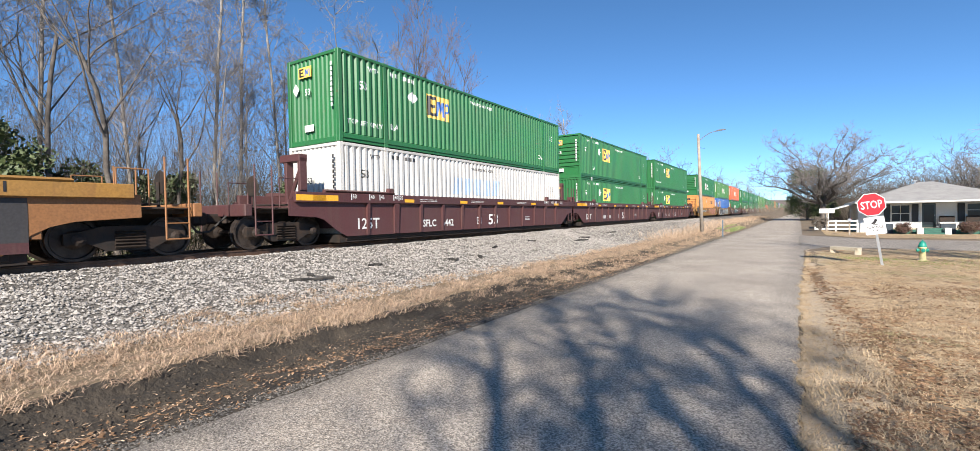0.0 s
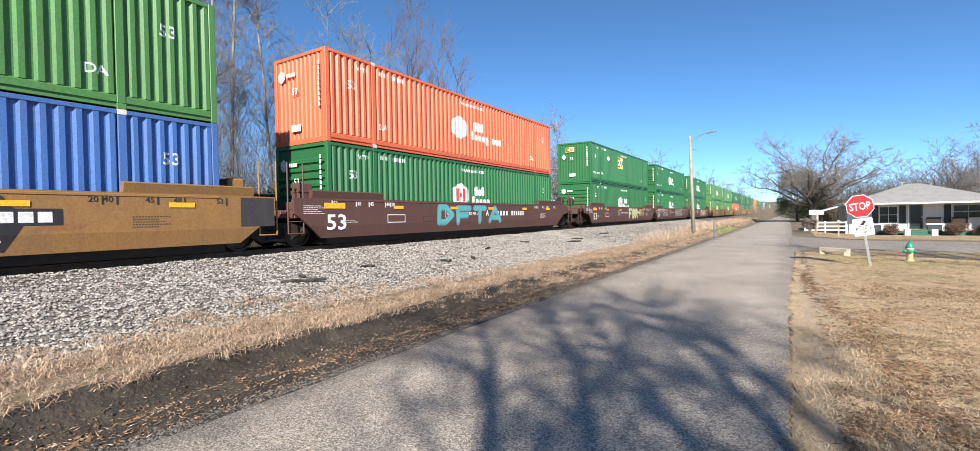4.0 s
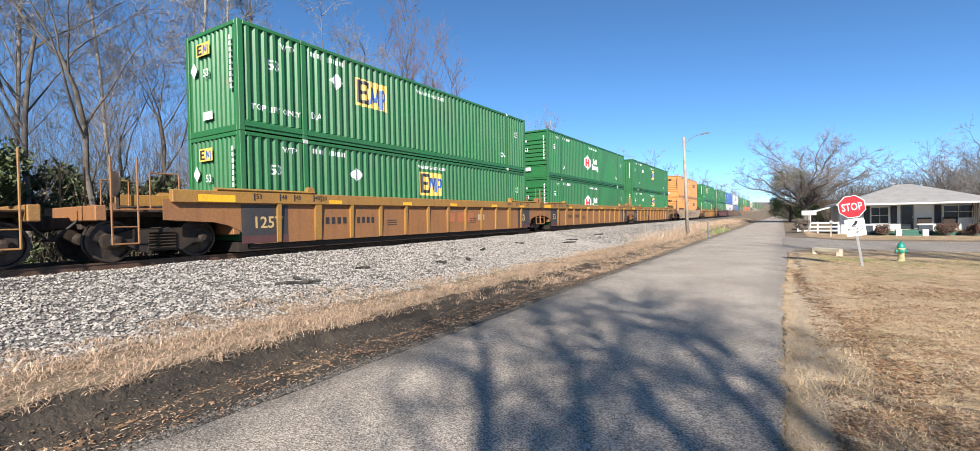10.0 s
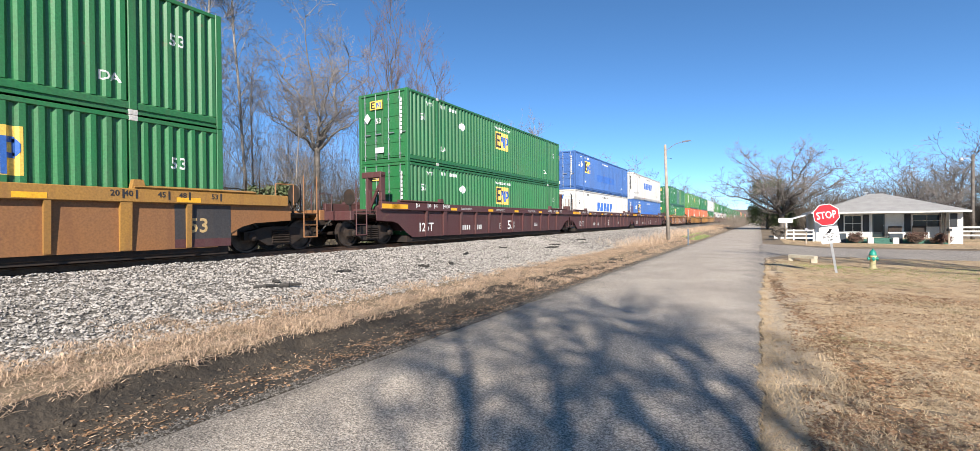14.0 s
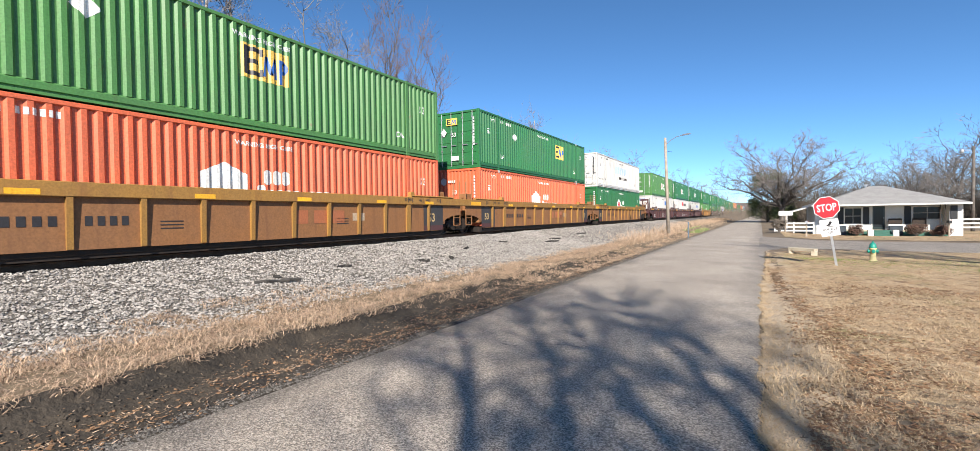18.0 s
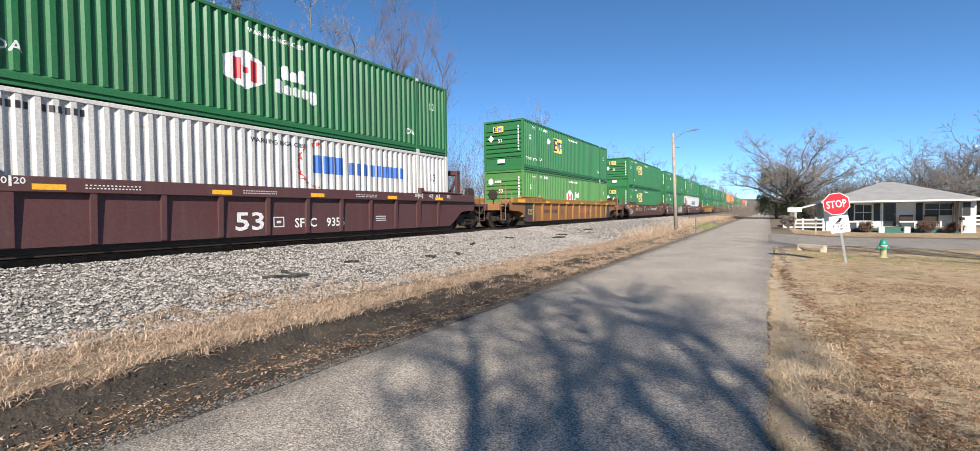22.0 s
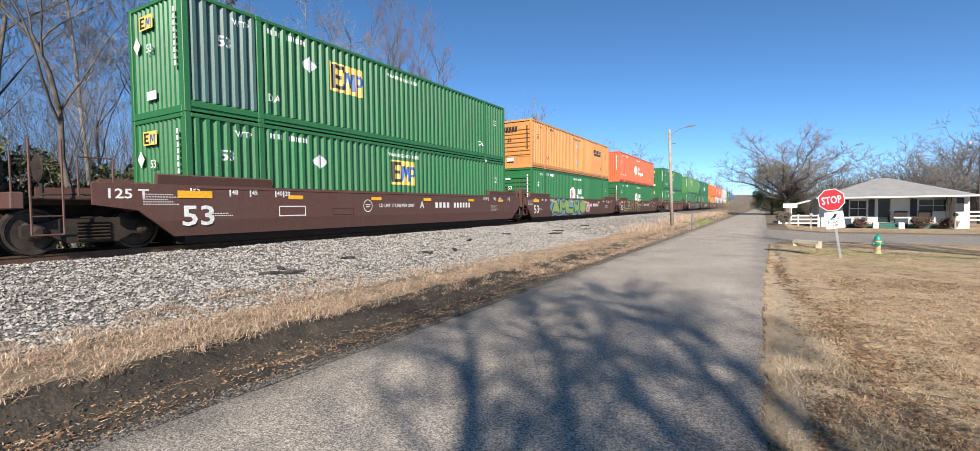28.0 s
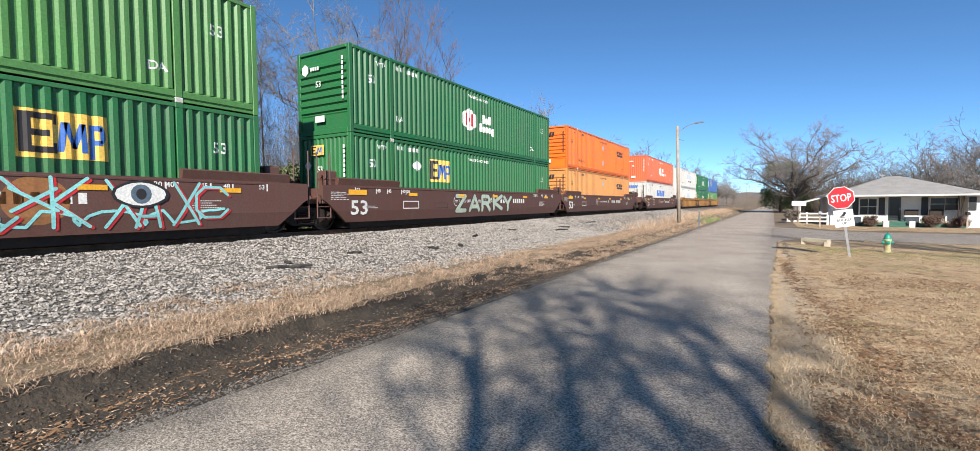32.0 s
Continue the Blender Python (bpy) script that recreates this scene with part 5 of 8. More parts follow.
def well_car(kind, first, last, rnd, unit):
    mats = {"maroon": ("maroon", "maroon", "maroon"), "brown": ("brown", "brown", "brown"), "ybrib": ("yellow", "rusty", "rusty"), "brib": ("brown", "brown", "brown"), "rrib": ("rusty", "brown", "rusty"), "ysm": ("yellow", "yellow", "tanbrown"), "tsm": ("tanbrown", "tanbrown", "tanbrown"), "gsm": ("greytan", "greytan", "brown")}[kind]
    words = {"maroon": "maroon steel well car unit with ribbed sides", "brown": "brown steel well car unit with smooth sides", "ybrib": "yellow steel well car unit with rust-stained ribbed sides", "brib": "brown steel well car unit with ribbed sides", "rrib": "rust-brown steel well car unit with scribbled panels", "ysm": "yellow steel well car unit with smooth sides", "tsm": "ochre steel well car unit with smooth painted-over sides", "gsm": "grey and brown well car unit with smooth sides"}[kind]
    c = thing("well_car", words + " on the rails", "railroad car", group="well cars of the train")
    top, sheet, frame_mat = mats
    smooth = kind in ("brown", "ysm", "tsm", "gsm")
    for s in (1, -1):
        if smooth:
            part("side_sill", shared(("plate", kind, s, first, last), lambda: side_plate(kind, s, first, last).mesh("side_sill", sheet)), c)
            part("top_lip", shared(("lip", kind, s), lambda: Bits().box(*sorted((s * 1.40, s * 1.53)), 0.1, CL - 0.1, 1.36, 1.42, 0.01).mesh("top_lip", top)), c)
        else:
            ctop = 1.58 if kind == "maroon" else 1.60
            part("side_sheet", shared(("sheet", kind, s, first, last), lambda: Bits().prism(arch_outline(kind, first, last, ctop - 0.22), "x", *sorted((s * 1.39, s * 1.42))).mesh("side_sheet", sheet)), c)
            part("top_chord", shared(("chord", kind, s), lambda: Bits().box(*sorted((s * 1.36, s * 1.53)), -1.75, CL + 1.75, ctop - 0.30, ctop, 0.015).mesh("top_chord", top)), c)
            part("bottom_sill", shared(("sill", kind, s), lambda: Bits().box(*sorted((s * 1.22, s * 1.34)), 0.15, CL - 0.15, 0.12, 0.26, 0.015).mesh("bottom_sill", "steel")), c)
            n = 12
            for k in range(n):
                y = 0.95 + (CL - 1.9) * k / (n - 1)
                wide = 0.11 if k in (1, n - 2) else 0.055
                part("rib", shared(("rib", kind, s, wide, ctop), lambda: Bits().prism([(s * 1.415, 0.26), (s * 1.47, 0.26), (s * 1.515, ctop - 0.29), (s * 1.415, ctop - 0.29)], "y", -wide, wide).mesh("rib", top)), c, "", (0, y, 0))
        # guide shelves at the ends
        gz = 1.43 if smooth else 1.585
        for y in (-0.75, CL - 2.1):
            part("guide_plate", shared(("guide", kind, s, y > 5), lambda: Bits().prism([(s * 1.36, gz), (s * 1.50, gz), (s * 1.56, gz + (0.22 if smooth else 0.05)), (s * 1.40, gz + (0.26 if smooth else 0.10))], "y", y, y + 2.85).mesh("guide_plate", frame_mat if smooth else top)), c)
        if not smooth:
            for y in (POST, CL - POST):
                part("cone_bracket", shared(("cone", kind, s), lambda: Bits().prism([(-0.14, 1.58), (0.14, 1.58), (0.09, 1.80), (-0.09, 1.80)], "x", *sorted((s * 1.34, s * 1.50))).mesh("cone_bracket", top)), c, "", (0, y, 0))
    part("well_floor", shared(("wfloor", kind), lambda: Bits().box(-1.30, 1.30, -0.1, CL + 0.1, 0.05, 0.30).mesh("well_floor", "steel")), c)
    for y, d in ((0.0, -1), (CL, 1)):
        part("bulkhead", shared(("bulk", kind, d), lambda: Bits().box(-1.4, 1.4, *sorted((y + d * 0.12, y + d * 0.3)), 0.5, 1.38, 0.02).box(-1.3, 1.3, *sorted((y + d * 0.1, y + d * 1.2)), 0.85, 1.1, 0.02).mesh("bulkhead", frame_mat)), c)
    for is_outer, y, d in ((first, 0.0, -1), (last, CL, 1)):
        if is_outer:
            outer_end(c, d, y, frame_mat, kind == "maroon")
            truck(c, y + d * 1.80)
        else:
            inner_end(c, d, y, frame_mat)
    if not first:
        truck(c, -1.675)
    # writing and reflectors on the near side
    lift_at = 1.515 if smooth else 1.424
    flat = [(-2.0, lift_at), (CL + 2.0, lift_at)]
    chord = [(-2.0, 1.532 if not smooth else 1.516), (CL + 2.0, 1.532 if not smooth else 1.516)]
    zc = 1.33 if not smooth else 1.14
    ink = "dblack" if kind in ("ysm", "tsm", "ybrib", "gsm") else "dwhite"

    def put(name, polys, mat, lift=0.003, base=flat, key=None):
        ob = part(name, shared(("car", kind, key), lambda: drape(name, polys, base, lift, mat)) if key else drape(name, polys, base, lift, mat), c)
        tagged(ob, kind="stuff" if name.endswith("block") or name.endswith("notice") else "")

    big = [(-1.75 if first else -0.55, 1.0)] if kind == "maroon" else []
    for y, w in [(2.6, 0.5), (5.9, 0.5), (8.8, 0.5), (12.1, 0.5), (14.9, 0.55)] + big + ([(-0.35, 0.8)] if smooth else [(-1.2, 0.9)]):
        put("reflector", [rect(y, y + w, zc, zc + (0.11 if w < 0.6 else 0.17))], "reflector", 0.017 if smooth else 0.003, chord, ("rf", y, w))
    if smooth:
        put("length_mark", shift(text_polys("53", 0.46), -0.28, 0.50, 1.25), ink, 0.003, flat, "n53")
        if first:
            put("number_mark", shift(text_polys("125 T", 0.2), -1.75, 1.12, 1.2), ink, 0.003, flat, "n125")
        if unit in READ or kind in ("ysm", "tsm"):
            a = {4: 3.1, 10: 3.0}.get(unit, 9.97)
            put("number_band", [rect(a, a + 3.1, 0.78, 1.10)], "dblack", 0.003, flat, ("nb", a))
            if unit in READ:
                word = text_polys(" ".join(READ[unit]), 0.22)
                put("car_number", shift(word, a + 0.1, 0.83, 2.85 / max(p[0] for q in word for p in q)), "dwhite", 0.006, flat)
            else:
                put("number_block", row_of_bars(a + 0.1, a + 1.2, 0.84, 1.04, 4) + row_of_bars(a + 1.4, a + 3.0, 0.84, 1.04, 6), "dwhite", 0.006, flat, "rbw")
        else:
            a = 9.6
            if unit in (29, 38):
                put("name_block", row_of_bars(1.9 if unit == 29 else 2.75, 3.1 if unit == 29 else 3.95, 0.80, 1.08, 4, 0.62), "graff_e", 0.003, flat)
            put("number_block", row_of_bars(a, a + 1.1, 0.86, 1.08, 4, 0.6) + row_of_bars(a + 1.35, a + 2.75, 0.86, 1.08, 6, 0.6), ink, 0.003, flat, ("rb", a))
            put("end_mark", shift(text_polys("B" if unit in (29, 38) else "A", 0.26), 6.65 if unit in (29, 38) else 8.6, 0.86), ink, 0.003, flat, ("em", unit in (29, 38)))
        if unit == 31:
            ring = [[(4.9 + r0 * math.cos(q * 0.4), 0.92 + r0 * 0.9 * math.sin(q * 0.4)), (4.9 + r1 * math.cos(q * 0.4), 0.92 + r1 * 0.9 * math.sin(q * 0.4)), (4.9 + r1 * math.cos(q * 0.4 + 0.4), 0.92 + r1 * 0.9 * math.sin(q * 0.4 + 0.4)), (4.9 + r0 * math.cos(q * 0.4 + 0.4), 0.92 + r0 * 0.9 * math.sin(q * 0.4 + 0.4))] for r0, r1 in ((0.22, 0.27), (0.36, 0.42)) for q in range(16)]
            put("faint_emblem", ring, "rusty", 0.003, flat)
        if unit == 4:
            put("pale_patch", [rect(1.95, 2.95, 0.72, 0.82), rect(1.95, 2.05, 0.82, 1.12), rect(2.4, 3.05, 0.86, 0.95), rect(2.15, 2.7, 0.66, 0.71)], "dwhite", 0.003, flat)
            put("brown_patch", [rect(6.15, 8.3, 0.64, 1.34)], "rusty", 0.002, flat)
        put("load_notice", shift(text_polys("LD LMT 117,900 PER UNIT", 0.12), 7.6 if unit in (29, 38) else 6.3, 0.9), ink, 0.003, flat, ("ld", unit in (29, 38)))
        for n0, m0 in ((-1.05, 0), (0.35, 1), (CL - 1.95, 2)):
            put("small_print_block", [b for q in range(5 if m0 != 1 else 2) for b in row_of_bars(n0, n0 + 0.75 - 0.12 * ((q * 7 + m0) % 3), (0.98 if m0 == 0 else 0.70) + 0.055 * q, (1.002 if m0 == 0 else 0.722) + 0.055 * q, 13, 0.6)], ink, 0.003, flat, ("sp", n0))
        put("round_plate", [[(5.75 + r0 * math.cos(q * 0.3927), 0.95 + r0 * math.sin(q * 0.3927)), (5.75 + r1 * math.cos(q * 0.3927), 0.95 + r1 * math.sin(q * 0.3927)), (5.75 + r1 * math.cos(q * 0.3927 + 0.3927), 0.95 + r1 * math.sin(q * 0.3927 + 0.3927)), (5.75 + r0 * math.cos(q * 0.3927 + 0.3927), 0.95 + r0 * math.sin(q * 0.3927 + 0.3927))] for r0, r1 in ((0.19, 0.215),) for q in range(16)] + [rect(5.64, 5.86, 0.97, 1.0), rect(5.67, 5.83, 0.90, 0.93)], ink, 0.003, flat, "rp")
        if kind == "ysm" or kind == "tsm":
            for y0, y1 in ((-1.32, -0.40), (CL + 0.40, CL + 1.32)):
                put("dark_end_patch", [rect(y0, y1, 0.66, 1.40)], "darkpatch", 0.002, flat, ("dkp", y0))
            for y0 in (CL - 3.6, CL - 5.3, 2.0):
                put("weld_pad", [[(y0, 0.68), (y0 + 0.75, 0.68), (y0 + 0.95, 0.80), (y0 + 0.2, 0.80)]], "rusty", 0.002, flat, ("wp", y0))
        if unit in (29, 38):
            put("car_number", shift(text_polys("253280" if unit == 29 else "253814", 0.30), 3.3 if unit == 29 else 4.15, 0.80, 1.1), "graff_e", 0.004, flat)
        if unit not in (29, 38):
            put("plate_mark", [rect(2.3, 3.2, 0.66, 0.69), rect(2.3, 3.2, 0.92, 0.95), rect(2.3, 2.33, 0.69, 0.92), rect(3.17, 3.2, 0.69, 0.92)], ink, 0.003, flat, "pl")
        put("access_panel", [rect(4.2, 5.1, 0.66, 0.68), rect(4.2, 5.1, 0.86, 0.88), rect(4.2, 4.22, 0.68, 0.86), rect(5.08, 5.1, 0.68, 0.86)], "steel", 0.003, flat, "ap")
    else:
        if kind == "ybrib":
            for n0, n1 in ((-0.1, 1.25), (CL - 1.25, CL + 0.1)):
                put("dark_end_patch", [rect(n0, n1, 0.26, 1.28)], "darkpatch", 0.003, flat, ("dk", n0))
                put("maroon_patch", [rect(n0, n1, 0.26, 0.46)], "maroon", 0.005, flat, ("mk", n0))
            put("number_mark", shift(text_polys("125T" if first else "53", 0.3), 0.2, 0.66), "graff_e", 0.008, flat, ("n1", first))
            put("length_mark", shift(text_polys("53", 0.34), CL - 0.95, 0.62), "graff_e", 0.008, flat, "n2")
            put("number_block", row_of_bars(2.55, 3.45, 0.72, 0.92, 4, 0.6) + row_of_bars(3.8, 4.65, 0.72, 0.92, 4, 0.6), "dblack", 0.003, flat, "rb")
            if unit in (13, 17, 22, 23, 28):  # faded letters of the owner, as plain blocks
                put("faded_name_block", [rect(8.75 + 0.72 * q, 9.25 + 0.72 * q, 0.66, 1.06) for q in range(3)], "graff_f", 0.003, flat, "fnb")
                put("data_plate", [rect(11.05, 11.6, 0.72, 0.98)], "greytan", 0.003, flat, "dpl")
            for k in (3, 7):
                y = 0.95 + (CL - 1.9) * k / 11 + 0.35
                put("stencil_block", [rect(y, y + 0.5, 0.62 + 0.08 * q, 0.645 + 0.08 * q) for q in range(3)], "dblack", 0.003, flat, ("sb", k))
        else:
            late = unit in (25, 26, 27)
            for n0 in (3.4, 6.7, 10.6):
                put("small_print_block", row_of_bars(n0, n0 + 1.0, 1.37, 1.395, 16, 0.55) + row_of_bars(n0, n0 + 1.0, 1.43, 1.455, 14, 0.55), ink, 0.004, chord, ("cp", n0))
            tint = "graff_e" if unit == 37 else ink
            put("length_mark", shift(text_polys("53", 0.46), 0.9 if unit == 37 else 6.5 if late else 8.14, 0.42, 1.35), tint, 0.003, flat, ("n53", late, unit == 37))
            a = 7.62 if late else 7.25
            put("small_frame", [rect(a, a + 0.34, 0.46, 0.49), rect(a, a + 0.34, 0.72, 0.75), rect(a, a + 0.03, 0.49, 0.72), rect(a + 0.31, a + 0.34, 0.49, 0.72), rect(a + 0.1, a + 0.24, 0.57, 0.64)], ink, 0.003, flat, ("sf", late))
            a = 8.3 if late else 3.67
            if unit in READ:
                put("owner_mark", shift(text_polys(READ[unit][0], 0.26), a, 0.44, 1.0), ink, 0.003, flat, ("om", a))
                put("car_number", shift(text_polys(READ[unit][1], 0.26), a + 1.15, 0.44, 1.0), ink, 0.003, flat, ("cn", a))
            else:
                put("number_block", row_of_bars(a, a + 0.75, 0.46, 0.68, 4, 0.6) + row_of_bars(a + 1.1, a + 1.8, 0.46, 0.68, 4, 0.6), ink, 0.003, flat, ("rb", a))
            put("number_mark", shift(text_polys("125T", 0.34), 0.45, 0.46), ink, 0.003, flat, "n125")
            put("notice_block", [rect(11.6, 12.1, 0.56 + 0.07 * k, 0.585 + 0.07 * k) for k in range(3)], ink, 0.003, flat, "nb")
    for y, w in ((0.0, "53"), (0.95, "48"), (1.5, "45"), (2.25, "40"), (2.5, "20")) if smooth else ((0.25, "53"), (1.0, "48"), (1.45, "45"), (2.1, "40"), (2.35, "20")):
        put("length_tick", shift(text_polys(w, 0.12), y, zc + 0.10) + [rect(y - 0.06, y - 0.02, zc + 0.05, zc + 0.24)], ink, 0.004, chord, ("tick", y))
        put("length_tick", shift(text_polys(w, 0.12), CL - y - 0.2, zc + 0.10) + [rect(CL - y + 0.02, CL - y + 0.06, zc + 0.05, zc + 0.24)], ink, 0.004, chord, ("tickb", y))
    return c, flat


# strokes of spray-painted letters on a five by five grid
STROKES = {"A": "00 24 40|11 31", "B": "00 04 34 33 22 02|22 31 30 00", "C": "43 34 14 03 01 10 30 41", "D": "00 04 24 42 20 00", "E": "44 04 00 40|02 32", "F": "00 04 44|02 32", "G": "43 34 14 03 01 10 30 41 42 22", "H": "00 04|40 44|02 42", "I": "20 24", "K": "00 04|44 02 40", "L": "04 00 40", "M": "00 04 22 44 40", "O": "14 34 43 41 30 10 01 03 14", "P": "00 04 34 43 32 02", "R": "00 04 34 43 32 02|22 40", "S": "43 34 14 03 12 32 41 30 10 01", "T": "04 44|24 20", "U": "04 01 10 30 41 44", "V": "04 20 44", "W": "04 10 22 30 44", "X": "00 44|04 40", "Y": "04 22 44|22 20", "Z": "04 44 00 40"}


def sprayed(name, polys, flat, lift, mat, c):
    """Outlines laid one over the other on a car's side, following its crease, each a hair proud of the last."""
    v, f = [], []
    for k, poly in enumerate(polys):
        for lo, hi in ((0.27, 0.62), (0.62, 1.43)):
            piece = clip_band([(w, u) for u, w in poly], lo, hi)
            if len(piece) < 3:
                continue
            i = len(v)
            v += [(flat[0][1] - max(0, 0.62 - w) * 0.162 * (flat[0][1] > 1.5) + lift + k * 0.00006, u, w) for w, u in piece]
            f.append(tuple(range(i, i + len(piece))))
    tagged(part(name, mesh_of(name, v, f, mat), c), kind="stuff")


def along(line, half):
    """A round-ended band along a line of (u, v)."""
    out = []
    for (a, b), (p, q) in zip(line, line[1:]):
        n = math.hypot(p - a, q - b) or 1
        dx, dy = (q - b) / n * half, -(p - a) / n * half
        out.append([(a + dx, b + dy), (p + dx, q + dy), (p - dx, q - dy), (a - dx, b - dy)])
    return out + [[(a + half * math.cos(t * 0.785), b + half * math.sin(t * 0.785)) for t in range(8)] for a, b in line]


def graffiti(c, flat, word, y0, y1, z0, z1, fill, edge, cloud, fat, seed):
    """Fat spray-painted letters with an outline on a cloud of colour."""
    r = random.Random(seed)
    w = (y1 - y0) / len(word)
    lines = []
    for i, ch in enumerate(word):
        drop, tilt, wide = r.uniform(-0.08, 0.08), r.uniform(-0.15, 0.25), r.uniform(0.86, 1.08)
        for stroke in STROKES[ch].split("|"):
            lines.append([(y0 + w * (i + 0.14 + 0.72 * wide * int(p[0]) / 4 + tilt * (int(p[1]) - 2) * 0.05), z0 + fat * 0.6 + (z1 - z0 - fat * 1.2) * int(p[1]) / 4 + drop * 0.4) for p in stroke.split()])
    if cloud:
        n = 14
        top = [z1 + 0.12 + 0.1 * math.sin(k * 1.9 + seed) for k in range(n + 1)]
        low = [z0 - 0.08 + 0.1 * math.sin(k * 2.3 + seed) for k in range(n + 1)]
        at = [y0 - 0.35 + (y1 - y0 + 0.7) * k / n for k in range(n + 1)]
        top[0] = top[-1] = low[0] = low[-1] = (z0 + z1) / 2
        sprayed("graffiti_cloud", [[(at[k], low[k]), (at[k + 1], low[k + 1]), (at[k + 1], top[k + 1]), (at[k], top[k])] for k in range(n)], flat, 0.003, cloud, c)
    if edge:
        sprayed("graffiti_outline", [q for ln in lines for q in along(ln, fat * 0.5 + 0.045 + 0.5 * max(0, fat - 0.24))], flat, 0.005, edge, c)
    sprayed("graffiti_letters", [q for ln in lines for q in along(ln, fat * 0.5)], flat, 0.011, fill, c)


def scrawl(c, flat, y0, y1, z0, z1, mat, seed, half=0.018, loops=9):
    """One running scribble."""
    r = random.Random(seed)
    line, n = [], loops * 10
    for k in range(n + 1):
        t = k / n
        a = t * loops * math.tau
        line.append((y0 + (y1 - y0) * t + 0.22 * math.sin(a) * r.uniform(0.7, 1.2), (z0 + z1) / 2 + (z1 - z0) / 2 * math.cos(a * (1 if int(t * loops) % 3 else 0.5)) * r.uniform(0.75, 1.0)))
    sprayed("graffiti_scrawl", along(line, half), flat, 0.008, mat, c)


def painted_eye(c, flat, u, v):
    oval = lambda w, h, e=1.0: [(u + w * math.cos(t * 0.393) * (1 if abs(math.cos(t * 0.393)) < 0.8 else e), v + h * math.sin(t * 0.393)) for t in range(16)]
    sprayed("painted_eye", [oval(0.50, 0.30, 1.1)], flat, 0.0135, "dblack", c)
    sprayed("painted_eye", [oval(0.44, 0.25, 1.1)], flat, 0.0145, "dwhite", c)
    sprayed("painted_eye", [oval(0.20, 0.21)], flat, 0.0155, "postblue", c)
    sprayed("painted_eye", [oval(0.10, 0.12)], flat, 0.0165, "dblack", c)


# ---- train: the consist ----
TRACK_X, RAIL_Z, SPEED = -13.27, 1.0, 25.2
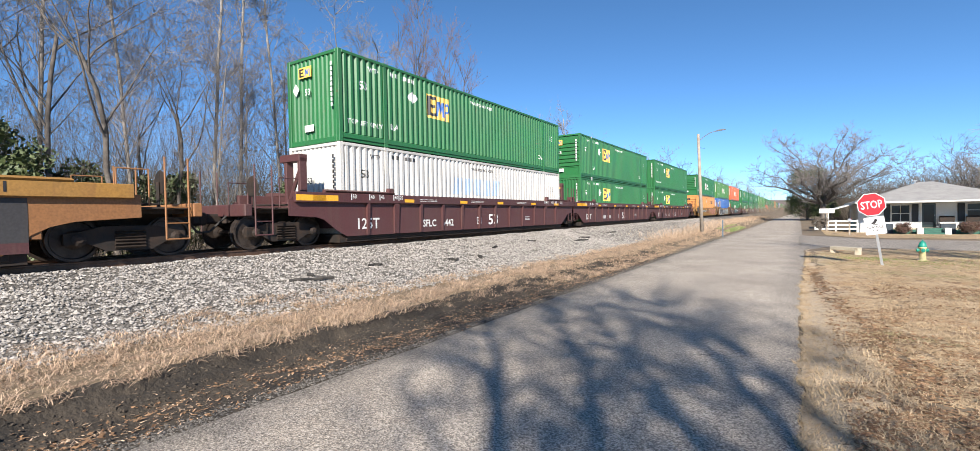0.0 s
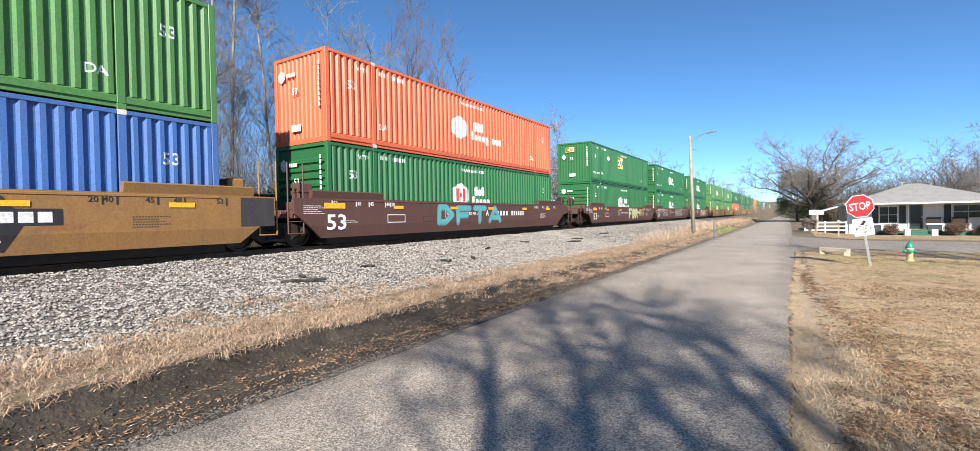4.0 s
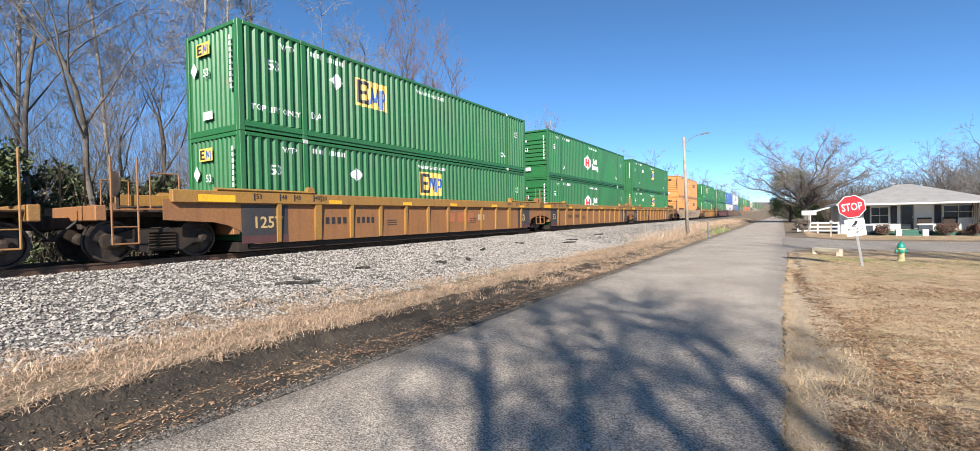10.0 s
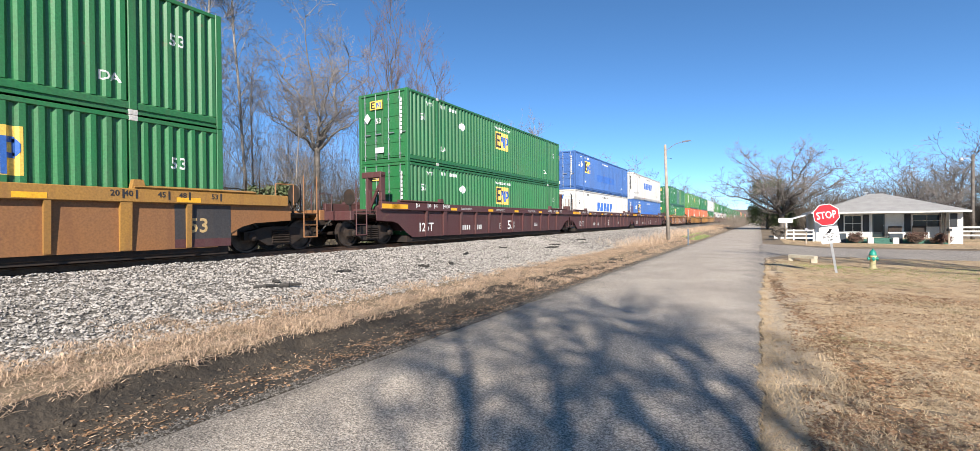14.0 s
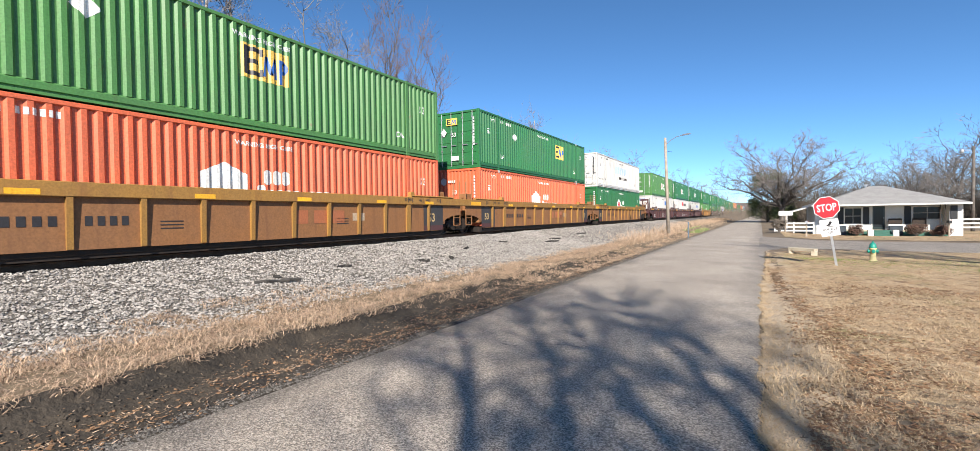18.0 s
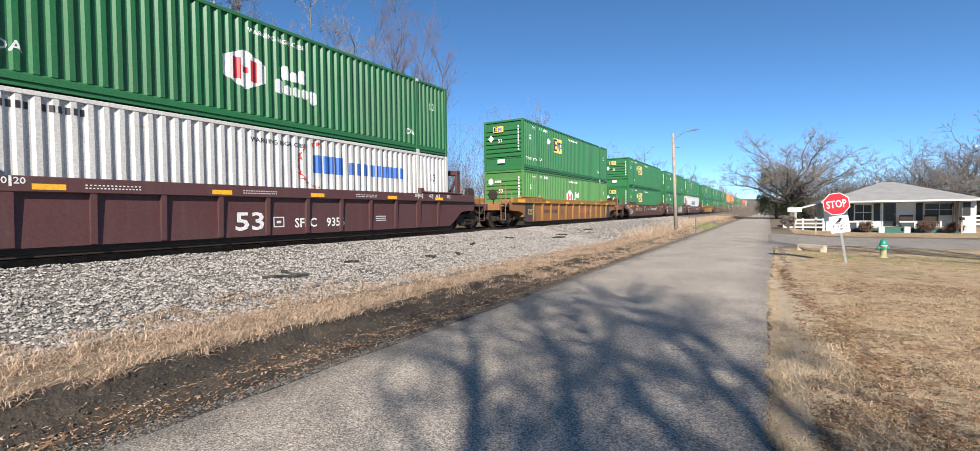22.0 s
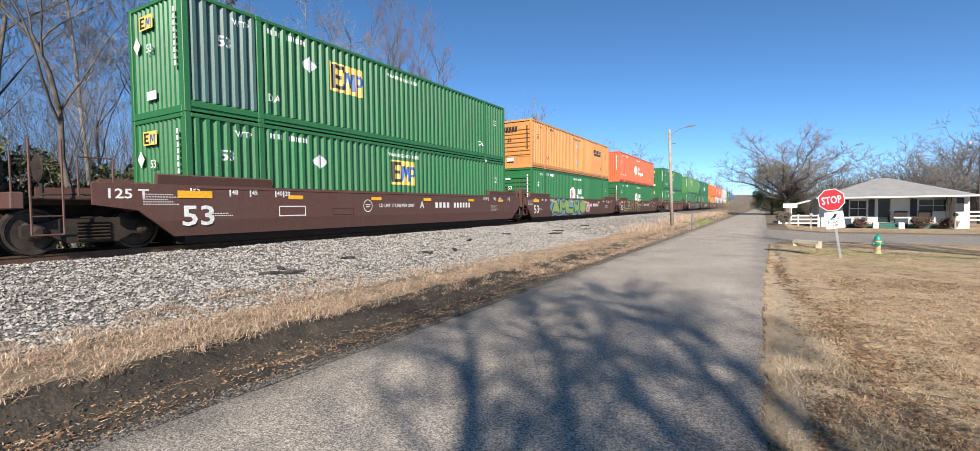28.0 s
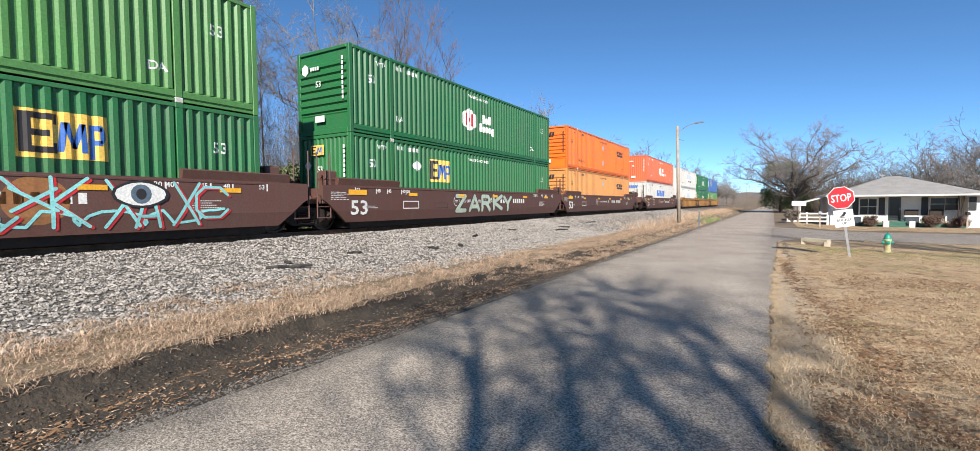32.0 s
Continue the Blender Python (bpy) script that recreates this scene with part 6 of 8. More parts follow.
# place at the start, car kind, position in its car, lower and upper box, their near ends, their logos
UNITS = [
    (-13.7, "ybrib", "last", "", "", "vv", 0, 0),
    (9.78, "maroon", "first", "WF", "E", "vv", 0, 4.19),
    (29.25, "maroon", "mid", "E", "E", "vl", 4.35, 4.35),
    (48.37, "maroon", "last", "E", "E", "vv", 4.9, 4.93),
    (71.8, "ysm", "first", "S", "H", "ll", 0, 6.7),
    (91.28, "tsm", "mid", "B", "HL", "vl", 2.4, 6.7),
    (110.72, "brown", "last", "H", "O", "lv", 6.4, 6.4),
    (133.7, "brown", "first", "H", "E", "lv", 6.4, 6.3),
    (153.26, "brown", "mid", "H", "H", "ll", 6.4, 6.4),
    (172.95, "brown", "last", "H", "H", "ll", 6.6, 6.6),
    (196.61, "ysm", "first", "HL", "HL", "ll", 6.4, 6.4),
    (216.07, "ysm", "mid", "HL", "HL", "ld", 6.6, 6.6),
    (235.67, "ysm", "last", "O", "H", "vl", 6.3, 6.45),
    (258.94, "ybrib", "first", "E", "E", "vv", 7.16, 4.02),
    (278.1, "ybrib", "mid", "H", "H", "ll", 6.25, 6.25),
    (297.06, "ybrib", "last", "E", "E", "vv", 7.5, 7.5),
    (320.54, "gsm", "single", "S", "S", "ll", 0, 0),
    (343.93, "ybrib", "single", "E", "E", "vl", 10.9, 4.6),
    (367.45, "maroon", "first", "E", "E", "dd", 7.15, 7.15),
    (386.87, "maroon", "mid", "W", "B", "dd", 0, 2.34),
    (405.62, "maroon", "last", "B", "W", "dd", 2.34, 0),
    (430.2, "rrib", "single", "E", "E", "vd", 4.3, -1),
    (453.92, "ybrib", "first", "O", "EL", "dd", 6.2, 7.34),
    (473.52, "ybrib", "mid", "O", "E", "vd", 6.2, 10.1),
    (492.98, "ybrib", "last", "H", "WI", "ld", 6.5, 0),
    (516.5, "maroon", "first", "WS", "HL", "dd", 0, 6.4),
    (535.86, "maroon", "mid", "WX", "H", "dd", 0, 6.4),
    (555.25, "maroon", "last", "WS", "H", "dd", 0, 6.4),
    (578.77, "ybrib", "single", "HL", "E", "ll", 6.7, 4.45),
    (602.25, "brown", "first", "E", "E", "vl", 4.35, 4.35),
    (621.72, "brown", "mid", "E", "E", "vv", 7.3, 7.3),
    (641.37, "brown", "last", "W", "E", "dv", 0, 4.25),
    (665.07, "ybrib", "single", "H", "E", "lv", 6.5, 4.4),
    (688.5, "brib", "single", "E", "E", "lv", 8.4, 5.0),
    (711.99, "brown", "first", "E", "E", "vv", 7.2, 4.43),
    (731.52, "brown", "mid", "H", "S", "ll", 6.4, 0),
    (751.21, "brown", "last", "H", "O", "lv", 6.4, 6.2),
    (774.74, "brib", "single", "E", "E", "vv", 4.4, 6.1),
    (798.25, "brown", "first", "E", "EL", "vv", 11.3, 4.6),
    (817.65, "brown", "mid", "E", "H", "vl", 4.2, 6.6),
    (836.85, "brown", "last", "S", "SO", "ll", 0, 0),
    (860.3, "brown", "single", "W", "O", "dv", 0, 6.9),
    (883.3, "ybrib", "first", "WF", "WI", "vv", 0, 0),
    (902.4, "ybrib", "mid", "H", "H", "ll", 6.4, 6.4),
    (921.6, "ybrib", "last", "EL", "B", "vv", 4.4, 2.3),
]
GRAFFITI = {  # unit: words with their stretch, height, fill, edge, cloud and thickness
    4: [("PULSER", 9.3, 14.9, 0.42, 1.32, "graff_f", "graff_c", None, 0.17)],
    5: [("SREZ", 1.5, 7.4, 0.30, 1.40, "dblack", "dwhite", "graff_b", 0.36), ("SYLIE", 8.6, 12.2, 0.42, 1.30, "graff_h", "dwhite", "dblack", 0.15)],
    6: [("DFTA", 5.0, 10.0, 0.50, 1.3, "graff_g", "graff_b", None, 0.17)],
    7: [("FSR", 8.5, 11.5, 0.45, 1.36, "graff_a", "graff_b", None, 0.2), ("SAVEK", 11.8, 13.6, 0.7, 1.3, "graff_a", None, None, 0.05)],
    8: [("UMY", 2.4, 4.9, 0.60, 1.36, "brown", "dwhite", None, 0.15), ("SARGE", 8.9, 13.4, 0.52, 1.34, "dblack", "dwhite", None, 0.14)],
    9: [("EUADE", 8.73, 13.8, 0.42, 1.38, "graff_e", "dwhite", None, 0.24), ("MILOHE", 2.95, 6.1, 0.96, 1.3, "dwhite", None, None, 0.035)],
    16: [("DOE", 6.4, 8.6, 0.6, 1.3, "rusty", None, None, 0.06)],
    21: [("P", 4.0, 4.9, 0.6, 1.2, "dwhite", None, None, 0.05), ("L", 5.1, 5.8, 0.72, 1.15, "dwhite", None, None, 0.05), ("A", 6.0, 6.8, 0.7, 1.2, "dwhite", None, None, 0.04), ("R", 7.1, 7.9, 0.7, 1.2, "dwhite", None, None, 0.04), ("S", 8.4, 9.1, 0.7, 1.15, "dwhite", None, None, 0.04), ("F", 13.2, 14.0, 0.6, 1.2, "dwhite", None, "postblue", 0.06), ("KC", 14.5, 15.9, 0.5, 1.15, "dwhite", None, None, 0.05)],
    30: [("POWER", 4.0, 8.4, 0.36, 1.36, "brown", "dwhite", None, 0.16), ("AES", 9.0, 12.7, 0.45, 1.36, "graff_h", "dwhite", None, 0.28)],
    33: [("HEK", 3.6, 8.0, 0.45, 1.2, "dblack", "graff_b", None, 0.12)],
    35: [("AMLWS", 2.5, 9.1, 0.36, 1.34, "graff_d", "dblack", "graff_b", 0.33)],
    36: [("LAMIZ", 0.9, 7.7, 0.42, 1.34, "dblack", "graff_a", None, 0.2)],
    39: [("ZARKY", 5.6, 10.9, 0.45, 1.3, "graff_h", "dblack", None, 0.18)],
}
SCRAWLS = {21: [(1.9, 11.0, 0.36, 0.62, "dwhite", 0.02, 7)], 8: [(0.4, 2.3, 0.95, 1.35, "dwhite", 0.016, 6)], 16: [(1.0, 14.0, 0.5, 1.2, "rusty", 0.02, 9)], 5: [(0.5, 1.1, 0.4, 1.3, "dwhite", 0.04, 3)], 35: [(9.3, 10.0, 0.4, 1.2, "graff_c", 0.05, 3)], 38: [(10.4, 15.0, 0.40, 0.75, "graff_i", 0.03, 4)], 31: [(12.8, 14.5, 0.9, 1.2, "dwhite", 0.012, 4)]}
MOVING = []  # things of the train with their place at the start
for k, (u, kind, where, low, high, ends, lowlogo, highlogo) in enumerate(UNITS):
    rnd = random.Random(100 + k)
    car, flat = well_car(kind, where in ("first", "single"), where in ("last", "single"), rnd, k)
    if k in GRAFFITI:
        for word, y0, y1, z0, z1, fill, edge, cloud, fat in GRAFFITI[k]:
            graffiti(car, flat, word, y0, y1, z0, z1, fill, edge, cloud, fat, k)
    for n, (y0, y1, z0, z1, mat, half, loops) in enumerate(SCRAWLS.get(k, ())):
        scrawl(car, [(0, flat[0][1] + n * 0.0015)], y0, y1, z0, z1, mat, k, half, loops)
    if k == 38:
        sprayed("painted_disc", [[(11.5 + 0.5 * math.cos(t * 0.349), 0.92 + 0.46 * math.sin(t * 0.349)) for t in range(18)]], flat, 0.003, "rusty", car)
        for n, (word, y0, y1, z0, z1) in enumerate((("MC", 8.9, 11.4, 0.35, 1.38), ("X", 11.0, 12.0, 0.7, 1.2), ("KX", 11.6, 13.3, 0.36, 1.40), ("AX", 13.0, 14.5, 0.34, 1.38), ("C", 14.2, 15.2, 0.5, 1.3))):
            graffiti(car, [(0, flat[0][1] + n * 0.0008)], word, y0 + 0.05, y1 + 0.05, z0 - 0.03, z1 - 0.03, "dred", None, None, 0.07, 40 + n)
            graffiti(car, [(0, flat[0][1] + 0.006 + n * 0.0008)], word, y0, y1, z0, z1, "graff_i", None, None, 0.065, 40 + n)
        painted_eye(car, [(0, flat[0][1] + 0.012)], 13.2, 1.07)
    if k == 5:
        sprayed("brown_patch", [[(-1.0, 0.64), (0.72, 0.64), (0.72, 1.38), (-1.0, 1.38)]], flat, 0.002, "rusty", car)
    MOVING.append((car, u, RAIL_Z))
    for code, end, z, logo, up in ((low, ends[0], 0.325, lowlogo, False), (high, ends[1], 0.325 + CH + 0.004, highlogo, True)):
        if code:
            box = container(code, end, up, logo, rnd)
            if k == 21 and up:
                decal("repaired_panel", [rect(6.6, 9.6, Z0 + 0.02, Z1 - 0.02)], "greypatch", box, 0.003)
                decal("replaced_panel", [rect(9.6, 11.8, Z0 + 0.02, Z1 - 0.02)], "palepatch", box, 0.003)
            if k == 34 and up:
                decal("repaired_panel", [rect(0.13, 1.9, Z0 + 0.02, Z1 - 0.02)], "greypatch", box, 0.003)
            MOVING.append((box, u, RAIL_Z + z))

# ---- street furniture ----
def stop_sign():
    s = thing("stop_sign", "red octagonal stop sign on a leaning steel post", "road sign", (2.22, 19.43, ground_z(2.2, 19.4) - 0.05))
    s.matrix_world = pose(2.22, 19.43, ground_z(2.2, 19.4) - 0.05, 4, -8.5, 0)
    face = -14
    b = Bits()
    b.prism([(-0.035, -0.02), (0.035, -0.02), (0.035, 0.0), (0.015, 0.02), (-0.015, 0.02), (-0.035, 0.0)], "z", -0.3, 2.30)
    part("post", b.mesh("post", "galv"), s, "galvanised steel post")
    oct8 = lambda r: [(r * math.cos(math.pi / 8 + k * math.pi / 4), 2.04 + r * math.sin(math.pi / 8 + k * math.pi / 4)) for k in range(8)]
    R = 0.355 / math.cos(math.pi / 8)
    plate = part("octagon_border", Bits().prism(oct8(R), "y", -0.03, -0.022).mesh("octagon_border", "signwhite"), s, "white border of the sign")
    part("octagon_face", Bits().prism(oct8(R * 0.945), "y", -0.034, -0.029).mesh("octagon_face", "signred"), s, "red sign face")
    t = text_polys("STOP", 0.26, 0.012)
    w = max(p[0] for q in t for p in q)
    part("sign_word", drape("sign_word", shift(t, -0.275, 1.92, 0.55 / w, 0.92), [(-1, 0.0), (1, 0.0)], 0.036, "signwhite", True), s, "white letters")
    part("lower_plate", Bits().prism([(-0.24, 1.08), (0.24, 1.08), (0.26, 1.10), (0.26, 1.62), (0.24, 1.64), (-0.24, 1.64), (-0.26, 1.62), (-0.26, 1.10)], "y", -0.03, -0.023).mesh("lower_plate", "signwhite"), s, "white notice plate")
    for k, word in enumerate(("BUCKLE", "UP")):
        q = text_polys(word, 0.08)
        ww = max(p[0] for c in q for p in c)
        part("notice_word", drape("notice_word", shift(q, -ww / 2, 1.27 - 0.115 * k), [(-1, 0.0), (1, 0.0)], 0.031, "dblack", True), s)
    part("notice_mark", drape("notice_mark", [rect(-0.12, 0.12, 1.385, 1.405), [(-0.11, 1.42), (0.01, 1.42), (0.09, 1.54), (0.02, 1.54)], [(-0.02, 1.53), (0.04, 1.49), (0.09, 1.54), (0.03, 1.58)]], [(-1, 0.0), (1, 0.0)], 0.031, "dblack", True), s)


stop_sign()


def hydrant():
    x, y = 3.6, 22.08
    h = thing("fire_hydrant", "cream fire hydrant with teal cap and caps", "hydrant", (x, y, ground_z(x, y)))
    part("barrel", Bits().turned([(0.20, 0.0), (0.20, 0.035), (0.14, 0.05), (0.135, 0.10), (0.125, 0.12), (0.12, 0.46), (0.16, 0.48), (0.16, 0.52), (0.13, 0.53)], "z", 20).mesh("barrel", "hydyellow", True), h)
    part("bonnet", Bits().turned([(0.165, 0.53), (0.165, 0.56), (0.14, 0.58), (0.13, 0.66), (0.08, 0.72), (0.045, 0.74), (0.03, 0.75), (0.03, 0.80), (0.0, 0.80)], "z", 20).mesh("bonnet", "hydgreen", True), h, "teal domed bonnet")
    for d in ("x", "-x", "y"):
        s = -1 if d != "x" else 1
        part("hose_cap", Bits().turned([(0.06, s * 0.10), (0.06, s * 0.15), (0.075, s * 0.16), (0.075, s * 0.20), (0.03, s * 0.205), (0.025, s * 0.23)], "y" if d == "y" else "x", 12, (0, 0, 0.40)).mesh("hose_cap", "hydgreen"), h, "teal hose cap")
    h.scale = (0.76, 0.76, 0.93)


hydrant()


def lamp_post():
    x, y = -6.62, 41.7
    p = thing("street_lamp", "tall wooden pole with a curved street lamp arm", "street lamp", (x, y, ground_z(x, y) - 0.1))
    part("pole", Bits().tube((0, 0, 0), (-0.22, 0, 8.1), 0.15, 0.10, 12).mesh("pole", "wood", True), p, "weathered wooden pole")
    part("arm", Bits().path([(-0.15, 0, 7.55), (0.2, 0, 7.85), (0.65, -0.05, 8.10), (1.15, -0.1, 8.20)], 0.028, 8).mesh("arm", "galv"), p, "thin curved metal arm")
    part("lamp_head", Bits().raw([(1.10, -0.22, 8.15), (1.80, -0.2, 8.22), (1.85, -0.1, 8.22), (1.80, 0.0, 8.22), (1.10, 0.02, 8.15), (1.15, -0.1, 8.27), (1.65, -0.1, 8.32)], [(0, 1, 6, 5), (1, 2, 6), (2, 3, 6), (3, 4, 5, 6), (0, 5, 4), (0, 4, 3, 2, 1)]).mesh("lamp_head", "galv"), p, "flat cobra-head lamp")
    part("wire_bracket", Bits().path([(-0.15, 0, 7.0), (0.3, 0, 6.9)], 0.015).mesh("wire_bracket", "steel"), p)


lamp_post()
yp = thing("utility_pole", "dark wooden utility pole with a small yard light", "utility pole", (17.6, 62.0, ground_z(17.6, 62) - 0.1))
part("pole", Bits().tube((0, 0, 0), (0.05, 0, 8.2), 0.15, 0.11, 12).mesh("pole", "bark", True), yp, "dark wooden pole")
part("arm", Bits().path([(0.05, 0, 7.5), (-0.3, -0.1, 7.8), (-0.8, -0.2, 7.9)], 0.025, 8).mesh("arm", "galv"), yp, "thin metal arm")
part("lamp_head", Bits().turned([(0.05, 7.95), (0.12, 7.9), (0.2, 7.72), (0.17, 7.62), (0.1, 7.55)], "z", 12, (-0.85, -0.2, 0)).mesh("lamp_head", "galv"), yp, "round yard light")

mk = thing("marker_post", "slim blue-grey utility marker post in the verge", "marker post", (-4.62, 37.8, ground_z(-4.62, 37.8)))
part("stake", Bits().box(-0.04, 0.04, -0.02, 0.02, -0.1, 1.15, 0.008).mesh("stake", "postblue"), mk)
part("cap", Bits().box(-0.05, 0.05, -0.03, 0.03, 1.15, 1.22, 0.01).mesh("cap", "postblue"), mk)


def culvert():
    c = thing("culvert_headwall", "low weathered concrete culvert headwall in the lawn", "culvert", (1.55, 24.0, ground_z(1.5, 24) + 0.07))
    part("slab", Bits().raw([(-0.75, 0.55, 0.10), (0.6, -0.45, 0.10), (0.85, -0.15, 0.10), (-0.5, 0.85, 0.10), (-0.75, 0.55, 0.24), (0.6, -0.45, 0.22), (0.85, -0.15, 0.24), (-0.5, 0.85, 0.26)], [(3, 2, 1, 0), (4, 5, 6, 7), (0, 1, 5, 4), (1, 2, 6, 5), (2, 3, 7, 6), (3, 0, 4, 7)]).mesh("slab", "concrete"), c)
    part("leg", Bits().box(0.45, 0.8, -0.42, -0.1, -0.2, 0.12, 0.02).mesh("leg", "concrete"), c)
    part("leg", Bits().box(-0.75, -0.45, 0.5, 0.85, -0.2, 0.12, 0.02).mesh("leg", "concrete"), c)
    return c


culvert().scale = (0.64, 0.64, 0.9)


# ---- house ----
def shingles(parent, a, b, c, d, rows, cols):
    """Courses of shingles on a roof face: a, b along the eave, d, c along the ridge."""
    a, b, c, d = map(Vector, (a, b, c, d))
    nrm = (b - a).cross(d - a).normalized()
    v, f = [], []
    for r in range(rows):
        t0, t1 = r / rows, (r + 1.12) / rows
        t1 = min(t1, 1.0)
        l0, r0, l1, r1 = a.lerp(d, t0), b.lerp(c, t0), a.lerp(d, t1), b.lerp(c, t1)
        for k in range(cols):
            u0, u1 = (k + (0.5 if r % 2 else 0)) / cols, (k + 0.97 + (0.5 if r % 2 else 0)) / cols
            u1 = min(u1, 1.0)
            if u0 >= 1:
                continue
            i = len(v)
            v += [l0.lerp(r0, u0) + nrm * 0.03, l0.lerp(r0, u1) + nrm * 0.03, l1.lerp(r1, u1) + nrm * 0.012, l1.lerp(r1, u0) + nrm * 0.012]
            f.append((i, i + 1, i + 2, i + 3))
    return part("shingles", mesh_of("shingles", v, f, "roof"), parent)


def window(parent, x0, x1, z0, z1, y):
    w = part("window", Bits().box(x0, x1, y - 0.02, y + 0.03, z0, z1).mesh("window", "glass"), parent, "dark sash window")
    fr = Bits()
    for q in ((x0 - 0.06, x0, z0 - 0.06, z1 + 0.06), (x1, x1 + 0.06, z0 - 0.06, z1 + 0.06), (x0, x1, z1, z1 + 0.06), (x0, x1, z0 - 0.06, z0), (x0, x1, (z0 + z1) / 2 - 0.02, (z0 + z1) / 2 + 0.02), ((x0 + x1) / 2 - 0.015, (x0 + x1) / 2 + 0.015, z0, z1)):
        fr.box(q[0], q[1], y - 0.05, y + 0.02, q[2], q[3])
    part("window_frame", fr.mesh("window_frame", "housewhite"), w)
    part("window_sill", Bits().box(x0 - 0.1, x1 + 0.1, y - 0.09, y, z0 - 0.11, z0 - 0.06).mesh("window_sill", "housewhite"), w)


def siding(b, x0, x1, y, z0, z1, step=0.2):
    n = round((z1 - z0) / step)
    p, f = [], []
    for k in range(n):
        za, zb = z0 + (z1 - z0) * k / n, z0 + (z1 - z0) * (k + 1) / n
        p += [(x0, y - 0.022, za), (x1, y - 0.022, za), (x0, y, zb), (x1, y, zb)]
        f.append((4 * k, 4 * k + 1, 4 * k + 3, 4 * k + 2))
        if k:
            f.append((4 * k - 2, 4 * k - 1, 4 * k + 1, 4 * k))
    return b.raw(p, f)


def house():
    gz = -0.27
    h = thing("house", "white one-storey house with grey hipped roof and porch", "house")
    X0, X1, YF, YB = 4.3, 13.8, 52.0, 60.4
    porch = 50.2
    wall = siding(Bits(), X0, 13.0, YF, gz, 2.5)
    wall.box(X0, 13.0, YF + 0.001, YF + 0.2, gz, 2.5).box(X0, X0 + 0.2, YF, YB, gz, 2.5).box(X0, X1, YB - 0.2, YB, gz, 2.5)
    part("wall", wall.mesh("wall", "porchwall"), h, "pale grey-white front wall")
    wing = siding(Bits(), 13.0, X1, 50.5, gz, 2.36)
    wing.box(13.0, X1, 50.501, YB, gz, 2.36)
    part("wing_wall", wing.mesh("wing_wall", "housewhite"), h, "white sided projecting bay")
    part("porch_floor", Bits().box(5.2, 12.95, porch, YF, gz, 0.20, 0.02).mesh("porch_floor", "concrete"), h)
    part("porch_skirt", Bits().box(5.2, 12.95, porch - 0.04, porch, gz, 0.10).mesh("porch_skirt", "porchgreen"), h, "dark green porch skirt")
    for x, mm in ((5.35, "housewhite"), (12.4, "steel"), (12.7, "steel")):
        part("porch_post", Bits().box(x - 0.03, x + 0.03, porch + 0.05, porch + 0.11, 0.2, 2.28, 0.005).mesh("porch_post", mm), h)
    for x0, x1 in ((5.45, 6.40), (9.25, 10.1)):
        pw = part("porch_wall", Bits().box(x0, x1, porch - 0.06, porch + 0.28, gz, 0.56, 0.01).mesh("porch_wall", "navy"), h, "dark low porch wall")
        part("wall_cap", Bits().box(x0 - 0.08, x1 + 0.08, porch - 0.12, porch + 0.34, 0.56, 0.68, 0.01).mesh("wall_cap", "housewhite"), pw, "white cap")
    for k in range(3):
        part("step", Bits().box(8.15, 9.3, porch - 0.95 + 0.3 * k, porch, gz, gz + 0.16 * (k + 1), 0.01).mesh("step", "porchgreen"), h, "dark green step")
    for x in (7.72, 9.32):
        part("step_pier", Bits().box(x, x + 0.38, porch - 0.95, porch - 0.5, gz, gz + 0.52, 0.02).mesh("step_pier", "housewhite"), h)
    d = part("door", Bits().box(8.44, 9.28, YF - 0.03, YF + 0.02, 0.2, 2.20).mesh("door", "door"), h, "dark glazed storm door")
    part("door_frame", Bits().box(8.34, 8.44, YF - 0.06, YF, 0.2, 2.30).box(9.28, 9.38, YF - 0.06, YF, 0.2, 2.30).box(8.44, 9.28, YF - 0.06, YF, 2.20, 2.30).mesh("door_frame", "housewhite"), d)
    part("door_pane", Bits().box(8.54, 9.18, YF - 0.045, YF - 0.03, 0.45, 2.05).mesh("door_pane", "glass"), d)
    part("door_handle", Bits().box(9.19, 9.23, YF - 0.09, YF - 0.03, 1.15, 1.25).mesh("door_handle", "galv"), d)
    window(h, 6.52, 7.66, 0.72, 2.05, YF - 0.03)
    window(h, 11.12, 12.88, 1.1, 2.08, YF - 0.03)
    for x, y in ((6.0, YF), (7.8, YF), (10.56, YF), (13.04, 50.5)):
        part("shutter", Bits().box(x, x + 0.42, y - 0.07, y - 0.03, 0.68 if y > 51 else 1.1, 2.16).mesh("shutter", "shutter"), h, "black louvred shutter")
    # hipped roof over house and porch
    x0, x1, y0, y1, ez = 3.95, 14.1, 49.75, 61.0, 2.38
    rz, ra, rb = 4.08, (8.8, 55.4), (9.7, 55.4)
    R = Bits().raw([(x0, y0, ez), (x1, y0, ez), (x1, y1, ez), (x0, y1, ez), (ra[0], ra[1], rz), (rb[0], rb[1], rz), (x0, y0, ez - 0.04), (x1, y0, ez - 0.04), (x1, y1, ez - 0.04), (x0, y1, ez - 0.04)], [(0, 1, 5, 4), (1, 2, 5), (2, 3, 4, 5), (3, 0, 4), (6, 9, 8, 7)])
    roof = part("roof", R.mesh("roof", "roof"), h, "grey shingled hipped roof")
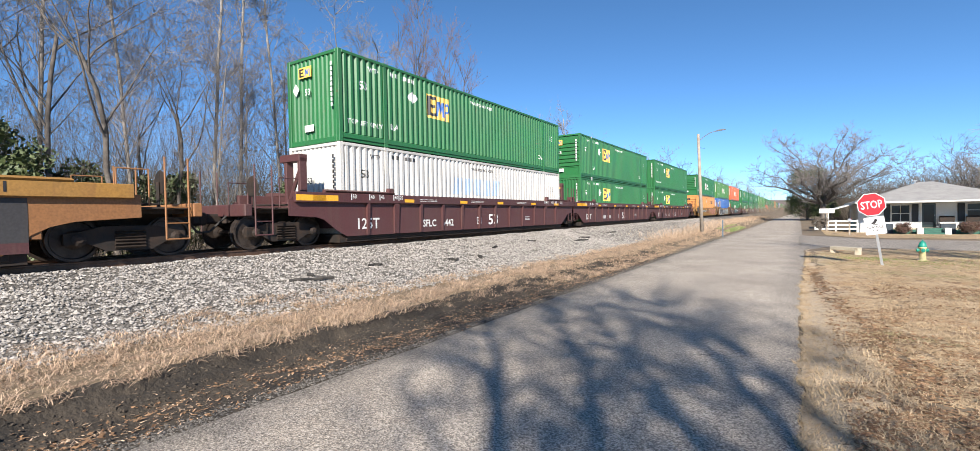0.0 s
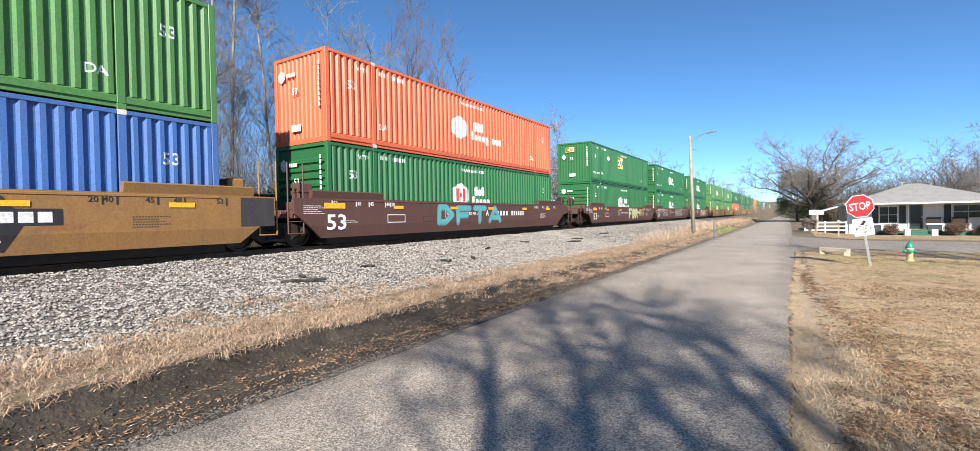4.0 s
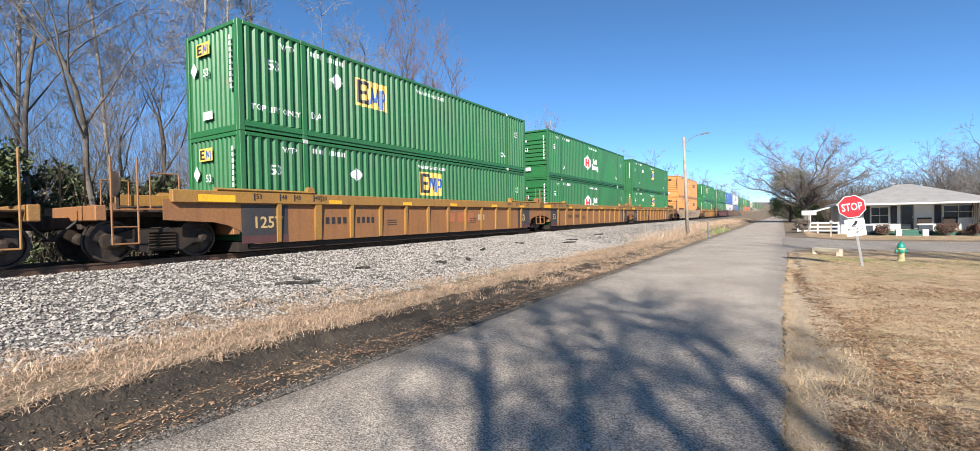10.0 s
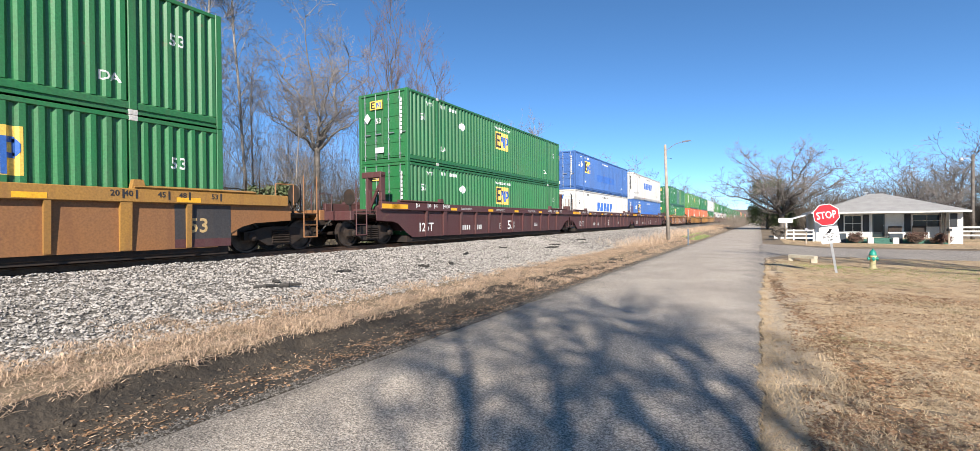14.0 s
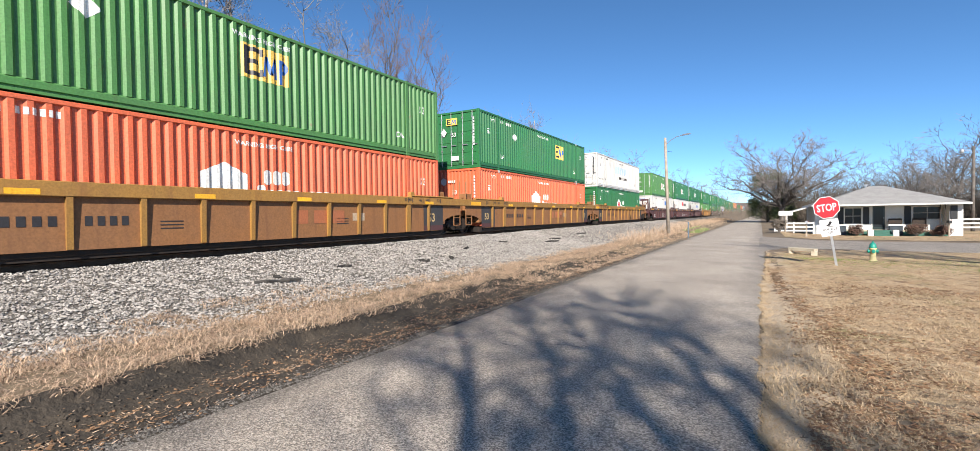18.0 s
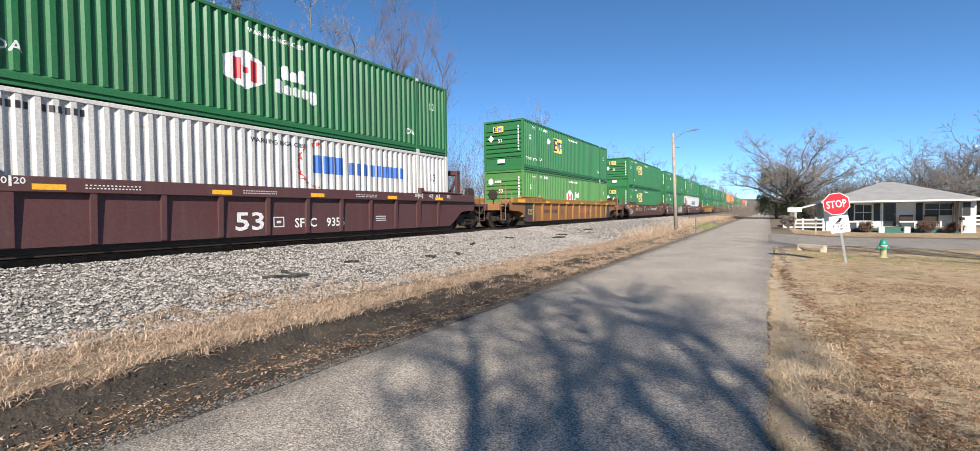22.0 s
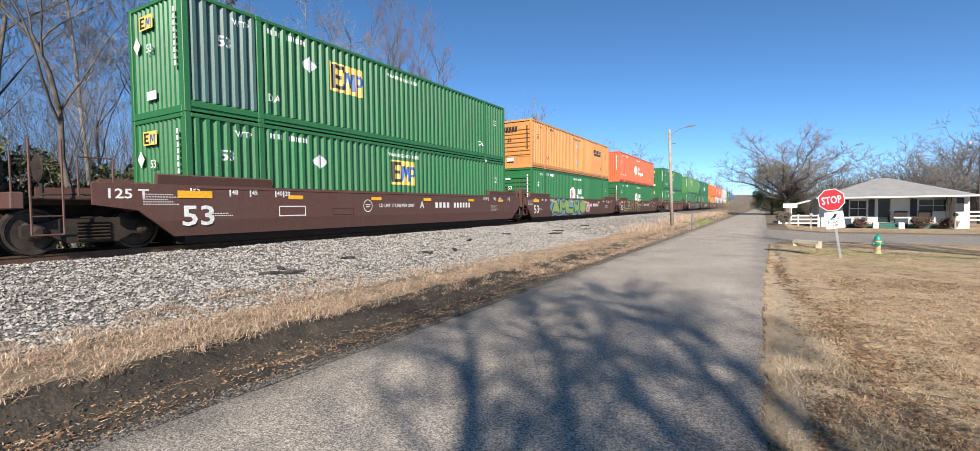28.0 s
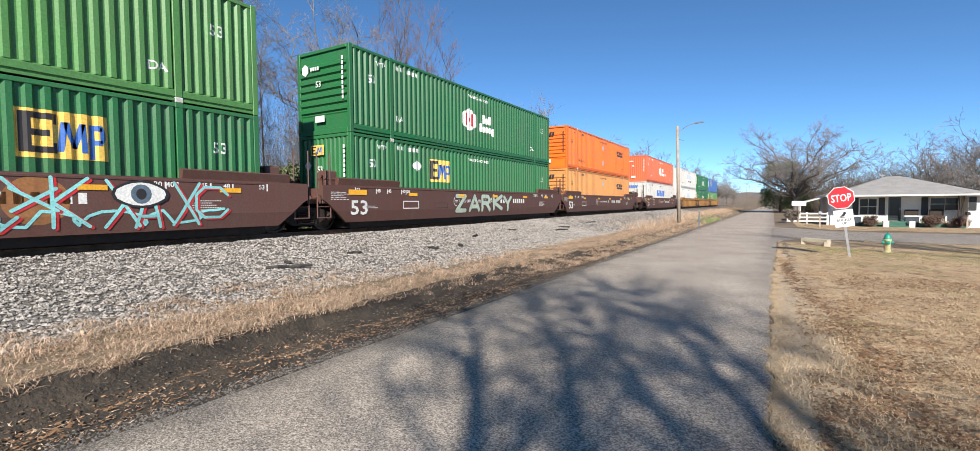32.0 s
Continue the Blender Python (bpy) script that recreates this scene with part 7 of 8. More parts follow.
    shingles(roof, (x0, y0, ez), (x1, y0, ez), (rb[0], rb[1], rz), (ra[0], ra[1], rz), 26, 40)
    shingles(roof, (x0, y1, ez), (x0, y0, ez), (ra[0], ra[1], rz), (ra[0], ra[1], rz), 26, 34)
    part("fascia", Bits().box(x0, x1, y0 - 0.05, y0 - 0.003, ez - 0.13, ez + 0.01).box(x0 - 0.05, x0 - 0.003, y0, y1, ez - 0.13, ez + 0.01).mesh("fascia", "housewhite"), roof, "white fascia board")
    part("soffit", Bits().box(x0, x1, y0, YF, ez - 0.1, ez - 0.06).mesh("soffit", "housewhite"), roof)
    part("roof_vent", Bits().tube((8.6, 55.9, 3.8), (8.6, 55.9, 4.25), 0.07).box(8.45, 8.75, 55.75, 56.05, 4.2, 4.28).mesh("roof_vent", "galv"), roof)
    # carport on the west side
    part("carport_roof", Bits().raw([(2.15, 53.2, 1.62), (4.0, 53.2, 2.2), (4.0, 59, 2.2), (2.15, 59, 1.62), (2.15, 53.2, 1.72), (4.0, 53.2, 2.3), (4.0, 59, 2.3), (2.15, 59, 1.72)], [(3, 2, 1, 0), (4, 5, 6, 7), (0, 1, 5, 4), (1, 2, 6, 5), (2, 3, 7, 6), (3, 0, 4, 7)]).mesh("carport_roof", "housewhite"), h, "white sloping carport roof")
    for y in (53.4, 58.6):
        part("carport_post", Bits().box(2.2, 2.28, y, y + 0.08, gz, 1.66).mesh("carport_post", "housewhite"), h)


def porch_chair(x):
    c = thing("porch_chair", "dark metal porch chair standing on the porch", "chair", (x, 51.2, 0.2), group="porch chairs")
    part("seat", Bits().box(-0.45, 0.45, -0.25, 0.25, 0.38, 0.44, 0.02).mesh("seat", "steel"), c)
    part("backrest", Bits().box(-0.45, 0.45, 0.22, 0.28, 0.44, 0.95, 0.03).mesh("backrest", "steel"), c)
    for sx in (-0.4, 0.4):
        for sy in (-0.2, 0.22):
            part("leg", Bits().box(sx - 0.02, sx + 0.02, sy - 0.02, sy + 0.02, 0, 0.38).mesh("leg", "steel"), c)


house()
porch_chair(9.85)
porch_chair(11.4)


def fence(x0, x1, y, gz, label):
    f = thing("rail_fence", label, "fence")
    n = round((x1 - x0) / 2.0)
    for k in range(n + 1):
        x = x0 + (x1 - x0) * k / n
        part("post", Bits().box(x - 0.06, x + 0.06, y, y + 0.12, gz - 0.1, gz + 1.12, 0.01).mesh("post", "housewhite"), f)
    for z in (0.32, 0.66, 1.0):
        part("rail", Bits().box(x0, x1, y - 0.04, y, gz + z - 0.07, gz + z + 0.07, 0.005).mesh("rail", "housewhite"), f)


fence(1.2, 4.2, 51.6, -0.22, "white three-rail board fence beside the carport")
fence(14.6, 24.6, 54.5, 0.0, "white three-rail board fence beyond the house")

bs = thing("board_sign", "blank cream board sign on a post", "sign", (2.05, 51.5, -0.25))
part("post", Bits().box(-0.05, 0.05, -0.05, 0.05, -0.1, 1.9).mesh("post", "wood"), bs)
part("board", Bits().box(-0.55, 0.55, -0.08, -0.05, 1.75, 2.15, 0.01).mesh("board", "signwhite"), bs, "cream board")


def mailbox(x, y, mat):
    m = thing("mailbox", "dark metal mailbox on a wooden post", "mailbox", (x, y, ground_z(x, y)))
    part("post", Bits().box(-0.05, 0.05, -0.05, 0.05, -0.1, 1.05).mesh("post", "wood"), m)
    o = [(-0.1, 1.05), (0.1, 1.05), (0.1, 1.17)] + [(0.1 * math.cos(a), 1.17 + 0.1 * math.sin(a)) for a in (0.5, 1.0, 1.57, 2.1, 2.6)] + [(-0.1, 1.17)]
    part("box", Bits().prism(o, "y", -0.28, 0.24).mesh("box", mat), m)
    part("flag", Bits().box(0.101, 0.11, -0.1, -0.06, 1.1, 1.35).mesh("flag", "signred"), m)


mailbox(3.15, 44.4, "galv")
mailbox(12.5, 48.6, "shutter")


# ---- trees: tapered trunk, limbs and many twigs ----
def grow(seed, height, spread, radius, levels=5, lift=0.5, fork=0.3, bend=0.14, kids=(3, 5), lean=(0, 0), twigs=1.0, stem=0.46, limb=0.0, thin=0.006, ratio=(0.5, 0.74), first=None, limbs=(), slim=(0.5, 0.75), lead=1.0, sprays=(25, 14), spray=(1.2, 2.9), rise=(0.2, 1.4)):
    """Branches from a recursive walk. Returns the thick wood and the twigs as vertex and face lists."""
    r = random.Random(seed)
    wood, fine = ([], []), ([], [])

    def tube(store, pts, rads, n):
        v, f = store
        k = len(v)
        for i, p in enumerate(pts):
            d = (pts[min(i + 1, len(pts) - 1)] - pts[max(i - 1, 0)]).normalized()
            u = d.orthogonal().normalized()
            w = d.cross(u)
            for j in range(n):
                a = j * math.tau / n
                v.append(p + (u * math.cos(a) + w * math.sin(a)) * rads[i])
        if n == 3:  # twigs end in a point
            del v[-3:]
            v.append(pts[-1])
            e = len(v) - 1
            f.extend((e - 3 + j, e - 3 + (j + 1) % 3, e) for j in range(3))
        for i in range(len(pts) - (2 if n == 3 else 1)):
            f.extend((k + i * n + j, k + i * n + (j + 1) % n, k + (i + 1) * n + (j + 1) % n, k + (i + 1) * n + j) for j in range(n))

    def branch(p, d, length, rad, level):
        segs = 6 if level < 2 else (4 if level < 3 else 3 if level < 4 else 2)
        pts, rads = [p], [rad]
        for i in range(segs):
            wob = Vector((r.uniform(-1, 1), r.uniform(-1, 1), r.uniform(-0.6, 0.8)))
            d = (d + wob * bend * (1 + 0.12 * level) + Vector((0, 0, 0.06 * lift))).normalized()
            p = p + d * (length / segs)
            pts.append(p)
            rads.append(rad * (1 - 0.62 * (i + 1) / segs) if level else rad * (1 - 0.45 * (i + 1) / segs))
        if level < 3:
            tube(wood, pts, rads, 8 if level == 0 else 6 if level == 1 else 4)
        else:
            tube(fine, pts, rads, 3)
        if level >= levels:
            return
        n = r.randint(*(first if first and level == 0 else kids)) + (1 if level == 0 else 0)
        if level >= 3:
            n = max(2, round(n * twigs))
        for i in range(n):
            t = r.uniform(fork if level == 0 else 0.2, 1.0) if i else 1.0
            k = min(len(pts) - 2, int(t * segs))
            q = pts[k].lerp(pts[k + 1], t * segs - k)
            base = (pts[k + 1] - pts[k]).normalized()
            a = r.uniform(0, math.tau)
            side = base.orthogonal().normalized()
            side = (side * math.cos(a) + base.cross(side) * math.sin(a))
            open_ = r.uniform(0.5, 1.1) * spread * (1.0 if level == 0 else 1.3) if i else r.uniform(0.1, 0.4)
            nd = (base + side * open_ + Vector((0, 0, lift * (0.25 if level < 2 else 0.1)))).normalized()
            reach = height * limb * (1.25 - 0.75 * t if first else 1) if limb and level == 0 else length
            branch(q, nd, reach * r.uniform(*ratio) * (r.uniform(0.65, 1.0) if i and level else 1.0 if i or level else lead), max(thin, rads[k + 1] * r.uniform(*slim)), level + 1)

    if limbs:
        foot, neck = Vector((0, 0, -0.1)), Vector((0, 0, height * stem))
        tube(wood, [foot, foot.lerp(neck, 0.3), neck], [radius * 1.25, radius, radius * 0.85], 10)
        for line, thick in limbs:
            pts = [neck - Vector((0, 0, 0.2))] + [Vector(p) for p in line]
            rads = [thick * (1.35 - 1.1 * i / (len(pts) - 1)) for i in range(len(pts))]
            tube(wood, pts, rads, 7)
            for i in range(sprays[0] if pts[-1].x < 2.2 else sprays[1]):
                k = r.uniform(1.0, len(pts) - 1.001) if i > 2 else len(pts) - 1.01
                q = pts[int(k)].lerp(pts[int(k) + 1], k % 1)
                a = r.uniform(0, math.tau)
                branch(q, Vector((math.cos(a), math.sin(a), r.uniform(*rise))).normalized(), r.uniform(*spray) * (1.1 - 0.45 * k / len(pts)), max(thin, thick * r.uniform(0.2, 0.45)), 2)
        return wood, fine
    branch(Vector((0, 0, -0.1)), Vector((lean[0], lean[1], 1)).normalized(), height * stem, radius, 0)
    return wood, fine


def crown_limbs(seed, n, neck, wide, low, top, thick, bow=0.55):
    """Limbs that arch out of a fork and end all over a domed crown."""
    r = random.Random(seed)
    out = []
    for k in range(n):
        a = k * 2.4 + r.uniform(-0.35, 0.35)
        e = ((k + 0.5) / n) ** 0.75
        end = Vector((math.cos(a) * wide * math.sin(math.acos(1 - e)), math.sin(a) * wide * math.sin(math.acos(1 - e)), low + (top - low) * (1 - e) * r.uniform(0.9, 1.05)))
        mid = Vector((end.x * (1 - bow), end.y * (1 - bow), neck + (end.z - neck) * 0.62))
        start = Vector((0, 0, neck))
        line = []
        for q in range(1, 7):
            t = q / 6
            p = start * (1 - t) ** 2 + mid * 2 * t * (1 - t) + end * t * t
            line.append(tuple(p + Vector((r.gauss(0, 1), r.gauss(0, 1), r.gauss(0, 0.6))) * 0.035 * (end - start).length * (1 if q < 6 else 0)))
        out.append((line, thick * r.uniform(0.7, 1.1)))
    return out


def tree_of(seed, label, bark, twig, **kw):
    (wv, wf), (fv, ff) = grow(seed, **kw)
    t = thing("tree", label, "tree", group="bare winter trees")
    part("trunk", mesh_of("trunk", wv, wf, bark, True), t, "rough bark trunk and limbs")
    part("crown", mesh_of("crown", fv, ff, twig), t, "fine leafless twigs")
    return t


WOODS = [
    tree_of(11, "tall bare winter tree with dark forking limbs", "bark", "twig", height=15, spread=0.85, radius=0.11, levels=5, lift=0.25, kids=(4, 5), first=(6, 7), fork=0.55, stem=0.48, limb=0.75, bend=0.19, thin=0.0075, ratio=(0.46, 0.72), slim=(0.42, 0.62)),
    tree_of(12, "slender bare winter tree with pale bark", "palebark", "twig", height=15, spread=0.9, radius=0.09, levels=4, lift=0.35, kids=(5, 6), first=(22, 26), fork=0.3, stem=0.95, limb=0.24, bend=0.05, thin=0.007, ratio=(0.45, 0.7), slim=(0.3, 0.48)),
    tree_of(13, "upright fan-shaped winter tree with fine reddish twigs", "bark", "redtwig", height=18, spread=0.5, radius=0.24, levels=5, lift=0.7, kids=(4, 4), stem=0.17, bend=0.1, thin=0.007, ratio=(0.42, 0.66), slim=(0.4, 0.6), limbs=crown_limbs(5, 17, 3.0, 3.3, 8.0, 17.4, 0.06, 0.35), sprays=(15, 15), spray=(1.3, 2.8), rise=(0.9, 2.6)),
    tree_of(14, "leaning bare winter tree with dark limbs", "bark", "twig", height=14, spread=0.9, radius=0.10, levels=5, lift=0.35, kids=(4, 5), first=(6, 7), fork=0.52, stem=0.55, limb=0.62, bend=0.2, lean=(0.14, 0.06), thin=0.0075, ratio=(0.46, 0.72), slim=(0.4, 0.6)),
    tree_of(15, "young bare winter tree with thin twigs", "palebark", "twig", height=11, spread=0.8, radius=0.05, levels=4, lift=0.35, kids=(4, 5), first=(16, 20), fork=0.2, stem=0.9, limb=0.26, bend=0.08, thin=0.007, slim=(0.35, 0.55)),
    tree_of(33, "bare winter tree far off", "bark", "twig", height=15, spread=1.0, radius=0.2, levels=4, lift=0.3, kids=(4, 4), stem=0.32, bend=0.14, thin=0.022, ratio=(0.45, 0.7), slim=(0.42, 0.6), limbs=crown_limbs(7, 11, 4.8, 4.6, 5.5, 14.6, 0.08), sprays=(11, 11), spray=(1.3, 2.6), rise=(0.0, 1.2)),
    tree_of(36, "bare oak with pale trunk and crooked spreading limbs", "oakbark", "twig", height=14.5, spread=0.9, radius=0.21, levels=5, lift=0.3, kids=(4, 4), stem=0.44, bend=0.17, thin=0.007, ratio=(0.45, 0.72), slim=(0.42, 0.6), limbs=crown_limbs(9, 14, 6.3, 3.2, 7.2, 14.4, 0.065), sprays=(20, 20), spray=(0.8, 1.9), rise=(-0.1, 1.2)),
]
wr = random.Random(21)
spots = [(3, -21.0, 5.5, 1.1), (0, -21.0, 7.15, 1.12), (6, -23.0, 19.6, 1.0), (2, -24.0, 28.6, 1.0), (1, -24.0, 12.1, 1.1), (0, -23.0, 10.2, 0.9), (0, -25.0, 9.6, 0.85), (1, -24.0, 15.8, 1.0), (1, -24.5, 13.7, 1.08), (4, -26.0, 20.3, 0.8), (3, -22.0, 1.5, 1.1), (0, -24.0, 3.5, 1.1), (0, -21.5, -2.5, 1.1), (1, -25.0, 6.0, 1.05), (1, -23.0, 8.4, 0.9), (3, -24.0, 43.0, 1.0), (0, -24.0, 46.0, 0.98), (3, -24.0, 50.5, 0.9), (0, -23.0, 55.0, 0.9), (4, -21.5, 11.0, 0.9), (4, -21.5, 16.8, 0.85)]
for k in range(42):
    y = -12 + 104 * (k / 42) ** 1.2 + wr.uniform(-1.5, 1.5)
    tall = wr.uniform(0.45, 0.72) if y < 40 else wr.uniform(0.62, 0.95)
    spots.append((wr.choice((0, 0, 1, 1, 3, 4)), -21.5 - 22 * wr.random() ** 1.4, y, tall))
for k in range(50):
    spots.append((5, -20.5 - 26 * wr.random() ** 1.5, 78 + 300 * (k / 50) ** 1.25 + wr.uniform(-3, 3), wr.uniform(0.85, 1.15)))
used = set()
for i, x, y, s in spots:
    m = pose(x, y, ground_z(x, y), 0, 0, wr.uniform(0, 360))
    if i in used:
        t = copy_thing(WOODS[i], m)
    else:
        t = WOODS[i]
        t.matrix_basis = m
        used.add(i)
    t.scale = (s, s, s * wr.uniform(0.95, 1.08))


def thicket(name, n, place, length, rad, mat):
    """Crossing stems of underbrush."""
    v, f = [], []
    r = random.Random(9)
    for _ in range(n):
        x, y, z, k = place(r)
        ln = r.uniform(*length) * k
        a, t = r.uniform(0, 6.28), r.uniform(0.05, 0.6)
        d = Vector((math.cos(a) * t, math.sin(a) * t, 1)).normalized()
        p = Vector((x, y, z - 0.05))
        for s in range(3):
            q = p + d * ln / 3
            w = r.uniform(*rad) * (1 - s / 3.5)
            i = len(v)
            v += [p + Vector((w, 0, 0)), p + Vector((-w * 0.5, w * 0.8, 0)), p + Vector((-w * 0.5, -w * 0.8, 0)), q]
            f += [(i, i + 1, i + 3), (i + 1, i + 2, i + 3), (i + 2, i, i + 3)]
            d = (d + Vector((r.uniform(-0.4, 0.4), r.uniform(-0.4, 0.4), r.uniform(-0.2, 0.2)))).normalized()
            p = q
    return mesh_of(name, v, f, mat)


tagged(new("sapling_stems", thicket("sapling_stems", 13000, lambda r: (-20.5 - 28 * r.random() ** 1.2, -18 + 240 * r.random() ** 1.7, -0.3, r.uniform(0.5, 1.2)), (2.0, 8.5), (0.006, 0.016), "brush")), "dense bare saplings filling the woods", "woods", kind="stuff")
# deep and low stems take the brush colour with shade painted in
tagged(new("sapling_stems", thicket("sapling_stems", 11000, lambda r: (-31.0 - 28 * r.random(), -30 + 85 * r.random(), -0.3, r.uniform(0.5, 1.1)), (9.0, 17.0), (0.012, 0.026), "shadebrush")), "deep grey-brown woods of bare saplings", "woods", kind="stuff")
tagged(new("sapling_stems", thicket("sapling_stems", 15000, lambda r: (-22.0 - 18 * r.random(), -16 + 60 * r.random(), -0.3, r.uniform(0.5, 1.1)), (6.0, 12.5), (0.007, 0.016), "shadebrush")), "thick brushy stems at the foot of the woods", "woods", kind="stuff")
tagged(new("underbrush", thicket("underbrush", 18000, lambda r: (-19.0 - 20 * r.random() ** 1.3, -15 + 260 * r.random() ** 1.8, -0.3, r.uniform(0.6, 1.5)), (1.2, 3.6), (0.005, 0.014), "brush")), "tangled brown underbrush along the woods", "brush", kind="stuff")


def undergrowth(n):
    """Half-evergreen leaves and vines low in the woods, thick in drifts."""
    v, f = [], []
    r = random.Random(17)
    while len(f) < n:
        x, y = -20.2 - 9 * r.random(), -14 + 110 * r.random() ** 1.7
        d = noise.noise((x * 0.25, y * 0.22, 3.0)) + 0.5 * noise.noise((x * 0.8, y * 0.7, 8.0))
        if d < r.uniform(-0.35, 0.3):
            continue
        top = 1.4 + 2.2 * max(0, d + 0.3)
        z = top * r.random() ** 0.8
        a = Vector((r.uniform(-1, 1), r.uniform(-1, 1), r.uniform(-1, 1))).normalized() * r.uniform(0.02, 0.055)
        b = a.orthogonal() * 0.55
        p, i = Vector((x, y, z)), len(v)
        v += [p - a, p + b, p + a, p - b]
        f.append((i, i + 1, i + 2, i + 3))
    return mesh_of("undergrowth", v, f, "privet")


M["privet"] = material("half_evergreen_leaves", (0.095, 0.096, 0.042), (0.15, 0.115, 0.07), 0.7, 0, 0.6, 12, 0)
tagged(new("undergrowth", undergrowth(45000)), "olive half-evergreen undergrowth along the woods", "undergrowth", kind="stuff")


def clump_leaves(v, f, r, c, rad, n, size):
    for _ in range(n):
        d = Vector((r.gauss(0, 1), r.gauss(0, 1), r.gauss(0, 0.9))).normalized() * rad * r.random() ** 0.4
        p = Vector(c) + d
        a = Vector((r.uniform(-1, 1), r.uniform(-1, 1), r.uniform(-1, 1))).normalized()
        b = a.orthogonal().normalized()
        s = r.uniform(*size)
        i = len(v)
        v += [p - a * s, p + b * s * 0.5, p + a * s, p - b * s * 0.5]
        f.append((i, i + 1, i + 2, i + 3))


def evergreen(x, y, w, h, seed, label):
    r = random.Random(seed)
    t = thing("evergreen_tree", label, "tree", (x, y, ground_z(x, y)))
    b = Bits()
    b.tube((0, 0, -0.1), (0.1, 0, h * 0.8), 0.22, 0.06, 8)
    v, f = [], []
    for k in range(80 if w > 5 else 46):
        z = h * (0.12 + 0.86 * r.random())
        reach = w / 2 * (1 - 0.75 * abs(z / h - 0.42)) * r.uniform(0.45, 1.0)
        a = r.uniform(0, 6.28)
        c = (math.cos(a) * reach, math.sin(a) * reach, z)
        b.tube((0.02, 0, max(0.3, z - reach * 0.4)), c, 0.05, 0.02, 5)
        clump_leaves(v, f, r, c, w * r.uniform(0.08, 0.15), 200, (0.06, 0.14))
    part("trunk", b.mesh("trunk", "bark"), t)
    part("crown", mesh_of("crown", v, f, "evergreen"), t, "dense dark evergreen leaves")


evergreen(1.2, 101.5, 7.6, 9.4, 3, "dense olive-green evergreen behind the bare oak")
evergreen(4.2, 104.5, 5.0, 7.2, 4, "dark evergreen tree behind the oak")
for x, y, w, h, k in ((-22.5, 16.0, 4.0, 4.0, 6), (-22.5, 3.8, 5.0, 5.6, 7), (-23.5, 6.4, 4.0, 4.2, 9), (-22.0, 24.0, 3.2, 3.6, 8), (-22.0, -1.0, 5.0, 6.0, 10), (-24.0, 10.0, 3.6, 4.2, 11)):
    evergreen(x, y, w, h, k, "small evergreen at the edge of the bare woods")

oak = tree_of(31, "broad bare oak with arching limbs and round crown", "bark", "twig", height=15, spread=1.0, radius=0.5, levels=5, lift=0.2, kids=(4, 4), stem=0.22, bend=0.14, thin=0.02, ratio=(0.45, 0.7), slim=(0.42, 0.6), limbs=crown_limbs(12, 17, 3.3, 10.2, 6.8, 15.6, 0.16, 0.5), sprays=(22, 22), spray=(1.5, 3.3), rise=(-0.2, 1.1))
oak.matrix_basis = pose(3.4, 98.0, ground_z(5, 98), 0, 0, 40)
oak.scale = (1.0, 1.0, 0.95)
far_tree = WOODS[5]
behind = [(26.0, 97.0, 1.0), (32.0, 88.0, 1.0), (22.0, 104.0, 0.85), (38.0, 96.0, 1.1), (17.0, 112.0, 0.7), (29.0, 115.0, 0.9), (13.0, 120.0, 0.65), (44.0, 90.0, 1.0), (20.0, 92.0, 0.6), (35.0, 104.0, 0.95), (48.0, 100.0, 1.0), (25.0, 108.0, 0.8), (15.0, 96.0, 0.55), (10.5, 104.0, 0.6), (19.0, 100.0, 0.62), (30.0, 98.0, 0.85), (23.0, 90.0, 0.6), (12.0, 98.0, 0.5), (27.5, 92.0, 0.7), (17.5, 106.0, 0.65)]
for k, (x, y, s) in enumerate(behind):
    t = copy_thing(far_tree, pose(x, y, ground_z(x, y), 0, 0, k * 71))
    t.scale = (s * 1.15, s * 1.15, s * 1.08)
tagged(new("far_thicket", thicket("far_thicket", 28000, lambda r: (6 + 75 * r.random(), 92 + 50 * r.random(), -0.2, r.uniform(0.4, 1.2)), (2.5, 8.5), (0.045, 0.09), "shadebrush")), "bare brown thicket behind the house", "woods", kind="stuff")
tagged(new("far_thicket", thicket("far_thicket", 9000, lambda r: ((-3.6 - 7 * r.random()) if r.random() < 0.4 else (1.2 + 5 * r.random()), 120 + 260 * r.random(), -0.2, r.uniform(0.5, 1.3)), (1.5, 6.0), (0.02, 0.05), "brush")), "bare brown brush along the far lane", "woods", kind="stuff")
# low wooded rise at the end of the lane
ridge = []
rf = []
for j in range(2):
    for k in range(61):
        x = -420 + 840 * k / 60
        ridge.append((x, 640 + 40 * j, -2 if j == 0 else 15 + 7 * noise.noise((x * 0.012, 3, 0)) + 4 * noise.noise((x * 0.08, 1, 0)) - x * 0.02))
rf = [(k, k + 1, 62 + k, 61 + k) for k in range(60)]
tagged(new("far_ridge", mesh_of("far_ridge", ridge, rf, "haze", True)), "low wooded ridge at the end of the lane", "hill", kind="structure")

def upright(xs, y):
    """A limb that sweeps out of the fork and then stands nearly upright: (height, x) pairs."""
    return [(x - 4.8, y * min(1, h / 6) + 0.12 * math.sin(h * 2.3 + y * 9), h) for h, x in xs]


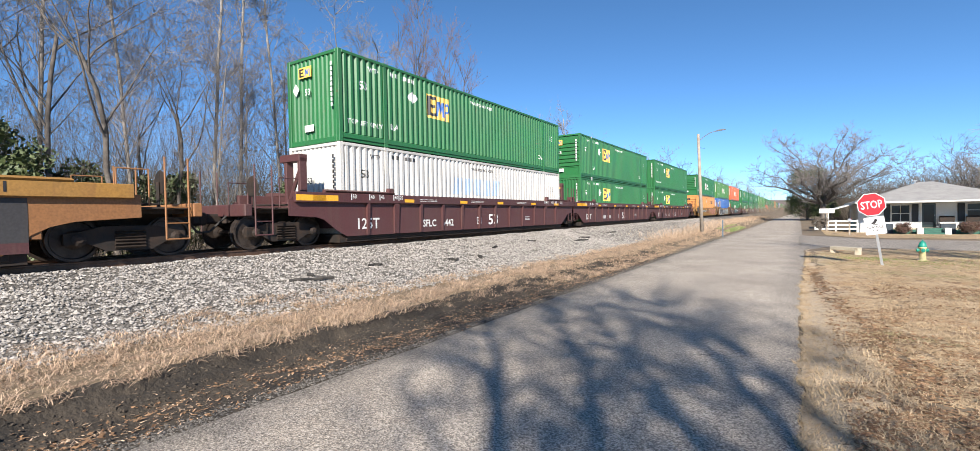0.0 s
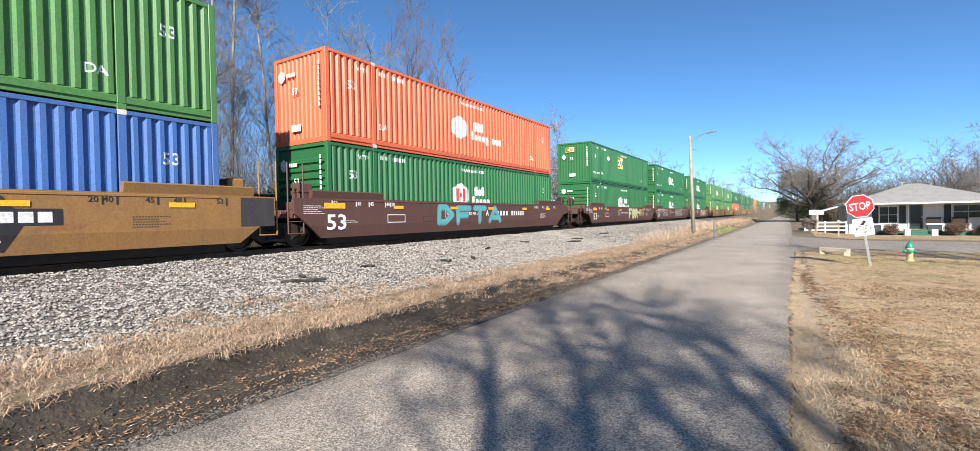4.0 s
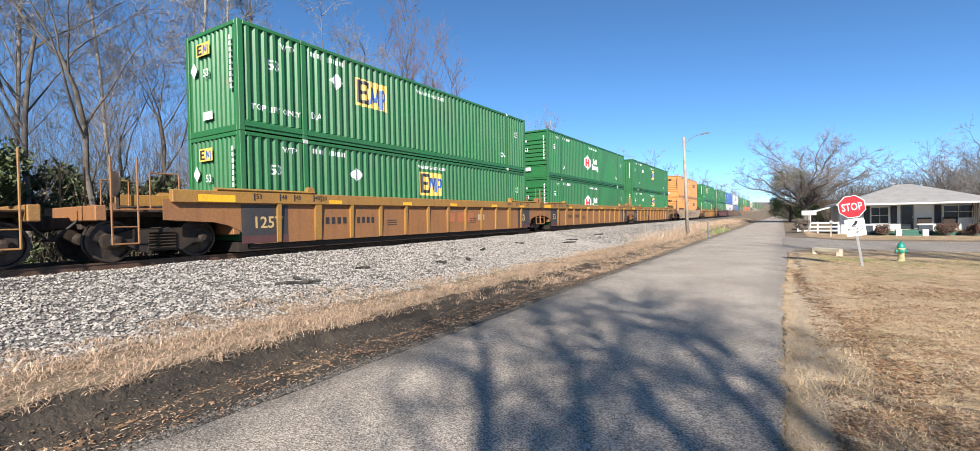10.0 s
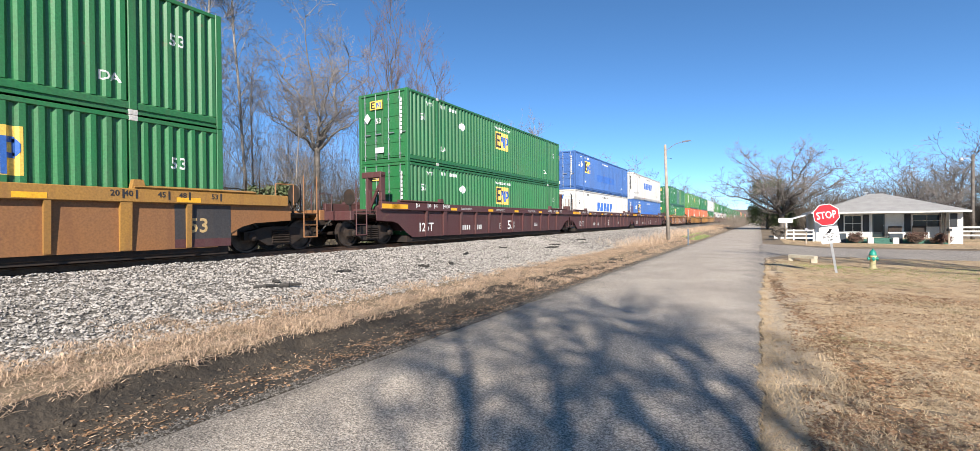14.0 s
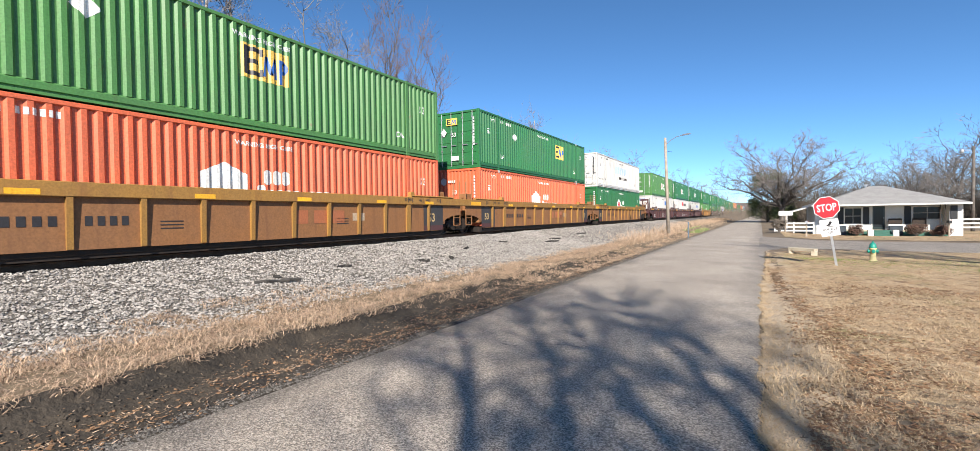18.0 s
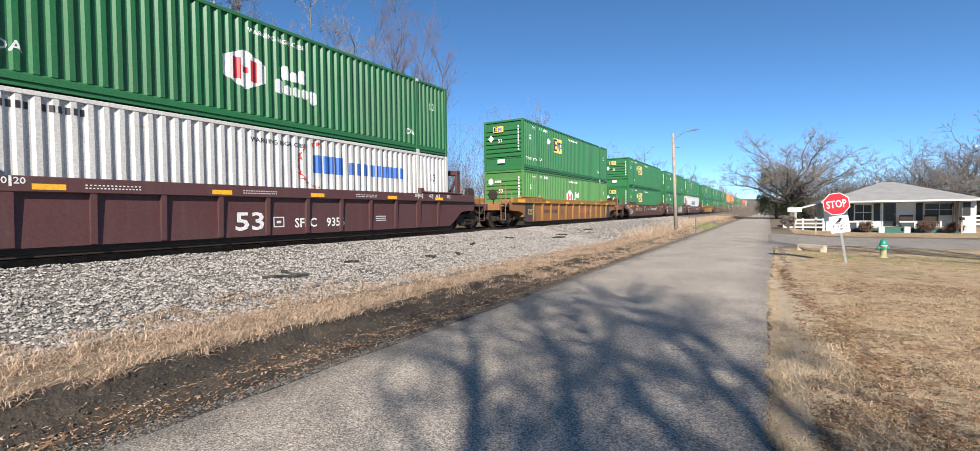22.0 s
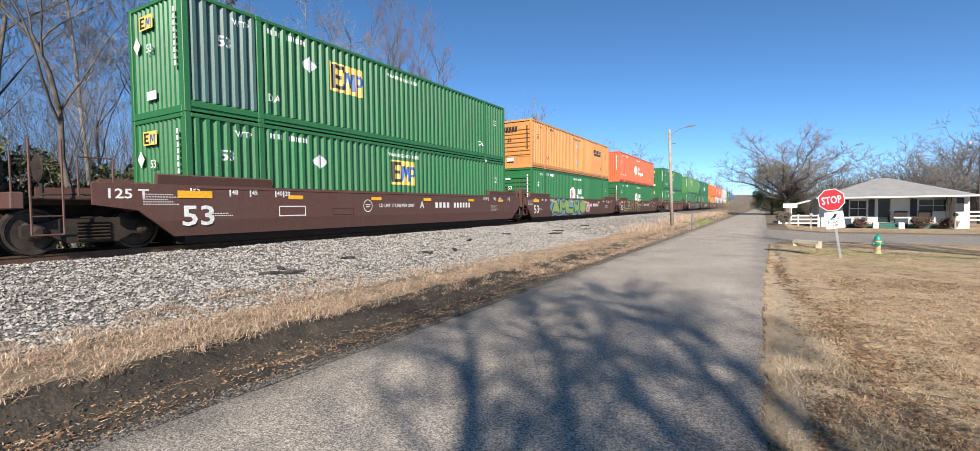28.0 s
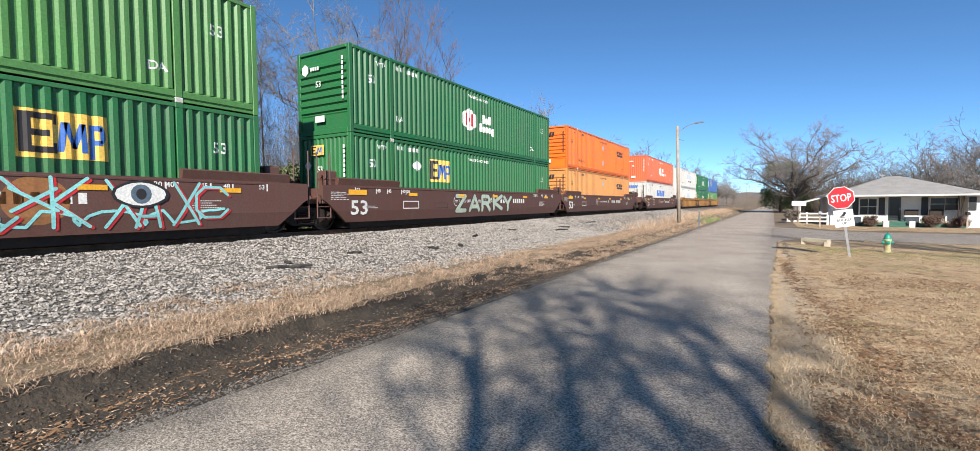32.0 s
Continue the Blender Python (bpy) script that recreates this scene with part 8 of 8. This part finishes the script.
shade = tree_of(41, "bare tree standing behind the viewer by the lane", "bark", "twig", height=13, spread=0.85, radius=0.30, levels=5, lift=0.35, kids=(3, 4), stem=0.18, thin=0.010, bend=0.2, ratio=(0.5, 0.75), limbs=(
    (upright([(3.8, 4.1), (5.2, 3.4), (6.6, 3.2), (7.9, 3.1), (9.2, 2.7)], 0.05), 0.15),
    (upright([(4.2, 4.5), (5.5, 4.2), (6.9, 4.1), (8.3, 4.3), (9.6, 4.2)], -0.05), 0.14),
    (upright([(4.4, 4.9), (7.2, 5.0), (9.0, 4.85), (10.6, 4.85)], 0.1), 0.105),
    (upright([(4.2, 5.2), (7.4, 5.86), (9.4, 6.15), (11.3, 6.35)], 0.0), 0.125),
    (upright([(4.6, 5.7), (8.2, 6.5), (9.1, 6.6), (10.4, 6.9)], -0.1), 0.10),
    (upright([(3.6, 5.7), (5.2, 6.4), (6.4, 6.9), (7.2, 7.1)], 0.1), 0.09)))
shade.matrix_basis = pose(4.8, -6.3, -0.05)
side = tree_of(42, "bare yard tree reaching over the lawn", "bark", "twig", height=16, spread=1.0, radius=0.45, levels=4, lift=0.4, kids=(4, 5), thin=0.03)
side.matrix_basis = pose(12.6, 14.4, -0.1, 0, 0, 0)


def shrub(x, y, w, h, seed, mat, label):
    r = random.Random(seed)
    s = thing("shrub", label, "shrub", (x, y, ground_z(x, y)), group="foundation shrubs")
    b, v, f = Bits(), [], []
    for k in range(22):
        a, e = r.uniform(0, 6.28), r.uniform(0.1, 0.85)
        c = (math.cos(a) * w / 2 * e, math.sin(a) * w / 2 * e * 0.8, h * r.uniform(0.35, 0.9))
        b.tube((0, 0, 0), c, 0.02, 0.008, 4)
        clump_leaves(v, f, r, c, w * 0.19, 110, (0.03, 0.07))
    tagged(part("stem", b.mesh("stem", "bark"), s), kind="stuff")
    tagged(part("foliage", mesh_of("foliage", v, f, mat), s), kind="stuff")


for k, (x, y, w, h, mm) in enumerate(((7.0, 49.3, 1.35, 0.9, "shrub"), (10.75, 49.3, 1.3, 0.9, "shrub"), (12.3, 49.4, 1.3, 0.8, "shrub"), (1.5, 49.0, 1.25, 1.2, "brush"))):
    shrub(x, y, w, h, 60 + k, M[mm], "rounded russet shrub before the porch" if mm == "shrub" else "dry brown bush by the street corner")


# ---- motion ----
DRIFT = [(0, 0.12), (1, -0.05), (2, 0.01), (3, -0.08), (6, -0.12), (7, 0.17), (8, 0.2), (9, 0.0), (10, 0.21), (11, -0.22), (12, -0.07), (13, -0.08), (14, -0.05), (17, -0.32), (18, 0.17), (19, 0.15), (20, 0.22), (21, 0.0), (22, -0.15), (23, -0.16), (24, 0.0), (25, 0.0), (28, -0.13), (29, -0.05), (30, -0.2), (31, 0.45), (32, -0.06)]


def motions():
    """The train rolls past towards the viewer's side, every car and box at one speed."""
    for ob, u, z in MOVING:
        walk(ob, [(t, pose(TRACK_X, u - SPEED * t + d, z)) for t, d in DRIFT])


motions()
